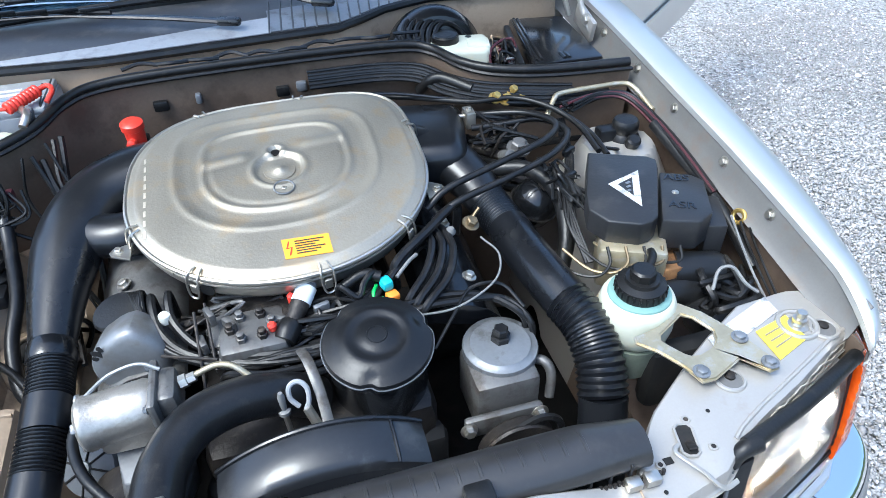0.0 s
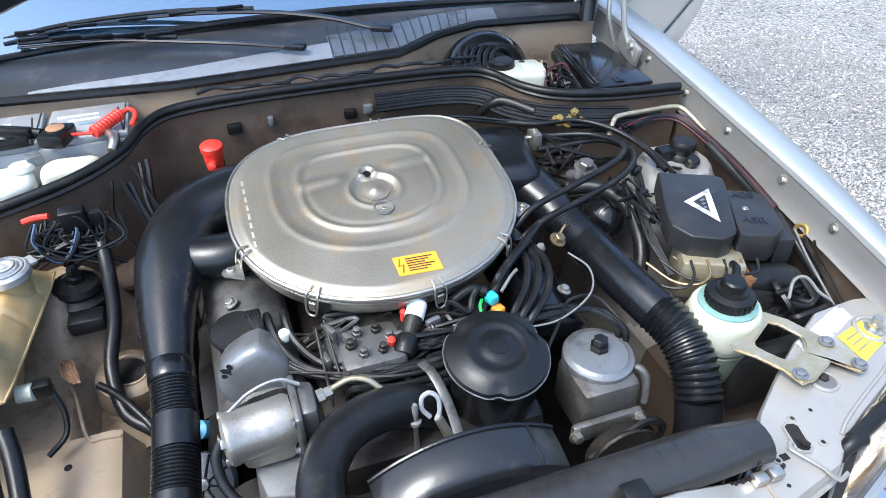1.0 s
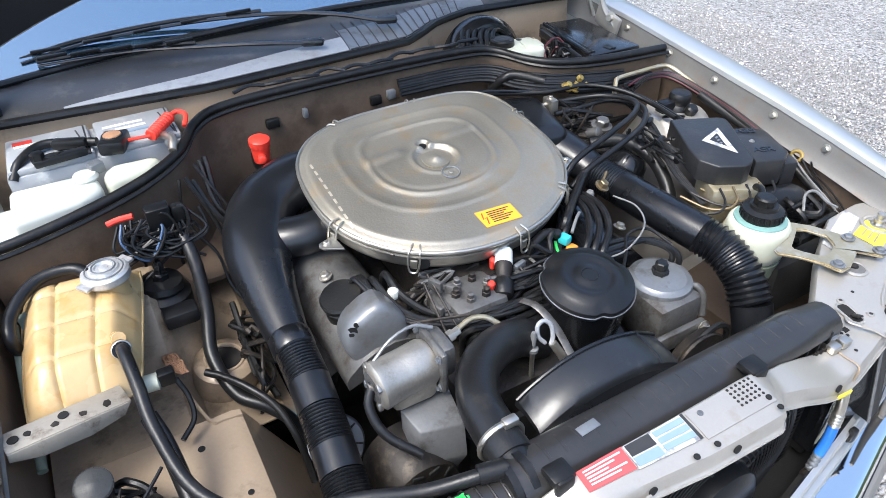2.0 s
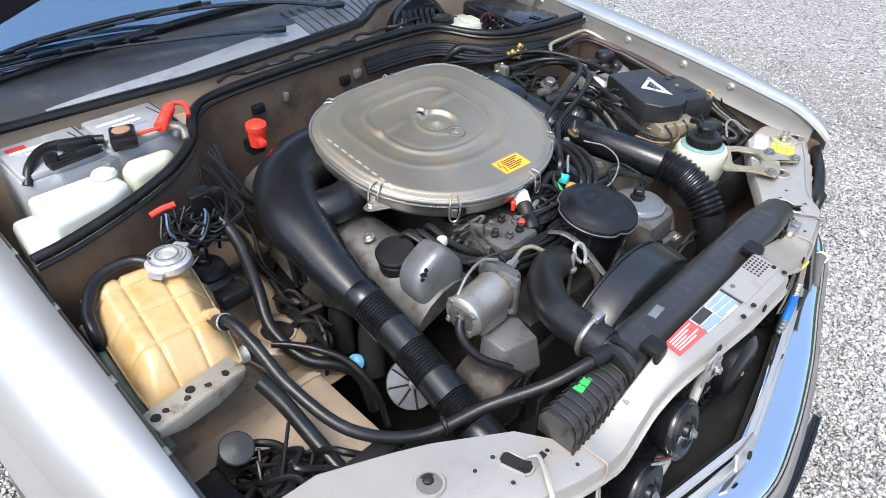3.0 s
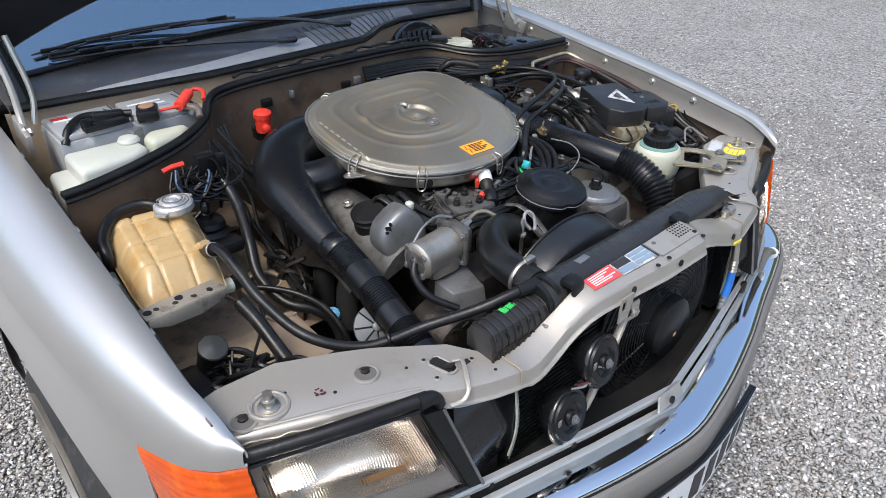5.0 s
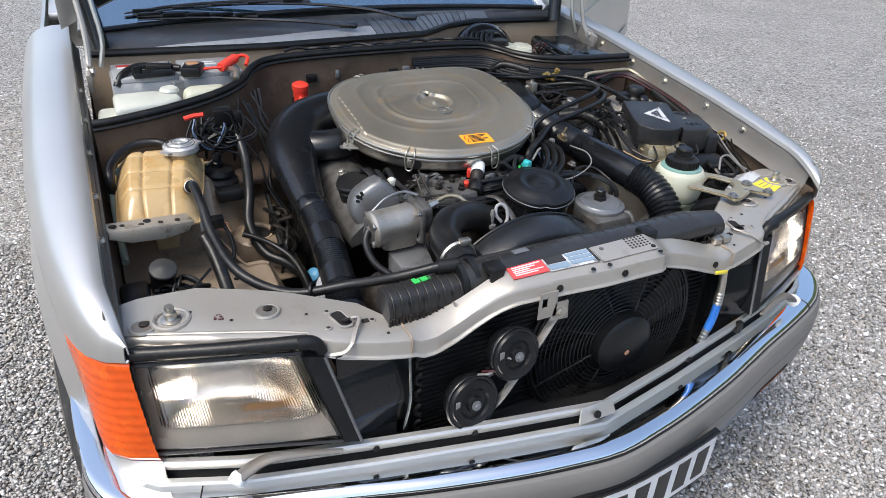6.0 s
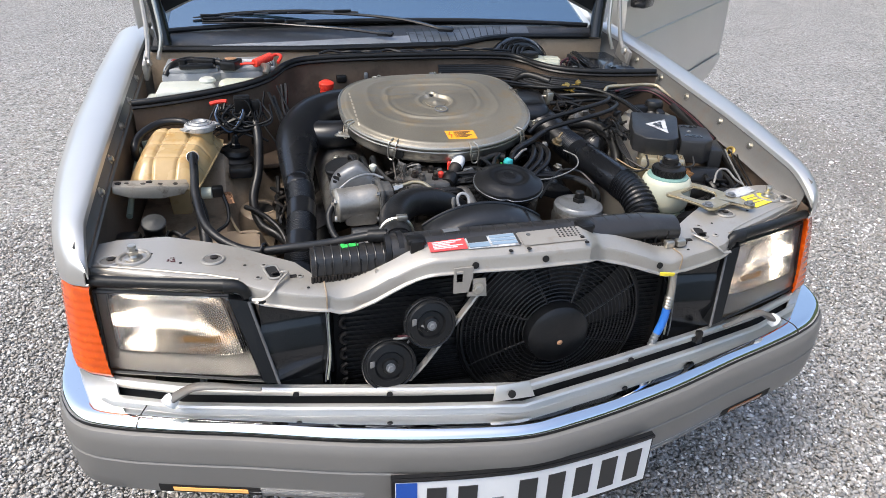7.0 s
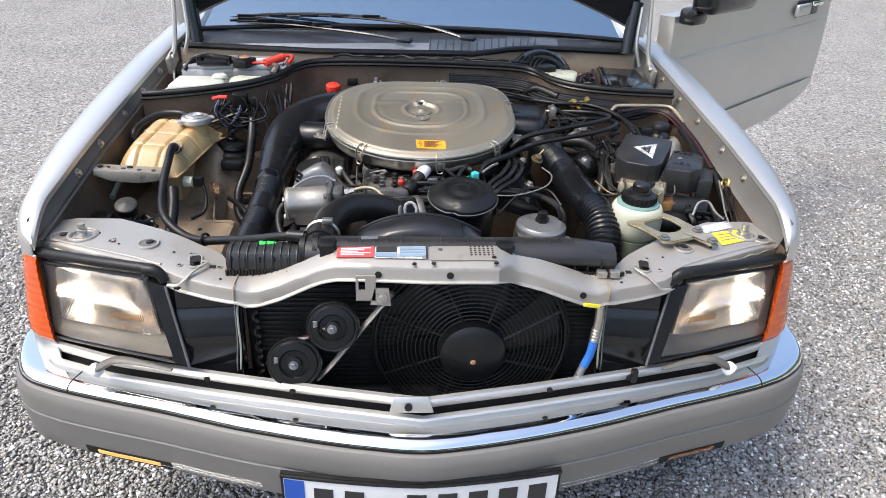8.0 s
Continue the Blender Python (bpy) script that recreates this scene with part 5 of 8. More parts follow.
part("worn_edge", tube([V(0.095 + (0.0795 - 0.006 * sum(math.exp(-((math.degrees(a) - c + 180) % 360 - 180) ** 2 / 40) for c in (250, 10, 130))) * math.cos(a), 0.335 + (0.0795 - 0.006 * sum(math.exp(-((math.degrees(a) - c + 180) % 360 - 180) ** 2 / 40) for c in (250, 10, 130))) * math.sin(a), 0.8385) for a in (2 * math.pi * k / 90 for k in range(91))], 0.0013, 5, smooth=False), GREYALU, oilf, "edge worn to bare metal")
part("emblem", ring((0.095, 0.335, 0.859), (0, 0, 1), 0.014, 0.0011, 28, 6), BLACK, oilf)

oilf.rotation_euler, oilf.scale, oilf.location = (radians(9), 0, 0), (1.0, 1.0, 1.0), (0.095, 0.372, 0.632)

# ---- power steering pump ----
psp = thing("steering_pump", (0.285, 0.33, 0.62), "grey power steering pump with round lid and black wing nut", "pump")
part("body", box((0.275, 0.325, 0.715), (0.105, 0.10, 0.10), 0.014), ALU, psp)
part("lid", lathe([(0.052, -0.022), (0.058, -0.018), (0.0595, -0.004), (0.058, 0.0), (0.050, 0.002), (0.047, 0.005), (0.020, 0.007), (0.0, 0.007)], (0.284, 0.347, 0.774), (0, -0.04, 1), 40), GREYALU, psp)
part("wing_nut", lathe([(0.016, 0), (0.016, 0.010), (0.012, 0.011), (0.012, 0.024), (0.010, 0.026)], (0.286, 0.352, 0.780), (0, -0.04, 1), 6), RUBBER, psp)
part("flange", box((0.262, 0.265, 0.70), (0.125, 0.014, 0.04), 0.006), ALU, psp)
for x in (0.205, 0.318):
    part("bolt", hexbolt((x, 0.258, 0.705), (0, -1, 0.1), 0.009, 0.010), STEEL, psp)
part("pulley", lathe([(0.030, -0.012), (0.058, -0.012), (0.060, -0.008), (0.052, 0.0), (0.060, 0.008), (0.058, 0.012), (0.025, 0.012)], (0.27, 0.225, 0.68), (0, -1, 0), 36), GRIME, psp)
part("outlet", tube([(0.325, 0.33, 0.745), (0.345, 0.315, 0.750), (0.352, 0.30, 0.735), (0.345, 0.285, 0.70)], 0.008, 10), ALU, psp)
part("drive_belt", tube([(0.21, 0.222, 0.69), (0.30, 0.222, 0.742), (0.335, 0.222, 0.70), (0.25, 0.222, 0.62), (0.05, 0.222, 0.55)], 0.006, 6, 8), RUBBER, psp)

# ---- fan shroud ----
shr = []
for k in range(25):
    a = radians(125 - 70 * k / 24)
    R = 0.225
    c, s_ = math.cos(a), math.sin(a)
    shr.append([V(R * c - 0.006, 0.150 + (y - 0.132) * 0.72, 0.632 + (R + d) * s_) for y, d in ((0.132, -0.022), (0.136, -0.010), (0.146, -0.004), (0.180, 0.003), (0.212, 0.004), (0.219, -0.001), (0.221, -0.012), (0.215, -0.014), (0.185, -0.008), (0.150, -0.014))])
shroud = thing("fan_shroud", (0, 0.17, 0.80), "black plastic fan shroud arching behind the radiator", "fan shroud")
part("arch", loft(shr), SHROUD, shroud)
part("front", loft([[r[0] + V(0, 0.001, 0.001), V(r[0].x, 0.130, 0.80), V(r[0].x, 0.137, 0.80), r[0] + V(0, 0.008, -0.002)] for r in shr]), DUCTBLACK, shroud)
part("arch_lip", tube([r[4] + V(0, 0.002, 0.001) for r in shr], 0.0035, 8, smooth=False), DUCTBLACK, shroud)
part("arch_rib", tube([r + V(0, 0, 0.001) for r in shr[20][1:5]], 0.0022, 6, smooth=False), DUCTBLACK, shroud)
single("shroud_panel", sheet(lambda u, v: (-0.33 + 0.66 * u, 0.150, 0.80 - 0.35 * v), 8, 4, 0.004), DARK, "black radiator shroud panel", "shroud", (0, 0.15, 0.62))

# ---- radiator ----
rad = thing("radiator", (0, 0.09, 0.40), "black radiator with a ribbed plastic top tank", "radiator")
part("core", box((0, 0.096, 0.60), (0.70, 0.045, 0.40), 0.004), DARK, rad)
rings = []
for k in range(61):
    x = -0.225 + 0.60 * k / 60
    w = 0.032 + 0.006 * soft(0.36 - abs(x - 0.02), 0, 0.1)
    h = 0.0 if x < 0.30 else -0.010 * (x - 0.30) / 0.08
    rings.append([V(x, 0.095 + w * math.cos(a), 0.835 + h + 0.027 * max(-1, math.sin(a)) * (1 if math.sin(a) > 0 else 0.9)) for a in (2 * math.pi * j / 16 for j in range(16))])
tank = part("top_tank", loft(rings), RADBLACK, rad)
rings = [[V(x, y, z) for y, z in ((0.060, 0.800), (0.060, 0.826), (0.068, 0.842), (0.085, 0.848), (0.108, 0.846), (0.118, 0.830), (0.118, 0.800))] for x in (-0.372, -0.368, -0.30, -0.24, -0.222)]
part("tank_end", loft(rings), RADBLACK, rad)
part("painted_mark", box((-0.300, 0.098, 0.8488), (0.030, 0.012, 0.002), 0.0008, Matrix.Rotation(radians(8), 3, "Z")), GREENP, rad, "dab of green paint")
for k in range(4):
    part("painted_mark", box((-0.312 + 0.008 * k, 0.100 - 0.003 * (k % 2), 0.8496), (0.007, 0.010, 0.0016), 0.0006, Matrix.Rotation(0.5 * k, 3, "Z")), GREENP, rad)
for k in range(28):
    x = -0.362 + 0.0262 * k
    if abs(x + 0.182) < 0.02 or abs(x - 0.153) < 0.02:
        continue
    part("rib", box((x, 0.066, 0.824), (0.004, 0.012, 0.026), 0.0015), BLACK, rad)
for k in range(20):
    part("band", tube([(-0.20 + 0.026 * k, 0.0635, 0.835), (-0.20 + 0.026 * k, 0.080, 0.8565), (-0.20 + 0.026 * k, 0.105, 0.859), (-0.20 + 0.026 * k, 0.125, 0.846)], 0.0034, 6, 4), RADBLACK, rad)
for k in range(9):
    x = -0.364 + 0.0155 * k
    part("rib", tube([(x, 0.059, 0.804), (x, 0.0595, 0.828), (x, 0.068, 0.8435), (x, 0.085, 0.8495), (x, 0.108, 0.8475), (x, 0.118, 0.832)], 0.0013, 6, 3), RADBLACK, rad)
for x in (-0.236, -0.212):
    part("collar", tube([(x, 0.095, 0.832), (x + 0.01, 0.095, 0.832)], 0.036, 18), BLACK, rad)
for x in (-0.25, 0.345, 0.37):
    part("side_clip", box((x, 0.052, 0.812), (0.020, 0.016, 0.014), 0.003), STEEL, rad)
for k in range(26):
    x = 0.24 + 0.006 * k
    part("crimp", lathe([(0.0028, -0.006), (0.0028, 0.006)], (x, 0.0575 + 0.0015 * (k % 2), 0.806), (0, 0, 1), 6), GRIME, rad)
for k in range(20):
    x = -0.372 + 0.006 * k
    part("crimp", lathe([(0.0028, -0.006), (0.0028, 0.006)], (x, 0.0575 + 0.0015 * (k % 2), 0.806), (0, 0, 1), 6), GRIME, rad)
part("tank_sticker", box((-0.105, 0.098, 0.8625), (0.032, 0.014, 0.001), 0.0003, Matrix.Rotation(radians(4), 3, "Z")), GREYALU, rad, "small silver sticker")
for x in (-0.182, 0.153):
    single("radiator_clip", join(box((x, 0.060, 0.868), (0.034, 0.030, 0.014), 0.005), box((x, 0.047, 0.858), (0.026, 0.010, 0.03), 0.004)), RUBBER, "black rubber radiator retaining clip", "clip", (x, 0.055, 0.85), "radiator clips")

# ---- radiator hose ----
hose = thing("radiator_hose", (-0.15, 0.22, 0.80), "thick matt black upper radiator hose", "hose")
part("hose", tube([(0.0, 0.335, 0.765), (-0.045, 0.322, 0.805), (-0.10, 0.305, 0.832), (-0.155, 0.275, 0.842), (-0.190, 0.225, 0.840), (-0.200, 0.165, 0.838), (-0.203, 0.12, 0.836)], 0.031, 18), HOSE, hose)
part("hose_clamp", ring((-0.201, 0.152, 0.838), (-0.03, -1, 0), 0.032, 0.0045, 28, 6), STEEL, hose, "bright hose clamp")
part("clamp_screw", box((-0.190, 0.150, 0.872), (0.022, 0.014, 0.012), 0.003), STEEL, hose)
part("hose_neck", lathe([(0.029, 0), (0.029, 0.05)], (-0.203, 0.155, 0.838), (0, -1, -0.1), 18), BLACK, hose)

# ---- compressor ----
comp = thing("compressor", (-0.245, 0.335, 0.74), "bright cast aluminium compressor with bolted flange", "compressor")
part("barrel", lathe([(0.030, -0.066), (0.040, -0.064), (0.0455, -0.058), (0.0455, -0.050), (0.044, -0.048), (0.044, 0.0), (0.045, 0.040), (0.040, 0.050)], (-0.252, 0.330, 0.824), (1, 0.05, 0.05), 36), BRIGHTALU, comp)
part("barrel", box((-0.250, 0.318, 0.800), (0.092, 0.058, 0.062), 0.016), BRIGHTALU, comp)
part("pipe_bridge", tube([(-0.302, 0.352, 0.856), (-0.262, 0.362, 0.880), (-0.215, 0.366, 0.888), (-0.182, 0.352, 0.880)], 0.0035, 8), GREYALU, comp)
for k, (dy, dz) in enumerate(((0.024, 0.028), (-0.030, 0.022), (-0.024, -0.030), (0.030, -0.022))):
    part("clip", box((-0.316, 0.330 + dy, 0.822 + dz), (0.010, 0.016, 0.012), 0.003, Matrix.Rotation(0.6 * k, 3, "X")), GREYALU if k % 2 else STEEL, comp)
part("flange", box((-0.196, 0.333, 0.828), (0.014, 0.105, 0.095), 0.010), ALU, comp)
part("head", box((-0.178, 0.335, 0.832), (0.034, 0.075, 0.072), 0.012), ALU, comp)
part("rear_plate", lathe([(0.034, -0.004), (0.036, 0.0), (0.030, 0.005), (0.012, 0.006), (0.010, 0.012), (0.003, 0.013)], (-0.314, 0.328, 0.822), (-1, -0.05, 0), 24), ALU, comp)
part("rear_bolt_ring", ring((-0.316, 0.328, 0.822), (-1, -0.05, 0), 0.024, 0.003, 24, 6), GREYALU, comp)
for y, z in ((0.290, 0.862), (0.374, 0.866), (0.292, 0.79), (0.374, 0.79)):
    part("bolt", hexbolt((-0.203, y, z), (-1, 0, 0), 0.0055, 0.006), GREYALU, comp)
part("fitting", lathe([(0.012, 0), (0.012, 0.012), (0.009, 0.013), (0.009, 0.026)], (-0.158, 0.34, 0.852), (1, 0.1, 0.2), 6), STEEL, comp)
part("gold_pipe", tube([(-0.135, 0.345, 0.857), (-0.10, 0.352, 0.862), (-0.072, 0.345, 0.858), (-0.05, 0.33, 0.842)], 0.0055, 10), GOLD, comp)
part("cable", tube([(-0.315, 0.33, 0.83), (-0.335, 0.31, 0.80), (-0.325, 0.27, 0.76), (-0.28, 0.22, 0.73)], 0.009, 10), HOSE, comp)
comp.scale = (0.82, 0.82, 0.82)
comp.location = (-0.243, 0.337, 0.76)
top = [V(-0.272, 0.312, 0.780), V(-0.188, 0.318, 0.783), V(-0.196, 0.250, 0.766), V(-0.262, 0.266, 0.768)]
low = [V(-0.268, 0.318, 0.715), V(-0.184, 0.322, 0.715), V(-0.202, 0.232, 0.716), V(-0.276, 0.262, 0.708)]
foot = [V(-0.272, 0.320, 0.66), V(-0.19, 0.322, 0.66), V(-0.215, 0.250, 0.665), V(-0.284, 0.275, 0.66)]
bm = loft([foot, low, top])
bmesh.ops.bevel(bm, geom=bm.edges[:], offset=0.003, segments=2, affect="EDGES", profile=0.5)
single("alternator_shield", bm, SHIELD, "grey angular folded sheet metal shield", "shield", (-0.23, 0.28, 0.66))
alt = thing("alternator", (-0.26, 0.25, 0.62), "dusty grey alternator with finned housing", "alternator")
part("housing", lathe([(0.045, -0.05), (0.065, -0.04), (0.068, 0.03), (0.055, 0.05), (0.02, 0.055)], (-0.27, 0.29, 0.665), (0, -1, 0), 32), GRIME, alt)
for k in range(10):
    a = 2 * math.pi * k / 10
    part("vent", box((-0.27 + 0.045 * math.cos(a), 0.238, 0.665 + 0.045 * math.sin(a)), (0.008, 0.004, 0.02), 0.002, Matrix.Rotation(a, 3, "Y")), DARK, alt)

# ---- throttle gear and pipes in front of the air cleaner ----
thr = thing("fuel_distributor", (-0.07, 0.43, 0.78), "grey fuel injection unit with unions and levers", "injection unit")
part("housing", box((-0.075, 0.43, 0.815), (0.10, 0.09, 0.05), 0.012), ALU, thr)
part("housing", box((-0.02, 0.45, 0.80), (0.09, 0.08, 0.05), 0.012), ALU, thr)
part("housing", box((-0.115, 0.46, 0.80), (0.05, 0.10, 0.07), 0.01), ALU, thr)
for k in range(6):
    a = 2 * math.pi * k / 6
    part("union", lathe([(0.008, 0), (0.008, 0.010), (0.006, 0.011), (0.006, 0.018), (0.003, 0.019)], (-0.075 + 0.03 * math.cos(a), 0.43 + 0.026 * math.sin(a), 0.838), (0, -0.1, 1), 6), GRIME if k % 2 else ALU, thr)
part("red_plug", lathe([(0.006, 0), (0.007, 0.010), (0.004, 0.014)], (-0.045, 0.415, 0.842), (0, -0.1, 1), 10), RED, thr)
part("red_plug", lathe([(0.005, 0), (0.006, 0.018), (0.003, 0.022)], (-0.012, 0.462, 0.840), (0, 0, 1), 10), RED, thr)
part("ball_joint", lathe([(0.003, -0.011), (0.009, -0.007), (0.011, 0), (0.009, 0.007), (0.003, 0.011)], (-0.195, 0.478, 0.850), (0, 0, 1), 14), WHITETANK, thr)
for a, b, r in (((-0.15, 0.455, 0.87), (-0.15, 0.36, 0.80), 0.0035), ((-0.17, 0.45, 0.84), (-0.10, 0.47, 0.86), 0.003), ((-0.135, 0.47, 0.87), (-0.13, 0.38, 0.82), 0.003), ((-0.20, 0.41, 0.84), (-0.12, 0.36, 0.86), 0.0035)):
    part("linkage_rod", tube([a, b], r * 0.7, 8), GRIME, thr)
for x, y, z in ((-0.13, 0.452, 0.858), (-0.105, 0.438, 0.845), (-0.03, 0.43, 0.838), (0.03, 0.44, 0.838), (-0.145, 0.42, 0.835)):
    part("lever", box((x, y, z), (0.026, 0.010, 0.022), 0.003, Matrix.Rotation(x * 9, 3, "Z")), ALU if x < 0 else GREYALU, thr)

idle = thing("idle_valve", (0.0, 0.43, 0.80), "cylindrical idle valve with white band and black plug", "valve")
ax = V(0.05, 0.075, 0.035).normalized()
part("body", lathe([(0.016, -0.05), (0.017, -0.030), (0.0185, -0.028), (0.0185, -0.012)], (0.004, 0.452, 0.858), ax, 20), GRIME, idle)
part("white_band", lathe([(0.0192, -0.012), (0.0195, -0.008), (0.0195, 0.018), (0.0192, 0.022)], (0.004, 0.452, 0.858), ax, 20), WHITELABEL, idle)
part("collar", lathe([(0.0165, 0.020), (0.017, 0.045)], (0.004, 0.452, 0.858), ax, 20), GREYALU, idle)
part("plug", lathe([(0.020, -0.09), (0.023, -0.075), (0.022, -0.055), (0.018, -0.050)], (0.004, 0.452, 0.858), ax, 18), RUBBER, idle)
part("lead", tube([(-0.045, 0.385, 0.828), (-0.06, 0.36, 0.81), (-0.03, 0.33, 0.79)], 0.007, 8), HOSE, idle)

idle.scale = (0.80, 0.80, 0.80)
idle.location = (0.002, 0.436, 0.81)
single("engine_bracket", tube([(-0.012, 0.372, 0.832), (-0.004, 0.34, 0.838), (0.004, 0.30, 0.82), (0.008, 0.262, 0.79), (0.010, 0.235, 0.77)], 0.0075, 8, flat=0.28), ALU, "bent bare metal bracket", "bracket")
loop = thing("dipstick", (-0.012, 0.285, 0.76), "dipstick with a whitish loop handle", "dipstick")
part("handle", tube([(-0.026, 0.288, 0.812), (-0.036, 0.294, 0.826), (-0.034, 0.300, 0.842), (-0.022, 0.302, 0.846), (-0.012, 0.296, 0.838), (-0.012, 0.288, 0.820), (-0.018, 0.284, 0.808)], 0.0036, 8), BATTERY, loop, "pale grey plastic loop")
part("stem", tube([(-0.016, 0.282, 0.812), (-0.004, 0.262, 0.78), (0.0, 0.25, 0.72)], 0.007, 8), STEEL, loop)
nip = thing("dipstick", (-0.047, 0.292, 0.78), "slim dipstick with a pale grip", "dipstick")
part("grip", lathe([(0.004, 0), (0.009, 0.002), (0.009, 0.008), (0.0045, 0.010), (0.005, 0.035), (0.003, 0.042)], (-0.047, 0.292, 0.800), (0, 0, 1), 12), WIREGREY, nip)
part("stem", tube([(-0.047, 0.292, 0.80), (-0.044, 0.294, 0.72)], 0.004, 8), STEEL, nip)
single("blue_connector", box((-0.045, 0.318, 0.815), (0.018, 0.022, 0.018), 0.004, Matrix.Rotation(0.6, 3, "Z")), PALEBLUE, "small light blue plug connector", "connector")
conn = thing("test_connector", (0.131, 0.447, 0.83), "teal and orange plug with a green wire", "connector")
part("teal_plug", box((0.132, 0.447, 0.856), (0.018, 0.022, 0.018), 0.005, Matrix.Rotation(0.3, 3, "Z")), TEAL, conn)
part("orange_plug", box((0.138, 0.432, 0.842), (0.020, 0.018, 0.012), 0.004, Matrix.Rotation(0.3, 3, "Z")), ORANGEP, conn)
part("green_wire", tube([(0.125, 0.432, 0.842), (0.112, 0.428, 0.838), (0.110, 0.440, 0.848), (0.118, 0.455, 0.85)], 0.003, 8), GREENP, conn)
part("boot", tube([(0.126, 0.456, 0.864), (0.10, 0.465, 0.868), (0.06, 0.455, 0.855)], 0.009, 10), RUBBER, conn)

# fuel lines and leads
WIRES = [
    (RUBBER, 0.0065, [(-0.215, 0.52, 0.86), (-0.205, 0.46, 0.845), (-0.17, 0.42, 0.825), (-0.10, 0.385, 0.82), (-0.02, 0.372, 0.818), (0.03, 0.375, 0.81)]),
    (RUBBER, 0.0065, [(-0.19, 0.52, 0.86), (-0.185, 0.47, 0.848), (-0.15, 0.425, 0.826), (-0.09, 0.392, 0.824), (-0.01, 0.38, 0.822), (0.04, 0.382, 0.815)]),
    (RUBBER, 0.006, [(-0.12, 0.372, 0.812), (-0.06, 0.358, 0.812), (0.0, 0.36, 0.808), (0.05, 0.365, 0.80)]),
    (RUBBER, 0.006, [(-0.11, 0.365, 0.802), (-0.05, 0.350, 0.80), (0.02, 0.352, 0.80), (0.06, 0.36, 0.79)]),
    (HOSE, 0.008, [(0.155, 0.475, 0.868), (0.22, 0.53, 0.876), (0.285, 0.582, 0.880)]),
    (HOSE, 0.0065, [(0.16, 0.42, 0.835), (0.20, 0.46, 0.855), (0.225, 0.52, 0.862), (0.215, 0.575, 0.85)]),
    (HOSE, 0.0065, [(0.17, 0.41, 0.832), (0.215, 0.45, 0.853), (0.24, 0.51, 0.862), (0.235, 0.575, 0.85)]),
    (HOSE, 0.0065, [(0.18, 0.40, 0.830), (0.23, 0.44, 0.850), (0.255, 0.50, 0.860), (0.25, 0.57, 0.85)]),
    (HOSE, 0.006, [(0.14, 0.46, 0.85), (0.175, 0.49, 0.865), (0.20, 0.54, 0.868), (0.19, 0.60, 0.86)]),
    (WIREGREY, 0.0018, [(0.165, 0.392, 0.828), (0.23, 0.39, 0.83), (0.30, 0.42, 0.84), (0.325, 0.47, 0.848), (0.31, 0.52, 0.85)]),
    (RUBBER, 0.003, [(0.18, 0.345, 0.80), (0.22, 0.38, 0.825), (0.26, 0.42, 0.835), (0.31, 0.42, 0.83), (0.335, 0.38, 0.81)]),
    (RUBBER, 0.006, [(0.16, 0.405, 0.826), (0.24, 0.405, 0.828), (0.31, 0.40, 0.815), (0.34, 0.36, 0.79)]),
    (RUBBER, 0.006, [(0.13, 0.41, 0.83), (0.20, 0.42, 0.832), (0.28, 0.41, 0.822), (0.33, 0.37, 0.80)]),
    (WIREGREY, 0.003, [(0.15, 0.45, 0.862), (0.175, 0.47, 0.872), (0.19, 0.48, 0.874)]),
    (RUBBER, 0.005, [(0.06, 0.445, 0.87), (0.085, 0.43, 0.855), (0.10, 0.45, 0.866), (0.118, 0.462, 0.868)]),
]
for k in range(7):
    j = [random.uniform(-0.008, 0.008) for _ in range(6)]
    WIRES.append((RUBBER, 0.0042, [(-0.235 + j[0], 0.53, 0.865), (-0.222 + j[1], 0.475 + j[2], 0.848), (-0.185 + j[3], 0.425 + j[4], 0.826 + j[5] * 0.5), (-0.11, 0.388 + j[2], 0.818 + j[3] * 0.5), (-0.03 + j[1], 0.372 + j[5], 0.822 + j[0] * 0.5), (0.045, 0.385 + j[4], 0.815), (0.075 + j[1], 0.42, 0.80)]))
for k in range(5):
    j = [random.uniform(-0.012, 0.012) for _ in range(6)]
    WIRES.append((RUBBER, 0.0035, [(-0.01 + j[0], 0.42 + j[1], 0.82), (0.03 + j[2], 0.405 + j[3], 0.838 + j[4] * 0.4), (0.08 + j[5], 0.425 + j[0], 0.835), (0.12, 0.45 + j[1], 0.845), (0.17 + j[2], 0.50, 0.84 + j[3] * 0.4), (0.22, 0.56 + j[4], 0.83)]))
for m, r, pts in WIRES:
    if r > 0.003:
        pts = [tuple(V(pts[0]) + V(0, 0.012, -0.06))] + pts + [tuple(V(pts[-1]) + V(0.004, 0.012, -0.07))]
    single("engine_lead", tube(pts, r, 8), m, {"rubber_hose": "soft black ignition lead", "black_rubber": "thin black rubber fuel line", "tan_wire": "thin tan electrical wire", "grey_wire": "thin grey electrical wire"}[m.name], "cable" if "wire" in m.name else "hose", group="engine leads")
single("clip_ball", lathe([(0.003, -0.008), (0.008, -0.004), (0.009, 0), (0.006, 0.007)], (0.262, 0.535, 0.862), (0, 0, 1), 12), WIREGREY, "small grey plastic clip", "clip")
single("valve_fitting", join(hexbolt((0.30, 0.545, 0.862), (0.3, -0.4, 1), 0.010, 0.012), tube([(0.30, 0.545, 0.87), (0.318, 0.555, 0.885)], 0.003, 8)), BRAKELINE, "small dull brass pipe fitting", "fitting")

# ---- left side of the bay ----
tank_o = thing("coolant_tank", (-0.64, 0.60, 0.70), "yellowed translucent coolant expansion tank with metal cap", "coolant tank")


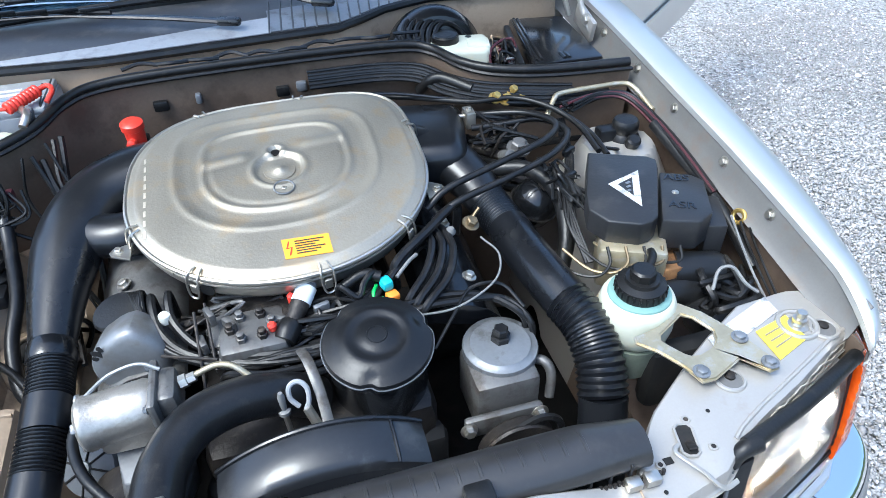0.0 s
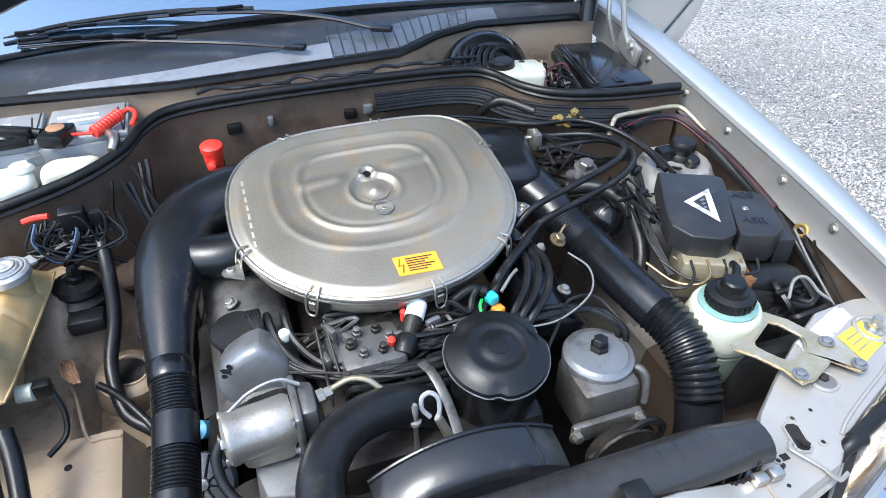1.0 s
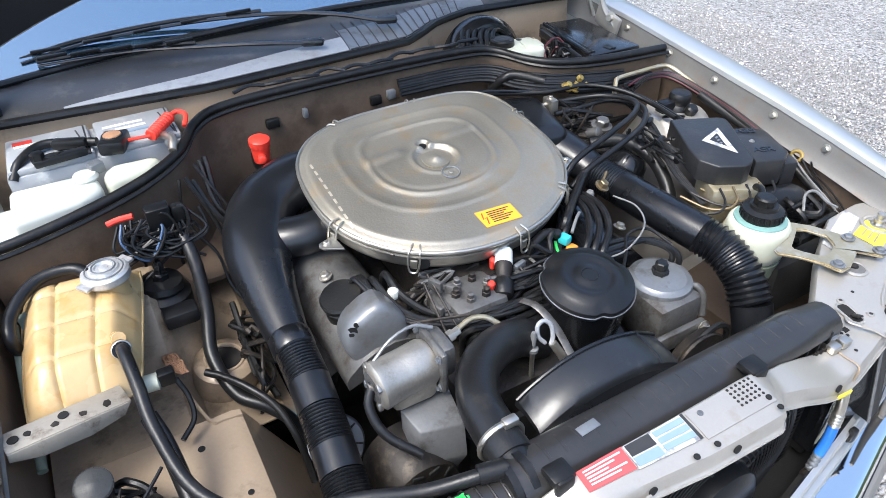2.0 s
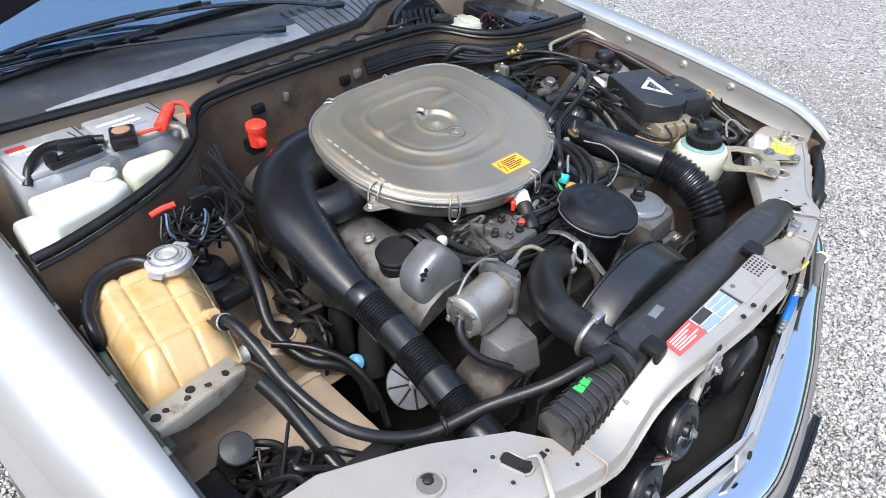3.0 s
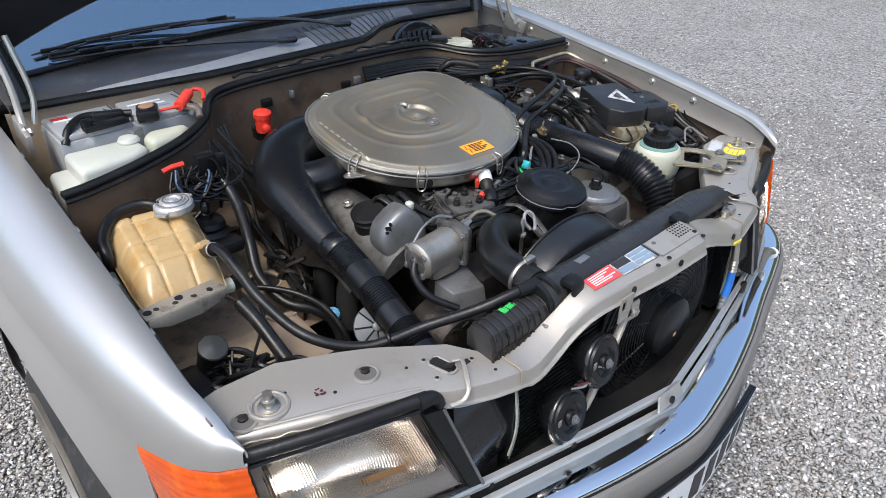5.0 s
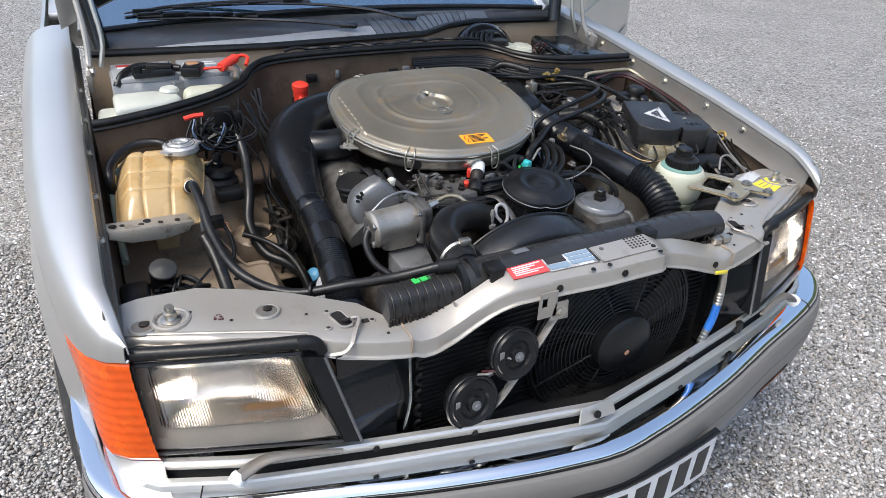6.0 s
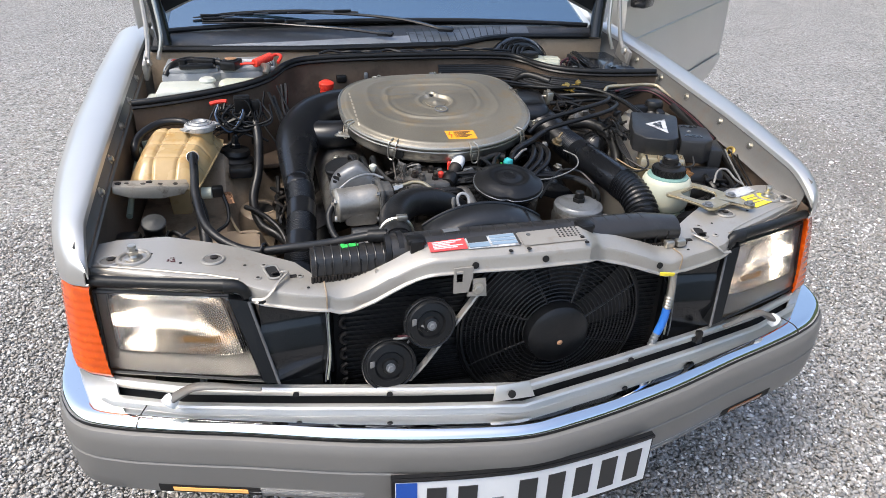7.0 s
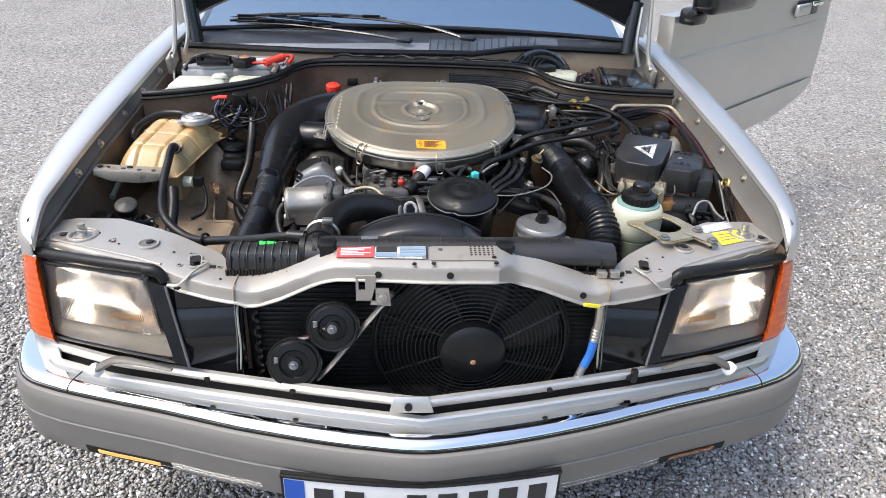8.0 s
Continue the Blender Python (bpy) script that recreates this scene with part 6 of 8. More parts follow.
def tank_skin(u, v, drop=1.0):
    """Pillowed top with sloping, rounded flanks."""
    q, w = 2 * u - 1, 2 * v - 1
    rq, rw = q * math.sqrt(1 - 0.10 * w ** 4), w * math.sqrt(1 - 0.10 * q ** 4)
    y = 0.618 + 0.137 * rw
    left = -0.735 + 0.010 * rw
    right = -0.566 + 0.028 * rw
    x = left + (right - left) * (rq + 1) / 2
    z = 0.877 + 0.014 * w - 0.006 * q
    gx, gy = abs(((q + 1) * 1.5) % 1 - 0.5), abs(((w + 1) * 2.0) % 1 - 0.5)
    edge = (abs(q) ** 7 + abs(w) ** 7) ** (1 / 7)
    z += 0.005 - 0.005 * soft(max(gx, gy), 0.40, 0.5)
    z -= 0.040 * drop * soft(edge, 0.58, 1.06) + 0.006 * soft(edge, 0.9, 1.02)
    return x, y, z


def tank_ring(scale, down):
    """A level outline of the lower half, drawn in towards its foot."""
    out = []
    for k in range(48):
        a = 2 * math.pi * k / 48
        c, d = math.cos(a), math.sin(a)
        m = max(abs(c), abs(d))
        x, y, z = tank_skin((c / m + 1) / 2, (d / m + 1) / 2)
        out.append(V(-0.650 + (x + 0.650) * scale, 0.675 + (y - 0.675) * scale, z - down))
    return out


part("tank", sheet(tank_skin, 54, 72), AMBERTANK, tank_o, "", 60)
part("lower_half", loft([tank_ring(0.985, 0.0), tank_ring(0.94, 0.008), tank_ring(0.62, 0.018), tank_ring(0.36, 0.040), tank_ring(0.30, 0.13)]), AMBERTANK, tank_o)
part("seam", tube([p for p in tank_ring(0.992, 0.001)] + [tank_ring(0.992, 0.001)[0]], 0.003, 6, smooth=False), AMBERTANK, tank_o)
part("neck", lathe([(0.030, 0.85), (0.029, 0.895)], (-0.592, 0.684, 0), (0, 0, 1), 28), AMBERTANK, tank_o)
cap = part("cap", lathe([(0.036, 0.890), (0.038, 0.893), (0.037, 0.903), (0.033, 0.907), (0.024, 0.9075), (0.022, 0.911), (0.014, 0.912), (0.012, 0.909), (0.007, 0.909), (0.006, 0.912), (0.001, 0.913)], (-0.592, 0.684, 0), (0, 0, 1), 36), CAPSILVER, tank_o, "worn bright metal filler cap")
for d in (0, 180):
    part("cap_ear", box(V(-0.592, 0.684, 0.898) + V(math.cos(radians(d + 35)), math.sin(radians(d + 35)), 0) * 0.040, (0.016, 0.026, 0.006), 0.002, Matrix.Rotation(radians(d + 35), 3, "Z")), CAPSILVER, cap)
for r in (0.029, 0.018):
    part("cap_groove", ring((-0.592, 0.684, 0.9078 if r > 0.02 else 0.9122), (0, 0, 1), r, 0.0012, 36, 6), GREYALU, cap)
part("nipple", tube([(-0.603, 0.560, 0.864), (-0.599, 0.538, 0.878)], 0.010, 12), AMBERTANK, tank_o)
tank_o.location.y += 0.027
th = thing("tank_hose", (-0.45, 0.25, 0.80), "long black hose curving from coolant tank to radiator", "hose")
part("hose", tube([(-0.602, 0.572, 0.864), (-0.600, 0.545, 0.876), (-0.596, 0.515, 0.890), (-0.592, 0.460, 0.872), (-0.588, 0.395, 0.842), (-0.562, 0.300, 0.808), (-0.490, 0.236, 0.786), (-0.395, 0.192, 0.806), (-0.325, 0.140, 0.836), (-0.265, 0.112, 0.857), (-0.225, 0.102, 0.860)], 0.0092, 12), HOSE, th)
part("hose_end", tube([(-0.601, 0.552, 0.871), (-0.599, 0.530, 0.884)], 0.0125, 14), RUBBER, th)
part("spring_clip", ring((-0.599, 0.534, 0.882), (0.1, -0.8, 0.5), 0.0125, 0.0016, 20, 6), STEEL, th)
part("end_sleeve", tube([(-0.262, 0.112, 0.858), (-0.228, 0.103, 0.860)], 0.0125, 14), RUBBER, th)
single("hose_strap", ring((-0.455, 0.219, 0.793), (1, -0.5, 0.15), 0.012, 0.003, 16, 6), RUBBER, "black cable tie round the hose", "cable tie")
brk = thing("tank_bracket", (-0.69, 0.47, 0.80), "flaking beige sheet metal bracket below the tank", "bracket")
m = Matrix.Translation((-0.688, 0.478, 0.846)) @ pose(0, 0, 0, 0, 8, 14)
part("top_flange", prism([(-0.078, -0.020), (0.078, -0.020), (0.078, 0.020), (-0.078, 0.020)], -0.0015, 0.0015, 0.001, m), BRACKET, brk)
part("front_flange", prism([(-0.078, -0.012), (-0.040, -0.024), (0.020, -0.026), (0.066, -0.018), (0.078, 0.0), (-0.078, 0.0)], -0.0015, 0.0015, 0.001, m @ pose(0, -0.020, 0, 82, 0, 0)), BRACKET, brk)
for x, y in ((-0.065, 0.0), (-0.002, 0.006)):
    part("hole", lathe([(0.007, 0.0015), (0.007, 0.003), (0.004, 0.0032)], m @ V(x, y, 0), (0, 0, 1), 14), DARK, brk)
for k in range(4):
    part("rust_patch", prism([(math.cos(a) * random.uniform(0.003, 0.008), math.sin(a) * random.uniform(0.003, 0.008)) for a in (0, 1, 2, 3.1, 4.2, 5.3)], 0.0016, 0.0024, 0, m @ Matrix.Translation((-0.05 + 0.034 * k + random.uniform(-.004, .004), random.uniform(-0.012, 0.010), 0))), GRIME, brk)
pump = thing("washer_pump", (-0.682, 0.40, 0.68), "round black pump with a dusty pale disc", "pump")
part("body", lathe([(0.020, -0.07), (0.023, -0.02), (0.025, -0.004), (0.025, 0.0)], (-0.682, 0.399, 0.788), (0.1, -0.45, 1), 28), BLACK, pump)
part("disc", lathe([(0.0235, 0.0), (0.0235, 0.0015), (0.021, 0.003), (0.010, 0.0035), (0.007, 0.005), (0.001, 0.0055)], (-0.682, 0.399, 0.788), (0.1, -0.45, 1), 28), OLIVE, pump)
for k in range(2):
    x = -0.715 + 0.05 * k
    single("pump_cable", tube([(x, 0.43, 0.735), (x + 0.02, 0.41, 0.755), (x + 0.045, 0.38, 0.74), (x + 0.05, 0.31, 0.69)], 0.004 + 0.002 * (k % 3), 8), RUBBER, "black cable in the front corner of the bay", "cable", group="corner cables")
single("relay_housing", box((-0.735, 0.36, 0.735), (0.05, 0.10, 0.07), 0.01), BLACK, "dark housing in the wing corner", "housing")
single("tray_corner", box((-0.70, 0.315, 0.70), (0.10, 0.05, 0.03), 0.008), BAYPAINT, "beige sheet metal corner", "panel")
single("loom_pipe", tube([(-0.595, 0.47, 0.80), (-0.585, 0.43, 0.775), (-0.578, 0.36, 0.735), (-0.575, 0.27, 0.70)], 0.013, 12), HOSE, "thick black loom along the inner wing", "cable")
single("loom_pipe", tube([(-0.50, 0.60, 0.72), (-0.475, 0.575, 0.718), (-0.445, 0.535, 0.712), (-0.415, 0.49, 0.69), (-0.40, 0.44, 0.64), (-0.395, 0.42, 0.56)], 0.0065, 10), HOSE, "black loom crossing behind the hose", "cable")
single("bay_hose", tube([(-0.462, 0.80, 0.90), (-0.455, 0.74, 0.85), (-0.462, 0.69, 0.78), (-0.48, 0.63, 0.725), (-0.465, 0.555, 0.69), (-0.425, 0.515, 0.675), (-0.395, 0.49, 0.64), (-0.385, 0.47, 0.56)], 0.012, 12), HOSE, "black taped hose running down the inner wing", "hose")
single("bay_hose", tube([(-0.735, 0.69, 0.80), (-0.742, 0.66, 0.862), (-0.732, 0.70, 0.885), (-0.69, 0.745, 0.90), (-0.635, 0.745, 0.902), (-0.605, 0.705, 0.895)], 0.010, 10), HOSE, "black hose looping behind the coolant tank", "hose")
single("green_pipe", tube([(-0.742, 0.72, 0.845), (-0.744, 0.60, 0.81), (-0.742, 0.47, 0.775)], 0.007, 10), GREENPIPE, "faded green pipe beside the tank", "pipe")
single("tank_plate", prism([(-0.06, -0.018), (0.06, -0.01), (0.066, 0.012), (0.0, 0.022), (-0.06, 0.014)], -0.0015, 0.0015, 0.0008, Matrix.Translation((-0.672, 0.715, 0.868)) @ pose(0, 0, 0, 10, -6, 12)), GREENPIPE, "faded grey-green mounting plate", "plate")
mount = thing("strut_mount", (-0.512, 0.75, 0.78), "black rubber suspension strut mount with nut", "strut mount", "strut mounts")
part("rubber", lathe([(0.050, -0.040), (0.048, -0.016), (0.036, -0.008), (0.040, 0.0), (0.036, 0.010), (0.018, 0.014)], (-0.518, 0.762, 0.808), (0.1, 0, 1), 28), RUBBER, mount)
part("nut", lathe([(0.015, 0.012), (0.015, 0.024), (0.010, 0.026), (0.010, 0.042), (0.005, 0.050)], (-0.518, 0.762, 0.808), (0.1, 0, 1), 6), GLOSSBLACK, mount)
single("sensor_block", box((-0.505, 0.70, 0.778), (0.06, 0.04, 0.03), 0.008), BLACK, "black sensor block on the dome", "sensor")
single("earth_strap", join(*[tube([(-0.550 + random.uniform(-.006, .006), 0.660, 0.735), (-0.545 + random.uniform(-.012, .012), 0.640, 0.741 + random.uniform(-.006, .006)), (-0.540 + random.uniform(-.012, .012), 0.622, 0.738 + random.uniform(-.006, .006)), (-0.530 + random.uniform(-.006, .006), 0.606, 0.730)], 0.0011, 5) for k in range(26)]), WOOL, "frayed copper-coloured braided earth strap", "earth strap")
sw = thing("level_sensor", (-0.555, 0.50, 0.74), "pale sensor with black plug on the tank", "sensor")
part("stub", lathe([(0.014, 0), (0.014, 0.022), (0.010, 0.024)], (-0.592, 0.553, 0.785), (1, -0.1, 0), 14), CREAM, sw)
part("plug", box((-0.557, 0.552, 0.787), (0.026, 0.020, 0.026), 0.004), RUBBER, sw)
part("wire", tube([(-0.546, 0.548, 0.780), (-0.537, 0.530, 0.75), (-0.540, 0.505, 0.725), (-0.565, 0.48, 0.715)], 0.0045, 8), RUBBER, sw)
# relay and loose wires before the side wall
rel = thing("relay_cluster", (-0.50, 0.79, 0.90), "black relay with red sleeve and loose wires", "relay")
part("relay", box((-0.487, 0.785, 0.930), (0.040, 0.024, 0.045), 0.004, Matrix.Rotation(0.15, 3, "X")), BLACK, rel)
part("red_sleeve", tube([(-0.568, 0.806, 0.928), (-0.548, 0.804, 0.933), (-0.525, 0.798, 0.936)], 0.0055, 8), RED, rel)
for k in range(9):
    c = V(-0.54 + 0.012 * k, 0.785 - 0.004 * (k % 3), 0.905)
    j = [random.uniform(-0.018, 0.018) for _ in range(6)]
    part("wire", tube([c + V(-0.03 + j[0], 0.01, 0.02 + j[1] * 0.5), c + V(-0.045 + j[2], -0.01, -0.012 + j[3]), c + V(-0.01 + j[4], -0.02, -0.03 + j[5]), c + V(0.03 + j[0], -0.01, -0.01 + j[2]), c + V(0.02 + j[3], 0.01, 0.02)], 0.0026, 6), WIREBLUE if k == 1 else RUBBER, rel)
part("connector", box((-0.455, 0.79, 0.925), (0.022, 0.02, 0.03), 0.004), RUBBER, rel)
part("connector", box((-0.442, 0.80, 0.912), (0.014, 0.016, 0.02), 0.003), WIRERED, rel)
rc = thing("vacuum_valve", (-0.243, 0.99, 0.86), "bright red plastic cap on the bulkhead", "cap")
part("cap", lathe([(0.017, -0.030), (0.019, -0.010), (0.019, 0.006), (0.022, 0.008), (0.022, 0.020), (0.015, 0.025), (0.002, 0.026)], (-0.252, 0.972, 0.912), (0, -0.1, 1), 20), RED, rc)
part("spout", lathe([(0.009, 0), (0.009, 0.014), (0.006, 0.016)], (-0.256, 0.954, 0.898), (-0.2, -1, 0.1), 10), RED, rc)
part("bracket", box((-0.250, 0.995, 0.872), (0.034, 0.035, 0.03), 0.004), RUBBER, rc)
for k in range(6):
    j = [random.uniform(-0.02, 0.02) for _ in range(6)]
    single("wall_cable", tube([(-0.43 + 0.012 * k, 0.885 + 0.01 * k, 0.93 + j[0]), (-0.425 + 0.015 * k + j[1], 0.86, 0.86 + j[2]), (-0.40 + 0.02 * k + j[3], 0.82 + j[4], 0.80), (-0.41 + 0.025 * k + j[5], 0.78 + j[0], 0.74), (-0.37 + 0.01 * k, 0.74, 0.68)], 0.003 + 0.0015 * (k % 3), 6), RUBBER, "cable hanging at the bulkhead", "cable", group="bulkhead cables")
ap = thing("air_pump_pulley", (-0.345, 0.415, 0.60), "pale ribbed pulley plate of the air pump", "pulley")
PC, PA = (-0.353, 0.396, 0.662), (-0.35, -0.62, 0.62)
part("plate", lathe([(0.046, -0.012), (0.0475, 0.0), (0.046, 0.005), (0.015, 0.008), (0.001, 0.009)], PC, PA, 40), PALEPLATE, ap)
mm = aim(PC, PA)
for k in range(8):
    a = 2 * math.pi * k / 8
    part("rib", tube([mm @ V(0.010 * math.cos(a), 0.010 * math.sin(a), 0.0095), mm @ V(0.045 * math.cos(a), 0.045 * math.sin(a), 0.006)], 0.0018, 6), DARK, ap)
part("hub", lathe([(0.010, 0.008), (0.009, 0.013), (0.004, 0.014)], PC, PA, 16), GREYALU, ap)
single("filler_plug", lathe([(0.016, -0.02), (0.017, 0.004), (0.012, 0.008), (0.002, 0.009)], (-0.363, 0.545, 0.612), (-0.6, -0.4, 0.7), 18), PALEBLUE, "light blue plastic cap low in the bay", "cap")
single("lower_cable", tube([(-0.56, 0.24, 0.70), (-0.50, 0.27, 0.705), (-0.44, 0.27, 0.69), (-0.40, 0.25, 0.66)], 0.011, 10), HOSE, "black cable behind the crossmember", "cable")

# battery and washer reservoir behind the side wall
bat = thing("battery", (-0.50, 1.05, 0.752), "grey battery with twin lids and black leads", "battery")
part("case", box((-0.545, 1.057, 0.86), (0.31, 0.150, 0.215), 0.008), BATTERY, bat)
for x in (-0.622, -0.466):
    part("lid", box((x, 1.057, 0.972), (0.146, 0.142, 0.014), 0.005), BATTERY, bat)
    for k in range(3):
        part("print_bar", box((x - 0.02 + 0.012 * k, 1.085 - 0.020 * k, 0.9796), (0.075 - 0.018 * k, 0.009, 0.001), 0.0003), WHITELABEL if k < 2 else BLUELABEL, bat)
    part("lid_groove", box((x + 0.066, 1.057, 0.9795), (0.003, 0.13, 0.001), 0.0003), INK, bat)
    part("lid_groove", box((x + 0.058, 1.05, 0.9795), (0.003, 0.11, 0.001), 0.0003, Matrix.Rotation(0.12, 3, "Z")), INK, bat)
part("print_bar", box((-0.665, 1.10, 0.9796), (0.034, 0.016, 0.001), 0.0003), REDINK, bat)
cover_b = part("terminal_cover", box((-0.512, 0.990, 0.988), (0.046, 0.062, 0.026), 0.006, Matrix.Rotation(-0.35, 3, "Z")), BLACK, bat, "black fuse holder with a clear window")
part("fuse_window", lathe([(0.017, 0), (0.016, 0.004), (0.010, 0.006), (0.001, 0.0065)], (-0.512, 0.992, 1.000), (0, 0, 1), 20), WOOL, cover_b)
part("window_rim", ring((-0.512, 0.992, 1.0015), (0, 0, 1), 0.018, 0.002, 24, 6), RUBBER, cover_b)
part("red_sleeve", bellows((-0.449, 0.972, 0.992), (-0.402, 1.022, 1.000), 0.0105, 9, 14, 0.16), RED, bat, "bright red ribbed terminal sleeve")
part("red_lead", tube([(-0.404, 1.020, 1.0), (-0.385, 1.028, 1.004), (-0.374, 1.008, 1.002), (-0.384, 0.985, 0.990)], 0.0048, 10), RED, bat)
part("red_lead", tube([(-0.487, 0.985, 0.988), (-0.470, 0.975, 0.992), (-0.449, 0.972, 0.992)], 0.0035, 8), RED, bat)
part("terminal", lathe([(0.010, 0), (0.010, 0.022), (0.007, 0.026)], (-0.420, 0.972, 0.968), (0.3, -0.4, 1), 12), GREYALU, bat)
part("terminal_clamp", tube([(-0.43, 0.985, 0.984), (-0.415, 0.955, 0.985), (-0.422, 0.930, 0.972)], 0.008, 10), STEEL, bat)
part("lead", tube([(-0.690, 0.985, 0.962), (-0.672, 1.005, 0.985), (-0.635, 1.040, 0.992), (-0.590, 1.035, 0.990), (-0.54, 1.010, 0.988)], 0.0085, 10), RUBBER, bat)
part("lead_sleeve", box((-0.585, 1.022, 0.992), (0.062, 0.020, 0.018), 0.006, Matrix.Rotation(-0.35, 3, "Z")), RUBBER, bat)
part("lead", tube([(-0.65, 0.99, 0.985), (-0.62, 0.985, 0.992), (-0.59, 0.992, 0.986), (-0.555, 0.985, 0.984)], 0.006, 8), RUBBER, bat)
part("clamp_bar", box((-0.605, 0.984, 0.986), (0.09, 0.020, 0.014), 0.004, Matrix.Rotation(0.1, 3, "Z")), BLACK, bat)
part("clamp_nut", lathe([(0.012, 0), (0.012, 0.016), (0.006, 0.018)], (-0.64, 0.984, 0.988), (0, 0, 1), 6), BLACK, bat)
wash = thing("washer_reservoir", (-0.61, 0.90, 0.76), "white plastic washer fluid reservoir", "reservoir")
part("tank", prism([(-0.705, 0.850), (-0.590, 0.872), (-0.555, 0.895), (-0.560, 0.950), (-0.590, 0.972), (-0.705, 0.972)], 0.80, 0.952, 0.012, seg=3), WHITETANK, wash)
part("lower_step", prism([(-0.752, 0.818), (-0.69, 0.835), (-0.69, 0.972), (-0.74, 0.972)], 0.80, 0.920, 0.012, seg=3), WHITETANK, wash)
part("dome", prism([(-0.545, 0.900), (-0.470, 0.915), (-0.440, 0.945), (-0.455, 0.965), (-0.530, 0.970), (-0.552, 0.945)], 0.82, 0.958, 0.016, seg=4), CREAM, wash)
part("cap", lathe([(0.022, 0), (0.023, 0.004), (0.019, 0.010), (0.012, 0.012), (0.002, 0.013)], (-0.578, 0.945, 0.952), (0, 0, 1), 20), WHITETANK, wash)
part("cap_tab", box((-0.556, 0.960, 0.962), (0.026, 0.022, 0.020), 0.003, Matrix.Rotation(0.4, 3, "Z")), GREYALU, wash)

# ---- right side of the bay ----
res = thing("hydraulic_reservoir", (0.497, 0.318, 0.70), "cream hydraulic reservoir with mint top and black cap", "reservoir")
part("cup", lathe([(0.046, 0.70), (0.053, 0.74), (0.055, 0.765)], (0.497, 0.322, 0), (0, 0, 1), 36), GREENPIPE, res, "grey-green lower cup")
part("body", lathe([(0.049, 0.766), (0.0555, 0.774), (0.0590, 0.79), (0.0595, 0.815), (0.0575, 0.832), (0.0535, 0.841), (0.047, 0.8445), (0.040, 0.845)], (0.497, 0.322, 0), (0, 0, 1), 40), CREAM, res)
part("collar", lathe([(0.0485, 0.8425), (0.0475, 0.8465), (0.042, 0.8485), (0.034, 0.849)], (0.497, 0.322, 0), (0, 0, 1), 40), MINT, res, "mint green collar")
cap = part("cap", lathe([(0.037, 0.846), (0.0385, 0.851), (0.037, 0.866), (0.026, 0.870), (0.025, 0.876)], (0.497, 0.322, 0), (0, 0, 1), 32), RUBBER, res, "black screw cap")
part("cap_nut", lathe([(0.0195, 0.872), (0.0195, 0.889), (0.016, 0.892), (0.001, 0.892)], (0.497, 0.323, 0), (0, 0, 1), 8), RUBBER, cap)
for k in range(24):
    a = 2 * math.pi * k / 24
    part("cap_rib", box((0.497 + 0.0385 * math.cos(a), 0.322 + 0.0385 * math.sin(a), 0.858), (0.003, 0.003, 0.013), 0.0008, Matrix.Rotation(a, 3, "Z")), RUBBER, cap)
part("cap_outlet", tube([(0.515, 0.340, 0.866), (0.535, 0.360, 0.874), (0.545, 0.380, 0.868)], 0.007, 12), RUBBER, cap)

arm = thing("reservoir_bracket", (0.55, 0.21, 0.815), "yellow-zinc cast bracket bolted to the crossmember", "bracket")
outer = [(0.452, 0.252), (0.500, 0.262), (0.549, 0.297), (0.574, 0.268), (0.600, 0.214), (0.614, 0.165), (0.612, 0.142), (0.596, 0.140), (0.572, 0.172), (0.520, 0.150), (0.498, 0.150), (0.490, 0.180), (0.470, 0.216), (0.448, 0.240)]
inn = [(0.490, 0.244), (0.512, 0.256), (0.540, 0.272), (0.552, 0.262), (0.566, 0.230), (0.560, 0.215), (0.553, 0.206), (0.545, 0.201), (0.536, 0.198), (0.525, 0.195), (0.512, 0.196), (0.504, 0.203), (0.492, 0.222), (0.486, 0.235)]


def plate_ring(o, i, z0, z1):
    n = len(o)
    verts = [V(x, y, z0) for x, y in o] + [V(x, y, z0) for x, y in i] + [V(x, y, z1) for x, y in o] + [V(x, y, z1) for x, y in i]
    faces = []
    for k in range(n):
        j = (k + 1) % n
        faces += [(k, j, n + j, n + k), (2 * n + k, 3 * n + k, 3 * n + j, 2 * n + j), (k, 2 * n + k, 2 * n + j, j), (n + k, n + j, 3 * n + j, 3 * n + k)]
    bm = mesh_from(verts, faces)
    bmesh.ops.recalc_face_normals(bm, faces=bm.faces)
    bmesh.ops.bevel(bm, geom=[e for e in bm.edges if abs(e.verts[0].co.z - e.verts[1].co.z) < 1e-5 and len(e.link_faces) == 2 and e.calc_face_angle(0) > 0.5], offset=0.0025, segments=2, affect="EDGES")
    return bm


part("plate", plate_ring(outer, inn, 0.826, 0.833), GOLD, arm)
for x, y in ((0.505, 0.165), (0.603, 0.152), (0.592, 0.205)):
    part("bolt", hexbolt((x, y, 0.8345), (0, 0, 1), 0.008, 0.006), GREYALU, arm)
part("band", ring((0.497, 0.318, 0.815), (0, 0, 1), 0.0615, 0.004, 30, 6, (200, 330)), GOLD, arm)

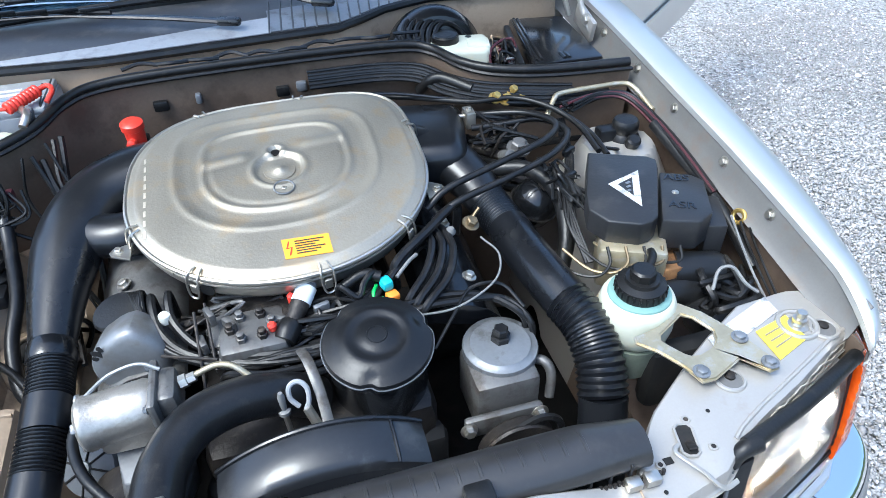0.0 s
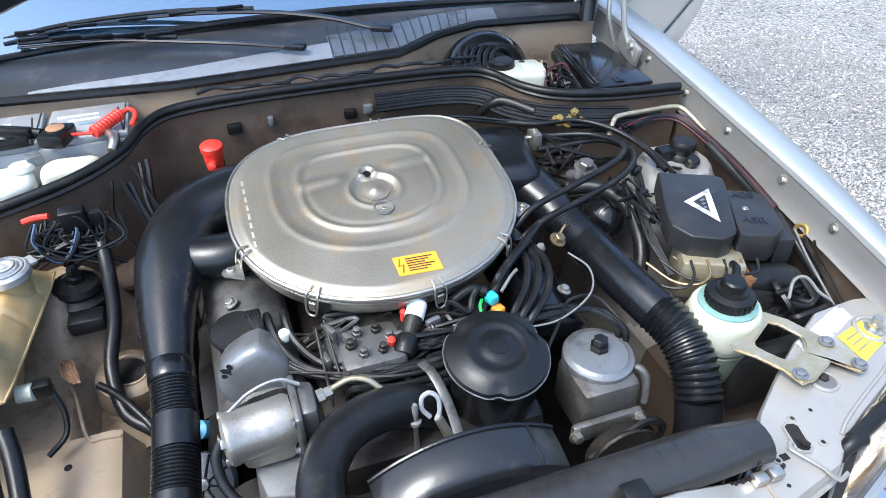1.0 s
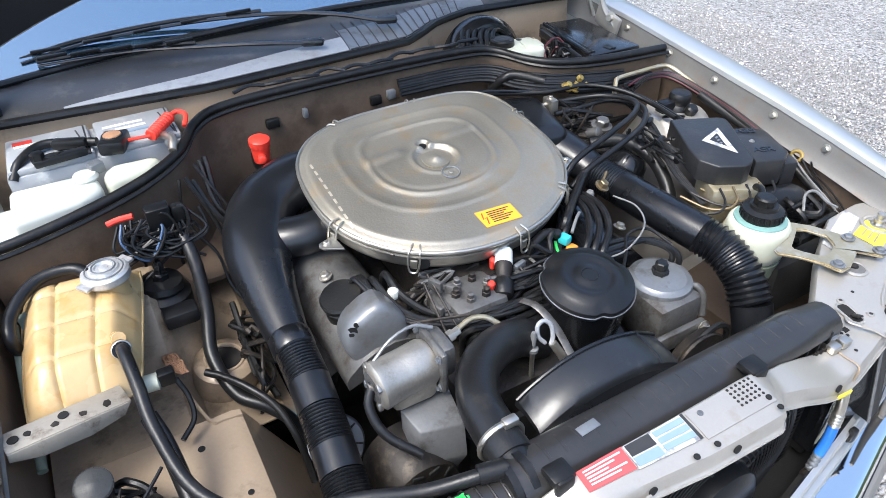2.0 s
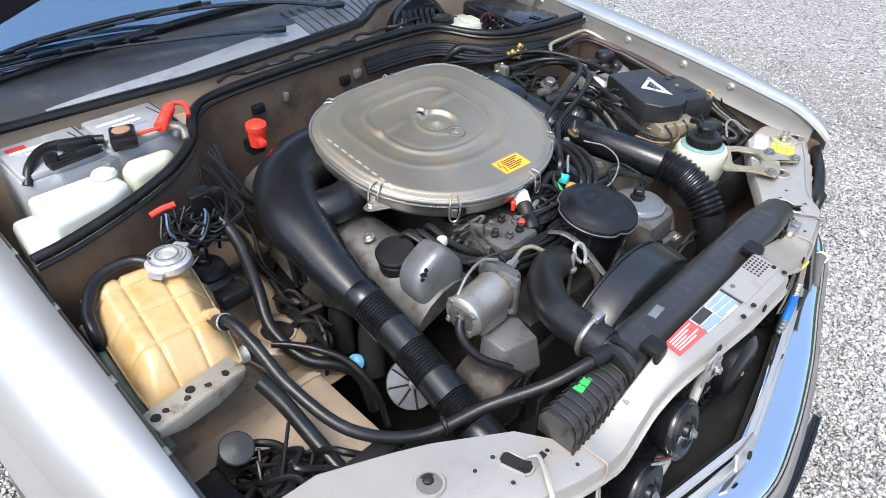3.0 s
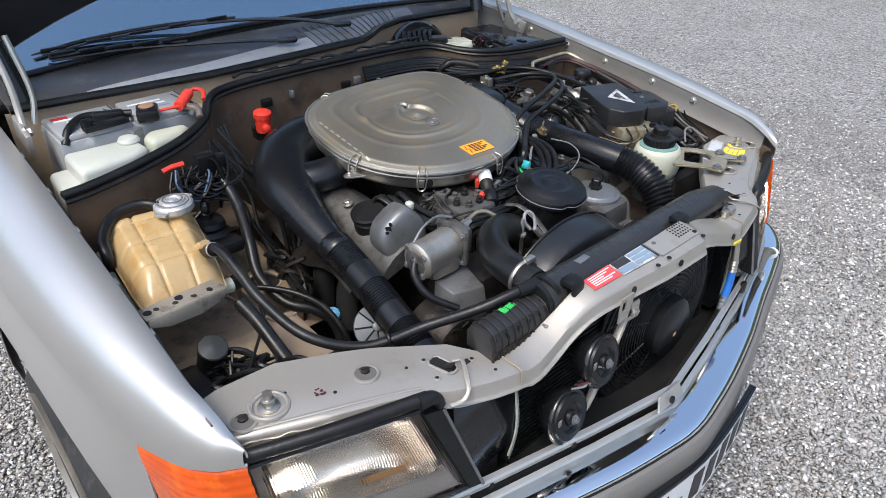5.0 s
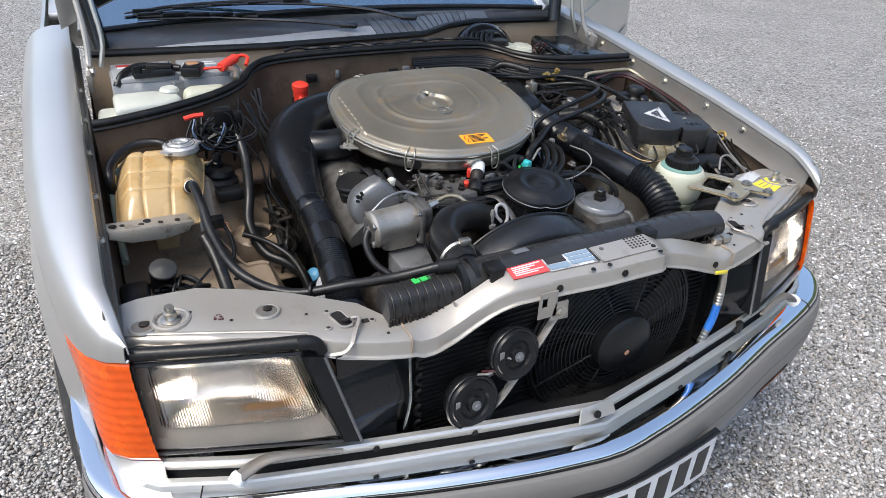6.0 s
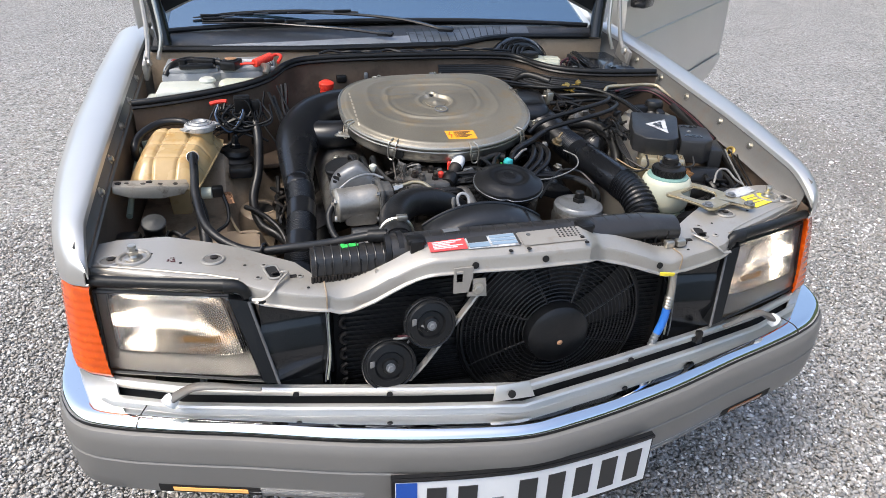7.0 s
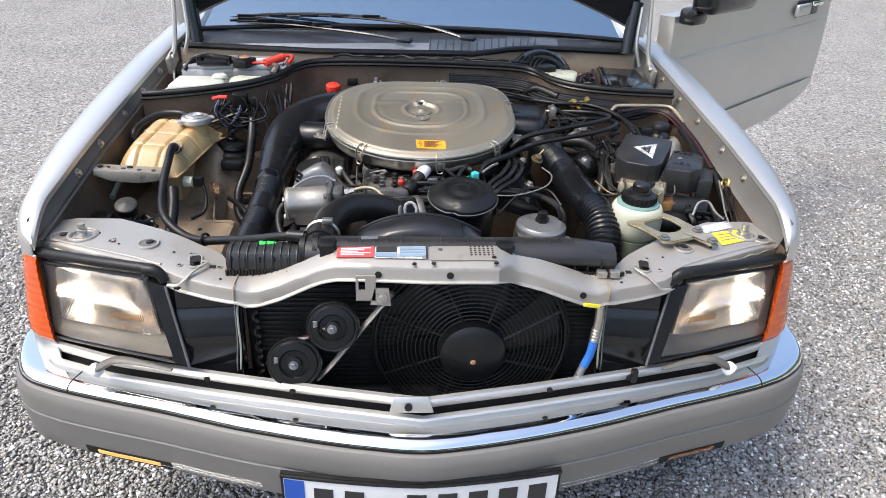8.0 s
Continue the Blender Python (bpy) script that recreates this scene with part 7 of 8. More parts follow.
abs_o = thing("brake_control_unit", (0.57, 0.50, 0.74), "brake control unit with black covers on a gold block", "control unit")
top = [(0.547, 0.620), (0.640, 0.574), (0.650, 0.560), (0.640, 0.536), (0.575, 0.420), (0.560, 0.411), (0.540, 0.409), (0.494, 0.433), (0.479, 0.472), (0.492, 0.510)]
part("cover", prism(top, 0.862, 0.908, 0.0035, Matrix.Translation((0.565, 0.5, 0.9)) @ pose(0, 0, 0, 3, -2, 0) @ Matrix.Translation((-0.565, -0.5, -0.9)), 3), SHEENBLACK, abs_o)
tri_m = Matrix.Translation((0.5625, 0.495, 0.9082)) @ pose(0, 0, 0, 3, -2, 0)
part("warning_sign", prism([(0.0395, 0.043), (-0.0255, 0.025), (-0.0015, -0.047)], 0.0, 0.0012, 0, tri_m), WORNLABEL, abs_o, "worn white warning triangle")
part("sign_field", prism([(0.020, 0.028), (-0.0115, 0.018), (-0.001, -0.018)], 0.0012, 0.0018, 0, tri_m), SHEENBLACK, abs_o)
for k in range(3):
    part("sign_print", box(tri_m @ V(0.006 - 0.004 * k, 0.016 - 0.010 * k, 0.0022), (0.010 - 0.002 * k, 0.005, 0.001), 0.0003, Matrix.Rotation(0.3, 3, "Z")), GREYALU, abs_o)
side = [(0.652, 0.548), (0.700, 0.524), (0.712, 0.500), (0.672, 0.412), (0.640, 0.396), (0.582, 0.418)]
part("side_cover", prism(side, 0.835, 0.895, 0.005, seg=2), SHEENBLACK, abs_o)
part("side_cover", prism([(0.705, 0.50), (0.735, 0.48), (0.70, 0.40), (0.668, 0.41)], 0.80, 0.868, 0.005), SHEENBLACK, abs_o)


def lettering(text, size, m, material, parent, name="lettering"):
    """Raised words in the built-in type."""
    cu = bpy.data.curves.new(name, "FONT")
    cu.body, cu.size, cu.extrude = text, size, 0.0008
    tmp = bpy.data.objects.new(name, cu)
    scene.collection.objects.link(tmp)
    bpy.context.view_layer.update()
    me = bpy.data.meshes.new_from_object(tmp.evaluated_get(bpy.context.evaluated_depsgraph_get()))
    bpy.data.objects.remove(tmp)
    bm = bmesh.new()
    bm.from_mesh(me)
    bmesh.ops.transform(bm, matrix=m, verts=bm.verts)
    return part(name, bm, material, parent)


lettering("ABS", 0.026, Matrix.Translation((0.645, 0.522, 0.8958)) @ pose(0, 0, 0, 0, 0, -26), GLOSSBLACK, abs_o)
lettering("ASR", 0.026, Matrix.Translation((0.610, 0.446, 0.8958)) @ pose(0, 0, 0, 0, 0, -26), GLOSSBLACK, abs_o)
part("screw", hexbolt((0.643, 0.480, 0.8955), (0, 0, 1), 0.004, 0.003), STEEL, abs_o)
part("block", box((0.545, 0.435, 0.818), (0.11, 0.085, 0.080), 0.008, Matrix.Rotation(radians(-25), 3, "Z")), GOLD, abs_o, "yellow-zinc valve block")
part("block", box((0.60, 0.40, 0.80), (0.05, 0.05, 0.045), 0.006), RUST, abs_o, "rust-brown fitting")
part("motor", lathe([(0.030, 0), (0.031, 0.07), (0.026, 0.08)], (0.61, 0.40, 0.80), (1, -0.35, 0), 24), BLACK, abs_o)
for k in range(5):
    x = 0.49 + 0.028 * k
    part("brake_line", tube([(x, 0.418 - 0.008 * k, 0.862), (x - 0.005, 0.395 - 0.006 * k, 0.845), (x - 0.03, 0.385, 0.835), (x - 0.06, 0.41, 0.83), (x - 0.085, 0.46, 0.84)], 0.0026, 7), BRAKELINE if k % 2 else RUBBER, abs_o)
single("vacuum_canister", lathe([(0.022, -0.06), (0.028, -0.055), (0.030, 0.0), (0.030, 0.05), (0.026, 0.058)], (0.615, 0.375, 0.772), (1, 0, 0.0), 24), RUBBER, "black cylindrical canister behind the reservoir", "canister")
acc = thing("pressure_accumulator", (0.460, 0.645, 0.74), "black round pressure accumulator between the hoses", "accumulator")
part("ball", lathe([(0.012, -0.047), (0.030, -0.040), (0.042, -0.024), (0.046, -0.004), (0.045, 0.004), (0.040, 0.026), (0.026, 0.042), (0.008, 0.048)], (0.460, 0.645, 0.805), (0.25, -0.35, 1), 32), GLOSSBLACK, acc)
part("seam", ring((0.460, 0.645, 0.805), (0.25, -0.35, 1), 0.0462, 0.0018, 36, 6), GRIME, acc)
part("cap", hexbolt((0.472, 0.629, 0.851), (0.25, -0.35, 1), 0.009, 0.008), GRIME, acc)
mount = thing("strut_mount", (0.672, 0.71, 0.86), "black strut mount cap on the pale dome", "strut mount", "strut mounts")
part("rubber", lathe([(0.034, 0.866), (0.030, 0.880), (0.024, 0.888), (0.026, 0.892), (0.026, 0.908), (0.022, 0.914), (0.010, 0.916)], (0.672, 0.71, 0), (0, 0, 1), 24), RUBBER, mount)
part("side_block", box((0.640, 0.715, 0.885), (0.05, 0.03, 0.03), 0.006), BLACK, mount)
part("front_button", lathe([(0.014, 0), (0.014, 0.016), (0.010, 0.02)], (0.668, 0.672, 0.878), (0, -0.5, 1), 16), RUBBER, mount)
single("dome_wire", ring((0.61, 0.665, 0.885), (0.3, 0.5, 1), 0.022, 0.0035, 24, 6, (-20, 230)), RUBBER, "small black wire loop on the dome", "cable")
# pipes and hoses
for name, m, r, pts, lab_, cat in [
    ("brake_pipe", GOLD, 0.0055, [(0.540, 0.79, 0.900), (0.564, 0.814, 0.922), (0.585, 0.826, 0.928), (0.66, 0.826, 0.930), (0.720, 0.824, 0.930), (0.740, 0.805, 0.925), (0.748, 0.74, 0.905)], "golden plated pipe bent along the bulkhead", "pipe"),
    ("bonnet_cable", RUBBER, 0.0055, [(0.20, 0.955, 0.925), (0.30, 0.915, 0.922), (0.405, 0.862, 0.922), (0.488, 0.845, 0.925), (0.545, 0.79, 0.922), (0.575, 0.72, 0.912), (0.575, 0.63, 0.905)], "black cable running to the control unit", "cable"),
    ("bonnet_cable", RUBBER, 0.0055, [(0.44, 0.88, 0.920), (0.52, 0.83, 0.922), (0.567, 0.75, 0.916), (0.590, 0.69, 0.905), (0.588, 0.62, 0.90)], "black cable running to the control unit", "cable"),
    ("fuel_hose", HOSE, 0.0062, [(0.235, 0.585, 0.880), (0.28, 0.600, 0.905), (0.391, 0.628, 0.922), (0.482, 0.662, 0.930), (0.524, 0.715, 0.928), (0.500, 0.785, 0.918), (0.44, 0.825, 0.908), (0.385, 0.842, 0.902)], "thick black fuel hose in a wide loop", "hose"),
    ("fuel_hose", HOSE, 0.0062, [(0.24, 0.565, 0.868), (0.29, 0.575, 0.892), (0.395, 0.600, 0.906), (0.490, 0.640, 0.912), (0.545, 0.705, 0.912), (0.522, 0.785, 0.902), (0.45, 0.805, 0.892), (0.39, 0.815, 0.888)], "thick black fuel hose in a wide loop", "hose"),
    ("fuel_pipe", STEEL, 0.0045, [(0.40, 0.842, 0.902), (0.345, 0.85, 0.902), (0.30, 0.86, 0.900)], "short bright fuel pipe", "pipe"),
    ("throttle_cable", GLOSSBLACK, 0.0035, [(0.17, 0.925, 0.945), (0.27, 0.915, 0.935), (0.36, 0.885, 0.925), (0.415, 0.875, 0.918)], "thin black throttle cable", "cable"),
    ("coolant_hose", RUBBER, 0.015, [(0.40, 0.70, 0.86), (0.455, 0.665, 0.868), (0.485, 0.60, 0.85), (0.475, 0.53, 0.81), (0.45, 0.49, 0.76)], "thick black coolant hose arching down", "hose"),
]:
    single(name, tube(pts, r, 10), m, lab_, cat)
for k in range(6):
    j = [random.uniform(-0.008, 0.008) for _ in range(4)]
    single("dome_lead", tube([(0.568 + j[0], 0.785, 0.893), (0.545 + j[1], 0.715, 0.896 + j[0] * 0.4), (0.525 + j[2], 0.65, 0.890 + j[3] * 0.4), (0.488 + j[3], 0.565, 0.875), (0.468 + j[0], 0.50, 0.855), (0.47 + j[1], 0.43, 0.825)], 0.0032, 7), RUBBER, "thin black lead running past the damper dome", "cable", group="dome leads")
for x, y, z in ((0.548, 0.72, 0.900), (0.529, 0.66, 0.896), (0.503, 0.595, 0.886)):
    single("lead_clip", box((x, y, z), (0.030, 0.012, 0.014), 0.004, Matrix.Rotation(0.5, 3, "Z")), RUBBER, "black clip bundling thin leads", "clip", group="lead clips")
for k in range(6):
    d = 0.009 * k + random.uniform(-0.002, 0.002)
    single("bulkhead_cable", tube([(0.10, 1.036 - 0.3 * d, 0.958 - 0.7 * d), (0.24, 1.033 - 0.3 * d, 0.956 - 0.7 * d), (0.335 - 0.3 * d, 1.010 - 0.5 * d, 0.952 - 0.6 * d), (0.385 - 0.5 * d, 0.950 - 0.5 * d, 0.946 - 0.6 * d), (0.445 - 0.4 * d, 0.900 - 0.6 * d, 0.942 - 0.6 * d), (0.53, 0.872 - 0.8 * d, 0.938 - 0.6 * d), (0.62, 0.852 - 0.8 * d, 0.932 - 0.6 * d)], 0.0036 + 0.0008 * (k % 3), 8), HOSE, "shiny black cable along the bulkhead seal", "cable", group="bulkhead cables")
for k in range(12):
    p = V(-0.725 + 0.014 * k * 0.9 + random.uniform(-0.01, 0.01), random.uniform(0.30, 0.44), random.uniform(0.715, 0.765))
    single("corner_cable", tube([p + V(-0.02, 0.05, -0.04), p, p + V(random.uniform(-0.03, 0.03), -0.03, 0.014), p + V(random.uniform(0.0, 0.05), -0.06, -0.01), p + V(0.03, -0.10, -0.05)], random.uniform(0.004, 0.008), 8), RUBBER, "black cable in the front corner of the bay", "cable", group="corner cables")
single("horn_relay", box((-0.655, 0.345, 0.715), (0.07, 0.06, 0.07), 0.010, Matrix.Rotation(0.4, 3, "Z")), BLACK, "black relay box in the front corner", "relay")
cl = thing("hose_clamp_block", (0.39, 0.842, 0.89), "grey metal clamp holding two fuel hoses", "clamp")
part("block", box((0.392, 0.838, 0.900), (0.020, 0.036, 0.036), 0.003), STEEL, cl)
part("screw", hexbolt((0.392, 0.838, 0.918), (0, 0, 1), 0.005, 0.005), STEEL, cl)
for x, y, z in ((0.455, 0.862, 0.92), (0.475, 0.858, 0.915), (0.495, 0.87, 0.925), (0.51, 0.862, 0.91)):
    single("brass_union", hexbolt((x, y, z), (0.3, -0.6, 1), 0.009, 0.014), BRASS, "yellow brass union at the bulkhead", "fitting", group="brass unions")
for k in range(12):
    dx, dz = 0.0085 * (k % 3) + random.uniform(-0.003, 0.003), 0.006 * (k // 3) + random.uniform(-0.003, 0.003)
    single("loom_wire", tube([(0.575 + dx, 0.80 - dx, 0.905 + dz), (0.64 + dx, 0.800, 0.918 + dz * 0.6), (0.705 + dx * 0.7, 0.785, 0.915 + dz * 0.5), (0.728 + dx * 0.6, 0.70, 0.895 + dz * 0.6), (0.733 + dx * 0.5, 0.60, 0.870 + dz), (0.735 + dx * 0.5, 0.50, 0.845 + dz)], 0.0030, 7), WIRERED if k in (3, 10) else RUBBER, "dark red wire in the wing loom" if k in (3, 10) else "black wire in the wing loom", "cable", group="wing loom")
single("loom_sleeve", tube([(0.728, 0.70, 0.898), (0.738, 0.60, 0.872), (0.742, 0.48, 0.845), (0.738, 0.36, 0.80)], 0.011, 12), RUBBER, "thick taped black loom along the wing", "cable")
for k in range(3):
    single("lamp_wire", tube([(0.735 + 0.004 * k, 0.44 - 0.02 * k, 0.855), (0.728 + 0.012 * k, 0.39, 0.83), (0.715 + 0.012 * k, 0.335, 0.815), (0.72 + 0.01 * k, 0.29, 0.785)], 0.0022, 6), (WIREGREY, RUBBER, RUBBER)[k], "thin wire to the headlamp", "cable", group="lamp wires")
single("lamp_wire", tube([(0.63, 0.32, 0.815), (0.645, 0.335, 0.84), (0.665, 0.33, 0.845), (0.675, 0.305, 0.83), (0.69, 0.29, 0.82)], 0.003, 6), WIREGREY, "thin pale wire behind the crossmember", "cable", group="lamp wires")
single("grommet", ring((0.752, 0.440, 0.848), (-1, -0.2, 0.5), 0.011, 0.004, 20, 8), BRASS, "brass-coloured cable grommet on the wing", "grommet")
single("washer_hose_block", box((0.66, 0.33, 0.735), (0.08, 0.07, 0.06), 0.012), BLACK, "dark block behind the headlamp", "block")

# behind the bulkhead on the right
mc = thing("brake_fluid_reservoir", (0.43, 1.06, 0.90), "off-white brake fluid reservoir with black cap", "reservoir")
part("tank", box((0.438, 1.055, 0.932), (0.135, 0.095, 0.075), 0.012, Matrix.Rotation(radians(-12), 3, "Z"), 3), CREAM, mc)
part("tank_step", box((0.478, 1.036, 0.966), (0.05, 0.05, 0.014), 0.005, Matrix.Rotation(radians(-12), 3, "Z"), 2), CREAM, mc)
part("cap", lathe([(0.030, 0.962), (0.031, 0.970), (0.030, 0.982), (0.026, 0.985), (0.022, 0.984), (0.018, 0.9855), (0.010, 0.984), (0.001, 0.985)], (0.412, 1.070, 0), (0, 0, 1), 24), RUBBER, mc)
part("sensor", lathe([(0.010, 0.95), (0.010, 0.968), (0.007, 0.970)], (0.468, 1.078, 0), (0, 0, 1), 12), RUBBER, mc)
single("brake_servo", lathe([(0.02, -0.06), (0.10, -0.05), (0.115, -0.03), (0.115, 0.0), (0.10, 0.02), (0.05, 0.03), (0.02, 0.035)], (0.41, 1.15, 0.90), (0, -1, 0.1), 40), GLOSSBLACK, "black round brake servo", "servo")
for k in range(6):
    single("conduit", ring((0.375 + 0.012 * k, 1.14 - 0.010 * k, 0.945), (0.5, -0.6, 0.5), 0.055, 0.006, 28, 6, (10, 210)), RUBBER, "black ribbed conduit round the servo", "cable", group="conduits")
fuse = thing("fuse_box", (0.65, 1.03, 0.90), "black fuse box with a ridged lid", "fuse box")
part("lid", prism([(0.560, 0.905), (0.712, 0.898), (0.728, 1.15), (0.600, 1.17)], 0.925, 0.962, 0.005), GLOSSBLACK, fuse)
part("box", prism([(0.565, 0.91), (0.707, 0.903), (0.722, 1.145), (0.605, 1.165)], 0.81, 0.925, 0.003), BLACK, fuse)
for a, b in (((0.568, 0.918), (0.608, 1.16)), ((0.58, 0.918), (0.615, 1.155)), ((0.63, 0.912), (0.63, 0.94)), ((0.64, 0.911), (0.64, 0.94))):
    part("lid_rib", tube([(*a, 0.963), (*b, 0.963)], 0.004, 6), GLOSSBLACK, fuse)
part("wire_channel", box((0.555, 1.02, 0.955), (0.014, 0.22, 0.02), 0.004, Matrix.Rotation(radians(-12), 3, "Z")), BLACK, fuse)
for k in range(12):
    a = V(0.505 + 0.006 * (k % 4), 0.96 + 0.012 * k, 0.93)
    single("fuse_wire", tube([a + V(0, -0.03, -0.02), a + V(0.006, 0.0, 0.015 + 0.004 * (k % 3)), a + V(0.02, 0.03, 0.012), a + V(0.045, 0.05, 0.0)], 0.003, 6), (RUBBER, WIRERED, RUBBER, WIREGREY, RUBBER, WIRETAN)[k % 6], "wire beside the fuse box", "cable", group="fuse box wires")
single("heater_pipe", tube([(0.33, 0.99, 0.90), (0.345, 0.965, 0.93), (0.37, 0.95, 0.94), (0.42, 0.90, 0.93)], 0.012, 10), RUBBER, "black heater pipe at the bulkhead", "pipe")
for k in range(4):
    single("bulkhead_hose", tube([(0.30 + 0.03 * k, 1.03, 0.93 - 0.02 * k), (0.37 + 0.03 * k, 0.955, 0.925 - 0.015 * k), (0.45 + 0.03 * k, 0.885, 0.92 - 0.015 * k), (0.58 + 0.02 * k, 0.850, 0.915 - 0.01 * k), (0.70, 0.838, 0.91)], 0.007, 8), RUBBER, "black hose along the bulkhead", "hose", group="bulkhead hoses")
for k in range(6):
    single("side_pipe", tube([(0.30 + 0.02 * k, 0.88, 0.83), (0.40, 0.83 - 0.02 * k, 0.85 - 0.01 * k), (0.46, 0.76 - 0.02 * k, 0.85 - 0.01 * k), (0.50, 0.68, 0.80)], 0.008 + 0.002 * (k % 2), 8), (RUBBER, GRIME)[k % 2], "grimy pipe beside the engine", "pipe", group="side pipes")
single("servo_valve", join(hexbolt((0.46, 0.735, 0.872), (0, -0.2, 1), 0.016, 0.018), lathe([(0.012, 0), (0.012, 0.03), (0.008, 0.032)], (0.43, 0.74, 0.86), (0.2, -1, 0.5), 12)), ALU, "grey metal valve between the hoses", "valve")

# ---- loose wiring, bundle by bundle ----
def loom(c, ext, count, r, mats, label, seed):
    """A tangle of loose wires that leaves and comes back to one place."""
    rnd = random.Random(seed)
    ob = thing("wiring_loom", c, label, "wiring", "loose wiring")
    c = V(c)
    spot = lambda f: c + V(*(f * rnd.uniform(-e, e) for e in ext))
    for k in range(count):
        pts = [spot(1.0), spot(0.7), spot(0.9) + V(0, 0, 0.4 * ext[2]), spot(0.8), spot(1.1) - V(0, 0, 0.8 * ext[2])]
        part("wire", tube(pts, r * rnd.uniform(0.7, 1.5), 6, 6), mats[k % len(mats)], ob)
    return ob


loom((-0.500, 0.783, 0.885), (0.075, 0.020, 0.045), 16, 0.0024, (RUBBER,), "tangle of black wires under the relay", 1)
loom((0.525, 0.995, 0.945), (0.035, 0.060, 0.028), 20, 0.0026, (RUBBER, RUBBER, WIRERED, RUBBER, WIREGREY, RUBBER), "tangle of mixed wires beside the fuse box", 3)
loom((0.360, 1.120, 0.960), (0.060, 0.040, 0.030), 8, 0.0055, (RUBBER, HOSE), "black cables over the brake servo", 4)
loom((0.672, 0.340, 0.775), (0.060, 0.060, 0.035), 12, 0.0048, (RUBBER,), "black cables behind the headlamp", 5)
loom((0.488, 0.600, 0.872), (0.025, 0.090, 0.025), 12, 0.0034, (RUBBER, HOSE, RUBBER), "dark leads beside the brake control unit", 6)
loom((-0.405, 0.640, 0.700), (0.035, 0.110, 0.050), 8, 0.0045, (RUBBER, GRIME), "grimy cables beside the exhaust", 7)
loom((-0.655, 0.370, 0.735), (0.060, 0.055, 0.035), 8, 0.0036, (RUBBER, HOSE), "black cables round the washer pump", 8)
loom((0.055, 0.420, 0.838), (0.090, 0.035, 0.018), 10, 0.0034, (RUBBER, HOSE, RUBBER), "black leads behind the oil filter", 9)
loom((0.440, 0.800, 0.880), (0.060, 0.050, 0.030), 10, 0.0030, (RUBBER, GRIME, HOSE), "dark pipes under the fuel hoses", 10)
loom((-0.10, 0.490, 0.825), (0.090, 0.030, 0.022), 10, 0.0036, (GRIME, RUBBER, ALU), "small rods and hoses under the air cleaner", 11)

# ---- behind the grille opening ----
cond = thing("condenser", (0, 0.03, 0.44), "black finned condenser with looped tubes", "condenser")
part("core", box((0.01, 0.061, 0.61), (0.70, 0.008, 0.34), 0.003), DARK, cond)
for k in range(30):
    part("fin", box((0.01, 0.0545, 0.46 + 0.0108 * k), (0.66, 0.003, 0.0045), 0.001), BLACK, cond)
for k in range(8):
    z = 0.50 + 0.036 * k
    part("tube_bend", ring((-0.318, 0.046, z), (0, -1, 0), 0.011, 0.0045, 14, 7, (90, 270)), GRIME, cond)
for s in (-1, 1):
    side_p = thing("grille_side_panel", (s * 0.41, 0.04, 0.6), "glossy black panel beside the condenser", "panel", "side panels")
    def panel_face(u, v, s=s):
        y = float(np.interp(v, [0, 0.28, 0.34, 0.62, 0.70, 1.0], [0.046, 0.044, 0.038, 0.020, 0.019, 0.026]))
        return s * (0.470 - (0.118 + 0.006 * v) * u), y + 0.012 * u, 0.782 - 0.168 * v
    part("face", sheet(panel_face, 8, 24, 0.003), GLOSSBLACK, side_p)
    part("lower_pocket", box((s * 0.41, 0.062, 0.58), (0.09, 0.05, 0.06), 0.006), DARK, side_p)
    part("return", sheet(lambda u, v, s=s: (s * 0.352 + s * 0.004 * v, 0.022 + 0.04 * u, 0.782 - 0.20 * v), 4, 6, 0.002), GLOSSBLACK, side_p)
    edge = thing("panel_edge", (s * 0.354, 0.02, 0.66), "wavy pale edge strip of the side panel", "strip", "panel edges")
    for k in range(2):
        part("bead", tube([V(s * (0.347 + 0.004 * k + 0.010 * q + 0.002 * math.sin(7 * q + k)), 0.030 - 0.006 * k - 0.014 * math.sin(2.6 * q), 0.786 - 0.180 * q) for q in (i / 12 for i in range(13))], 0.0021 - 0.0006 * k, 6), CREAM if k == 0 else GREYALU, edge)
fan = thing("cooling_fan", (0.10, 0.0, 0.47), "black electric cooling fan behind a wire guard", "fan")
FC = V(0.098, 0.034, 0.658)
for k in range(15):
    part("guard_ring", ring(FC + V(0, -0.012 + 0.016 * (k / 14) ** 2, 0), (0, -1, 0), 0.068 + 0.0088 * k, 0.0013 if k < 14 else 0.003, 56, 5), GUARD, fan)
for k in range(8):
    a = 2 * math.pi * (k + 0.4) / 8
    part("guard_spoke", tube([FC + V(0.062 * math.cos(a), -0.014, 0.062 * math.sin(a)), FC + V(0.192 * math.cos(a + 0.1), 0.004, 0.192 * math.sin(a + 0.1))], 0.0022, 5), GUARD, fan)
part("motor", lathe([(0.064, -0.01), (0.066, 0.012), (0.064, 0.034), (0.054, 0.042), (0.020, 0.044), (0.001, 0.044)], FC + V(0, 0.0, 0), (0, -1, 0), 40), BLACK, fan)
part("motor_mark", lathe([(0.006, 0.0442), (0.004, 0.0452)], FC + V(0, 0.0, -0.012), (0, -1, 0), 12), WOOL, fan)
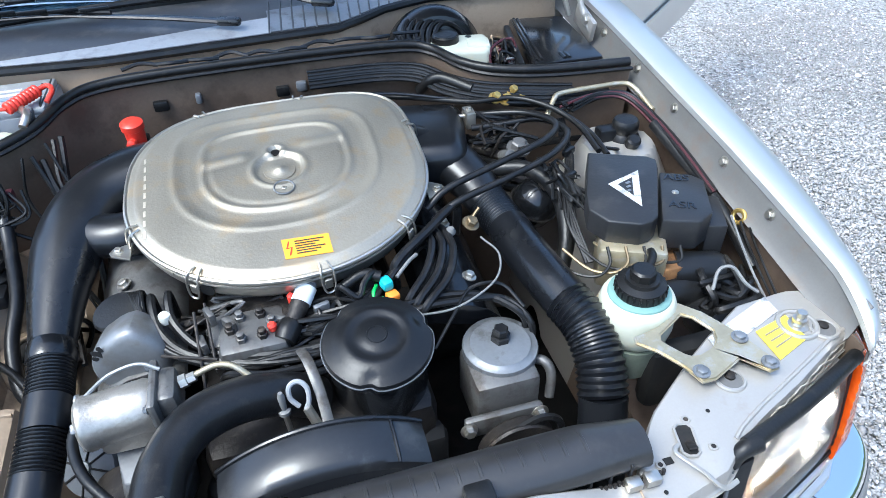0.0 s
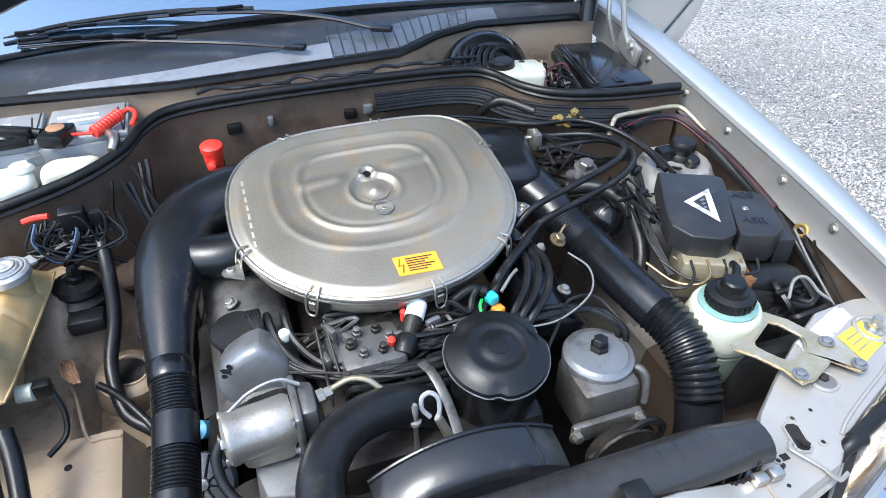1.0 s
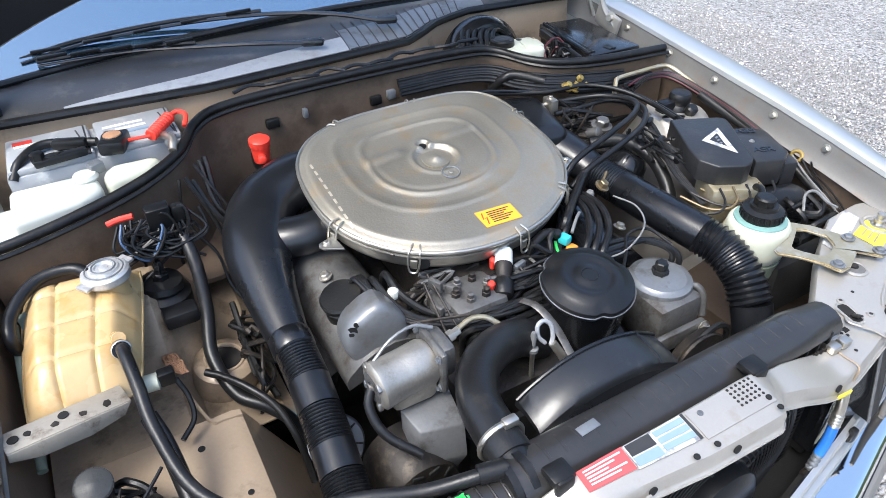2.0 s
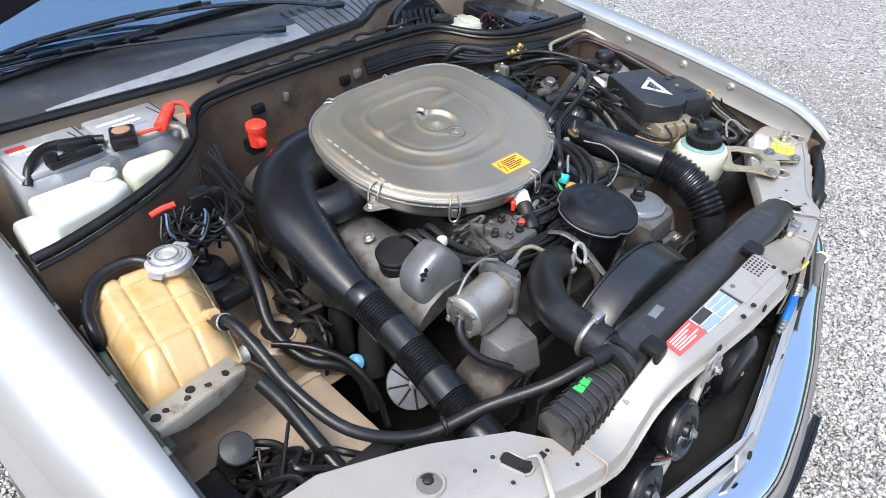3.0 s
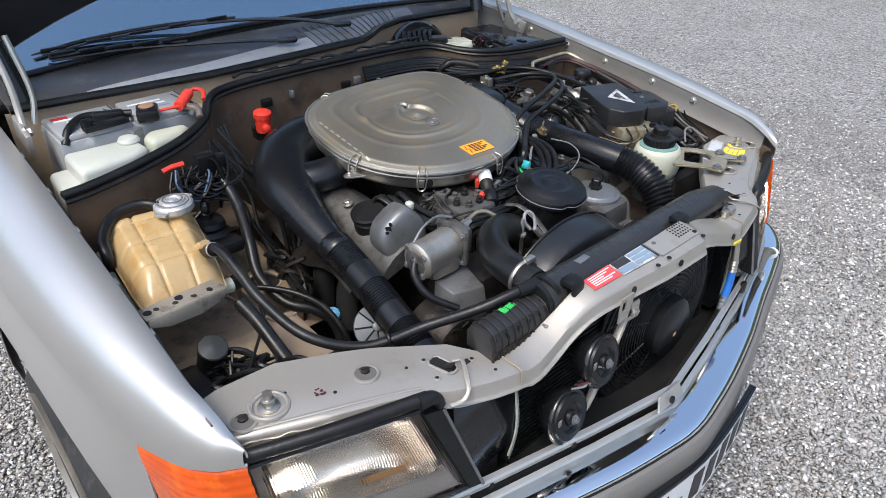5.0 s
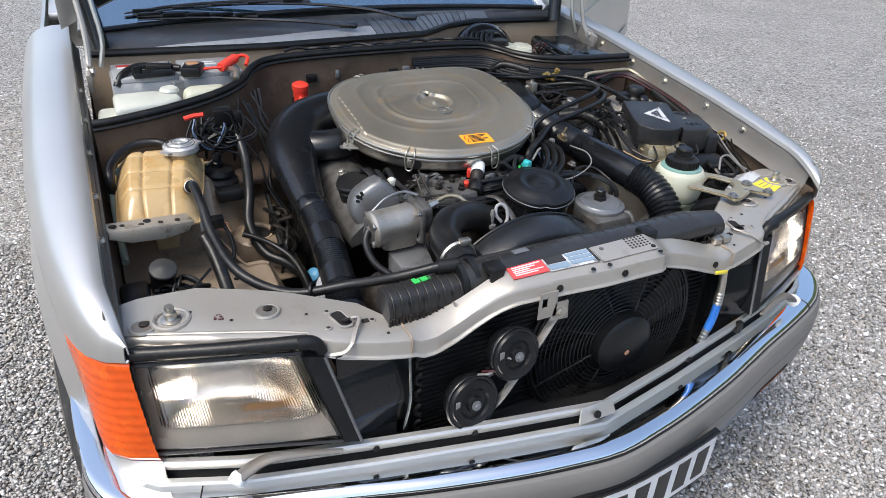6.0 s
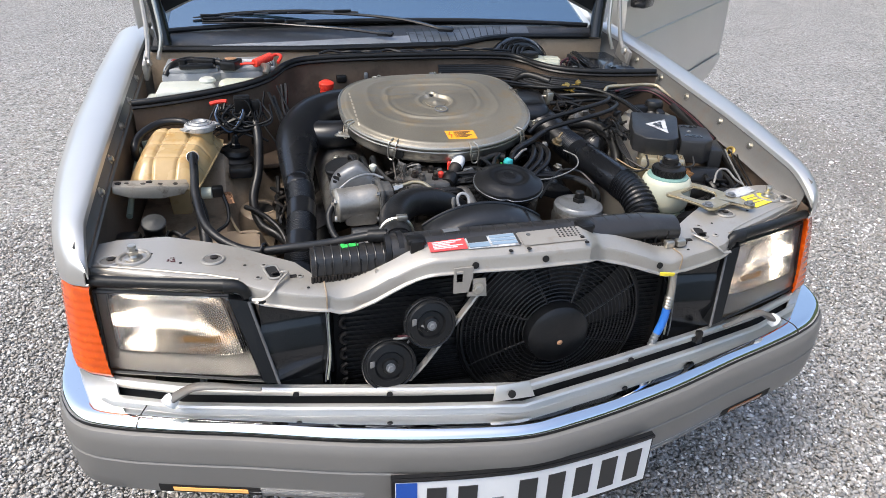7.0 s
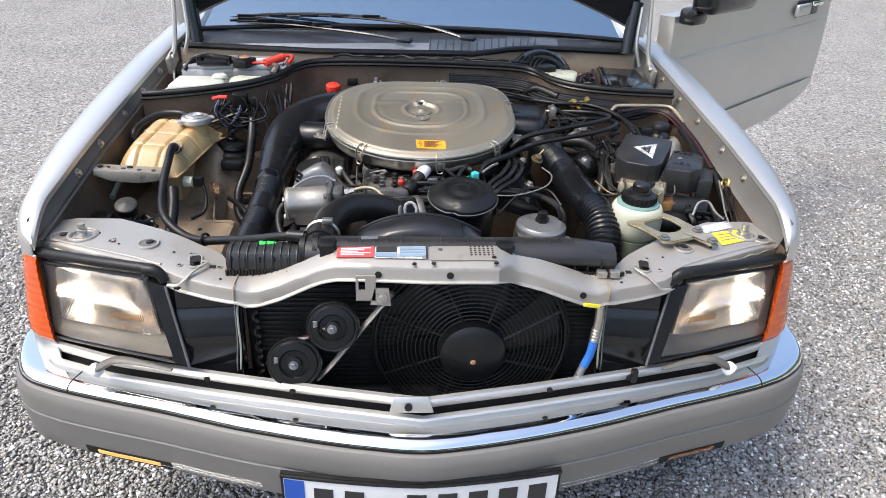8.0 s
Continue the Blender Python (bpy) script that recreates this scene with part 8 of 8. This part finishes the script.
for k in range(6):
    a = 2 * math.pi * k / 6 + 0.2

    def blade(u, v, a=a):
        r, w = 0.062 + 0.122 * u, (v - 0.5) * (0.055 + 0.055 * u)
        d = V(math.cos(a + 0.25 * u), 0, math.sin(a + 0.25 * u))
        t = V(-math.sin(a), 0, math.cos(a))
        return FC + V(0, 0.012 + 0.012 * (v - 0.5), 0) + d * r + t * w

    part("blade", sheet(blade, 6, 4, 0.002), BLACK, fan)
part("shroud_ring", ring(FC + V(0, 0.012, 0), (0, -1, 0), 0.196, 0.005, 56, 8), BLACK, fan)
for p, r in ((V(-0.170, -0.012, 0.732), 0.050), (V(-0.246, -0.010, 0.648), 0.053)):
    horn = thing("horn", p + V(0, 0, -r), "round black horn with ringed face", "horn", "horns")
    part("housing", lathe([(0.030, -0.045), (r * 0.9, -0.02), (r, -0.006), (r, 0.002), (r * 0.96, 0.005)], p, (0.05, -1, 0.25), 36), GLOSSBLACK, horn)
    part("face", lathe([(r * 0.97, 0.002), (r * 0.95, 0.006), (r * 0.86, 0.004), (r * 0.80, 0.009), (r * 0.55, 0.011), (r * 0.48, 0.006), (r * 0.30, 0.007), (r * 0.26, 0.014), (r * 0.12, 0.016), (0.001, 0.016)], p, (0.05, -1, 0.25), 36), BLACK, horn)
    part("bolt", hexbolt(p + V(0.0, -0.016, 0.004), (0.05, -1, 0.25), 0.006, 0.006), GREYALU, horn)
    part("tag", box(p + V(-r * 0.62, -0.010, 0.006), (0.008, 0.002, 0.024), 0.0005), WIREGREY, horn)
for k in range(6):
    c = V(-0.235 + 0.008 * k, -0.004, 0.700 + 0.004 * k)
    single("horn_wire", tube([c, c + V(0.012, -0.018, 0.012), c + V(0.03, -0.008, 0.006 - 0.006 * k), c + V(0.025, 0.006, -0.02)], 0.0022, 6), (WIREGREY, WIRERED, RUBBER, WIRETAN, RUBBER, WIREGREY)[k], "thin tangled horn wire", "cable", group="horn wires")
single("grille_strut", tube([(-0.060, 0.012, 0.790), (-0.13, 0.0, 0.70), (-0.178, -0.004, 0.635), (-0.205, 0.0, 0.60)], 0.008, 8, flat=0.5), CROSS, "pale diagonal strut across the grille opening", "strut")
line_o = thing("coolant_line", (0.335, 0.0, 0.60), "blue sleeved air conditioning line with fittings", "pipe")
part("upper_fitting", tube([(0.338, 0.010, 0.765), (0.338, 0.005, 0.735), (0.336, 0.002, 0.715)], 0.008, 10), STEEL, line_o)
part("crimp", bellows((0.336, 0.002, 0.718), (0.334, 0.0, 0.690), 0.008, 4, 12, 0.2), STEEL, line_o)
part("blue_sleeve", tube([(0.334, 0.0, 0.690), (0.330, -0.002, 0.660), (0.321, -0.003, 0.632)], 0.0085, 12), BLUE, line_o)
part("lower_fitting", bellows((0.321, -0.003, 0.634), (0.311, -0.004, 0.600), 0.007, 4, 12, 0.2), GREYALU, line_o)
part("lower_pipe", tube([(0.312, -0.004, 0.603), (0.308, 0.0, 0.585), (0.32, 0.004, 0.575)], 0.006, 8), GRIME, line_o)
single("yellow_tag", box((0.318, 0.0, 0.772), (0.034, 0.003, 0.008), 0.001, Matrix.Rotation(0.15, 3, "Y")), YELLOW, "small yellow tag by the air conditioning line", "tag")

# ---- gravel ground ----
def gravel_material(name, scale):
    m = bpy.data.materials.new(name)
    m.use_nodes = True
    nt = m.node_tree
    n, link = nt.nodes, nt.links.new
    b = n["Principled BSDF"]
    tc = n.new("ShaderNodeTexCoord")
    vo, ve = n.new("ShaderNodeTexVoronoi"), n.new("ShaderNodeTexVoronoi")
    ve.feature = "DISTANCE_TO_EDGE"
    big = n.new("ShaderNodeTexNoise")
    big.inputs["Scale"].default_value, big.inputs["Detail"].default_value = 1.3, 6
    link(tc.outputs["Object"], big.inputs["Vector"])
    for k in (vo, ve):
        k.inputs["Scale"].default_value = scale
        link(tc.outputs["Object"], k.inputs["Vector"])
    sep = n.new("ShaderNodeSeparateColor")
    link(vo.outputs["Color"], sep.inputs[0])
    ramp = n.new("ShaderNodeValToRGB")
    for pos, c in ((0.0, (0.20, 0.197, 0.19)), (0.35, (0.42, 0.41, 0.395)), (0.62, (0.58, 0.565, 0.535)), (0.82, (0.48, 0.43, 0.375)), (1.0, (0.76, 0.75, 0.72))):
        e = ramp.color_ramp.elements.new(pos) if pos not in (0.0, 1.0) else ramp.color_ramp.elements[int(pos)]
        e.color = (*c, 1)
    link(sep.outputs[0], ramp.inputs[0])
    # darkens the colour at stone edges, as shade in the gaps would
    gap_shade = n.new("ShaderNodeMapRange")
    gap_shade.inputs["From Max"].default_value = 0.13
    gap_shade.inputs["To Min"].default_value = 0.38
    link(ve.outputs["Distance"], gap_shade.inputs["Value"])
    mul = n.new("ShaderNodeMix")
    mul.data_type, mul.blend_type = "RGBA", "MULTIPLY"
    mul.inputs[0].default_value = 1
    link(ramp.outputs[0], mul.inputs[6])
    link(gap_shade.outputs[0], mul.inputs[7])
    tint = n.new("ShaderNodeMix")
    tint.data_type, tint.blend_type = "RGBA", "MULTIPLY"
    tint.inputs[0].default_value = 0.5
    cr = n.new("ShaderNodeMapRange")
    cr.inputs["To Min"].default_value, cr.inputs["To Max"].default_value = 0.6, 1.3
    link(big.outputs["Fac"], cr.inputs["Value"])
    link(mul.outputs[2], tint.inputs[6])
    link(cr.outputs[0], tint.inputs[7])
    link(tint.outputs[2], b.inputs["Base Color"])
    b.inputs["Roughness"].default_value = 0.95
    b.inputs["Specular IOR Level"].default_value = 0.1
    bp = n.new("ShaderNodeBump")
    bp.inputs["Strength"].default_value, bp.inputs["Distance"].default_value = 1.0, 0.012
    hm = n.new("ShaderNodeMapRange")
    hm.inputs["From Max"].default_value = 0.3
    link(ve.outputs["Distance"], hm.inputs["Value"])
    link(hm.outputs[0], bp.inputs["Height"])
    link(bp.outputs[0], b.inputs["Normal"])
    return m


def pebble_material():
    m = mat("pebble", (0.34, 0.33, 0.32), 0.9, 0, 0.1, 40, 300, 0.3, spec=0.15)
    nt = m.node_tree
    n, link = nt.nodes, nt.links.new
    geo, ramp = n.new("ShaderNodeNewGeometry"), n.new("ShaderNodeValToRGB")
    for pos, c in ((0.0, (0.19, 0.187, 0.182)), (0.3, (0.275, 0.27, 0.26)), (0.6, (0.35, 0.342, 0.327)), (0.82, (0.32, 0.285, 0.25)), (1.0, (0.45, 0.44, 0.425))):
        e = ramp.color_ramp.elements.new(pos) if pos not in (0.0, 1.0) else ramp.color_ramp.elements[int(pos)]
        e.color = (*c, 1)
    link(geo.outputs["Random Per Island"], ramp.inputs[0])
    old = n["Principled BSDF"].inputs["Base Color"].links[0].from_socket
    mx = n.new("ShaderNodeMix")
    mx.data_type = "RGBA"
    mx.inputs[0].default_value = 0.92
    link(old, mx.inputs[6])
    link(ramp.outputs[0], mx.inputs[7])
    link(mx.outputs[2], n["Principled BSDF"].inputs["Base Color"])
    return m


ground = bpy.data.meshes.new("ground")
ground.from_pydata([(-400, -400, 0), (400, -400, 0), (400, 400, 0), (-400, 400, 0)], [], [(0, 1, 2, 3)])
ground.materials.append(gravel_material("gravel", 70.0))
tagged(new("ground", ground), "pale grey and tan gravel yard", "ground", kind="structure")


def pebbles(count, size):
    """Loose stones strewn round the car, densest close to it, as one heap."""
    rng = np.random.default_rng(4)
    seed = bmesh.new()
    for p in ((1, 0, 0), (0, 1, 0), (-1, 0, 0), (0, -1, 0), (0.25, 0.1, 0.9), (-0.1, -0.2, -0.9)):
        seed.verts.new(p)
    seed.verts.ensure_lookup_table()
    seed.verts.index_update()
    for i in range(4):
        seed.faces.new([seed.verts[k] for k in (i, (i + 1) % 4, 4)])
        seed.faces.new([seed.verts[k] for k in ((i + 1) % 4, i, 5)])
    base = np.array([v.co[:] for v in seed.verts])
    tris = np.array([[v.index for v in f.verts] for f in seed.faces])
    seed.free()
    zones = [(-2.2, -0.80, -0.55, 2.2, 0.22), (-0.80, 0.80, -1.0, 0.35, 0.19), (0.80, 1.7, -1.0, 1.6, 0.28), (1.7, 2.6, -0.85, 2.4, 0.21), (2.6, 3.6, -0.6, 3.2, 0.10), (0.80, 1.7, 1.6, 2.4, 0.06)]
    xs, ys = [], []
    for x0, x1, y0, y1, share in zones:
        k = int(count * share)
        xs.append(rng.uniform(x0, x1, k)), ys.append(rng.uniform(y0, y1, k))
    x, y = np.concatenate(xs), np.concatenate(ys)
    n = len(x)
    rad = size * np.exp(rng.normal(0, 0.28, n))
    sc = np.stack([rad * rng.uniform(0.8, 1.35, n), rad * rng.uniform(0.7, 1.1, n), rad * rng.uniform(0.5, 0.85, n)], 1)
    v = base[None] * sc[:, None] * rng.uniform(0.72, 1.25, (n, len(base), 1))
    a, t = rng.uniform(0, 2 * np.pi, n), rng.normal(0, 0.35, n)
    ca, sa, ct, st = np.cos(a), np.sin(a), np.cos(t), np.sin(t)
    y1_ = v[..., 1] * ct[:, None] - v[..., 2] * st[:, None]
    z1_ = v[..., 1] * st[:, None] + v[..., 2] * ct[:, None]
    X = v[..., 0] * ca[:, None] - y1_ * sa[:, None] + x[:, None]
    Y = v[..., 0] * sa[:, None] + y1_ * ca[:, None] + y[:, None]
    Z = z1_ + (sc[:, 2] * 0.45 + rng.uniform(0, 0.007, n))[:, None]
    verts = np.stack([X, Y, Z], -1).reshape(-1, 3)
    faces = (tris[None] + (np.arange(n) * len(base))[:, None, None]).reshape(-1, 3)
    me = bpy.data.meshes.new("gravel_stones")
    me.vertices.add(len(verts)), me.loops.add(faces.size), me.polygons.add(len(faces))
    me.vertices.foreach_set("co", verts.ravel().astype(np.float32))
    me.loops.foreach_set("vertex_index", faces.ravel().astype(np.int32))
    me.polygons.foreach_set("loop_start", np.arange(0, faces.size, 3, dtype=np.int32))
    me.update()
    me.validate()
    me.shade_smooth()
    me.materials.append(pebble_material())
    return tagged(new("gravel_stones", me), "loose rounded grey and tan gravel stones", "gravel", kind="stuff")


pebbles(275000, 0.0058)


# ---- hedge all round the yard ----
def hedge(radius, leaves):
    """A clipped but uneven hedge ring: a dark core under a coat of leaf clumps, one heap."""
    rng = np.random.default_rng(9)
    n = 96
    top = 3.6 + 1.0 * np.sin(np.arange(n) * 2 * np.pi / n * 5) * np.sin(np.arange(n) * 2 * np.pi / n * 2 + 1) + rng.normal(0, 0.25, n) + 6.0 * np.clip(np.cos(np.arange(n) * 2 * np.pi / n), 0, 1) ** 1.5
    verts, faces = [], []
    for k in range(n):
        a = 2 * np.pi * k / n
        for r, z in ((radius - 0.5, 0.0), (radius - 0.6, top[k] * 0.6), (radius - 0.1, top[k]), (radius + 0.9, top[k]), (radius + 1.2, 0.0)):
            verts.append((r * np.cos(a), 1.0 + r * np.sin(a), z))
    for k in range(n):
        for j in range(4):
            p, q = k * 5 + j, (k + 1) % n * 5 + j
            faces.append((p, q, q + 1, p + 1))
    a = rng.uniform(0, 2 * np.pi, leaves)
    h = np.interp(a, np.arange(n + 1) * 2 * np.pi / n, np.append(top, top[0])) * (1 - rng.uniform(0, 1, leaves) ** 1.6)
    h = h + rng.normal(0.05, 0.18, leaves)
    r = radius - 0.65 + rng.normal(0, 0.25, leaves) + 0.4 * np.clip(h / 3 - 0.6, 0, 1)
    c = np.stack([r * np.cos(a), 1.0 + r * np.sin(a), np.maximum(h, 0.03)], 1)
    e1 = rng.normal(0, 1, (leaves, 3))
    e1 /= np.linalg.norm(e1, axis=1)[:, None]
    e2 = np.cross(e1, rng.normal(0, 1, (leaves, 3)))
    e2 /= np.linalg.norm(e2, axis=1)[:, None]
    s = rng.uniform(0.08, 0.22, leaves)[:, None]
    base = len(verts)
    quad = np.stack([c - e1 * s, c + e2 * s * 0.5, c + e1 * s, c - e2 * s * 0.5], 1).reshape(-1, 3)
    verts += [tuple(v) for v in quad.tolist()]
    faces += [(base + 4 * k, base + 4 * k + 1, base + 4 * k + 2, base + 4 * k + 3) for k in range(leaves)]
    me = bpy.data.meshes.new("hedge")
    me.from_pydata(verts, [], faces)
    me.materials.append(mat("hedge_leaves", (0.055, 0.085, 0.03), 0.6, 0, 0.35, 2, 30, 0.2, stain=(0.03, 0.045, 0.02), amount=0.4))
    return tagged(new("hedge", me), "dark green hedge and trees round the gravel yard", "hedge", kind="stuff")


hedge(26.0, 60000)
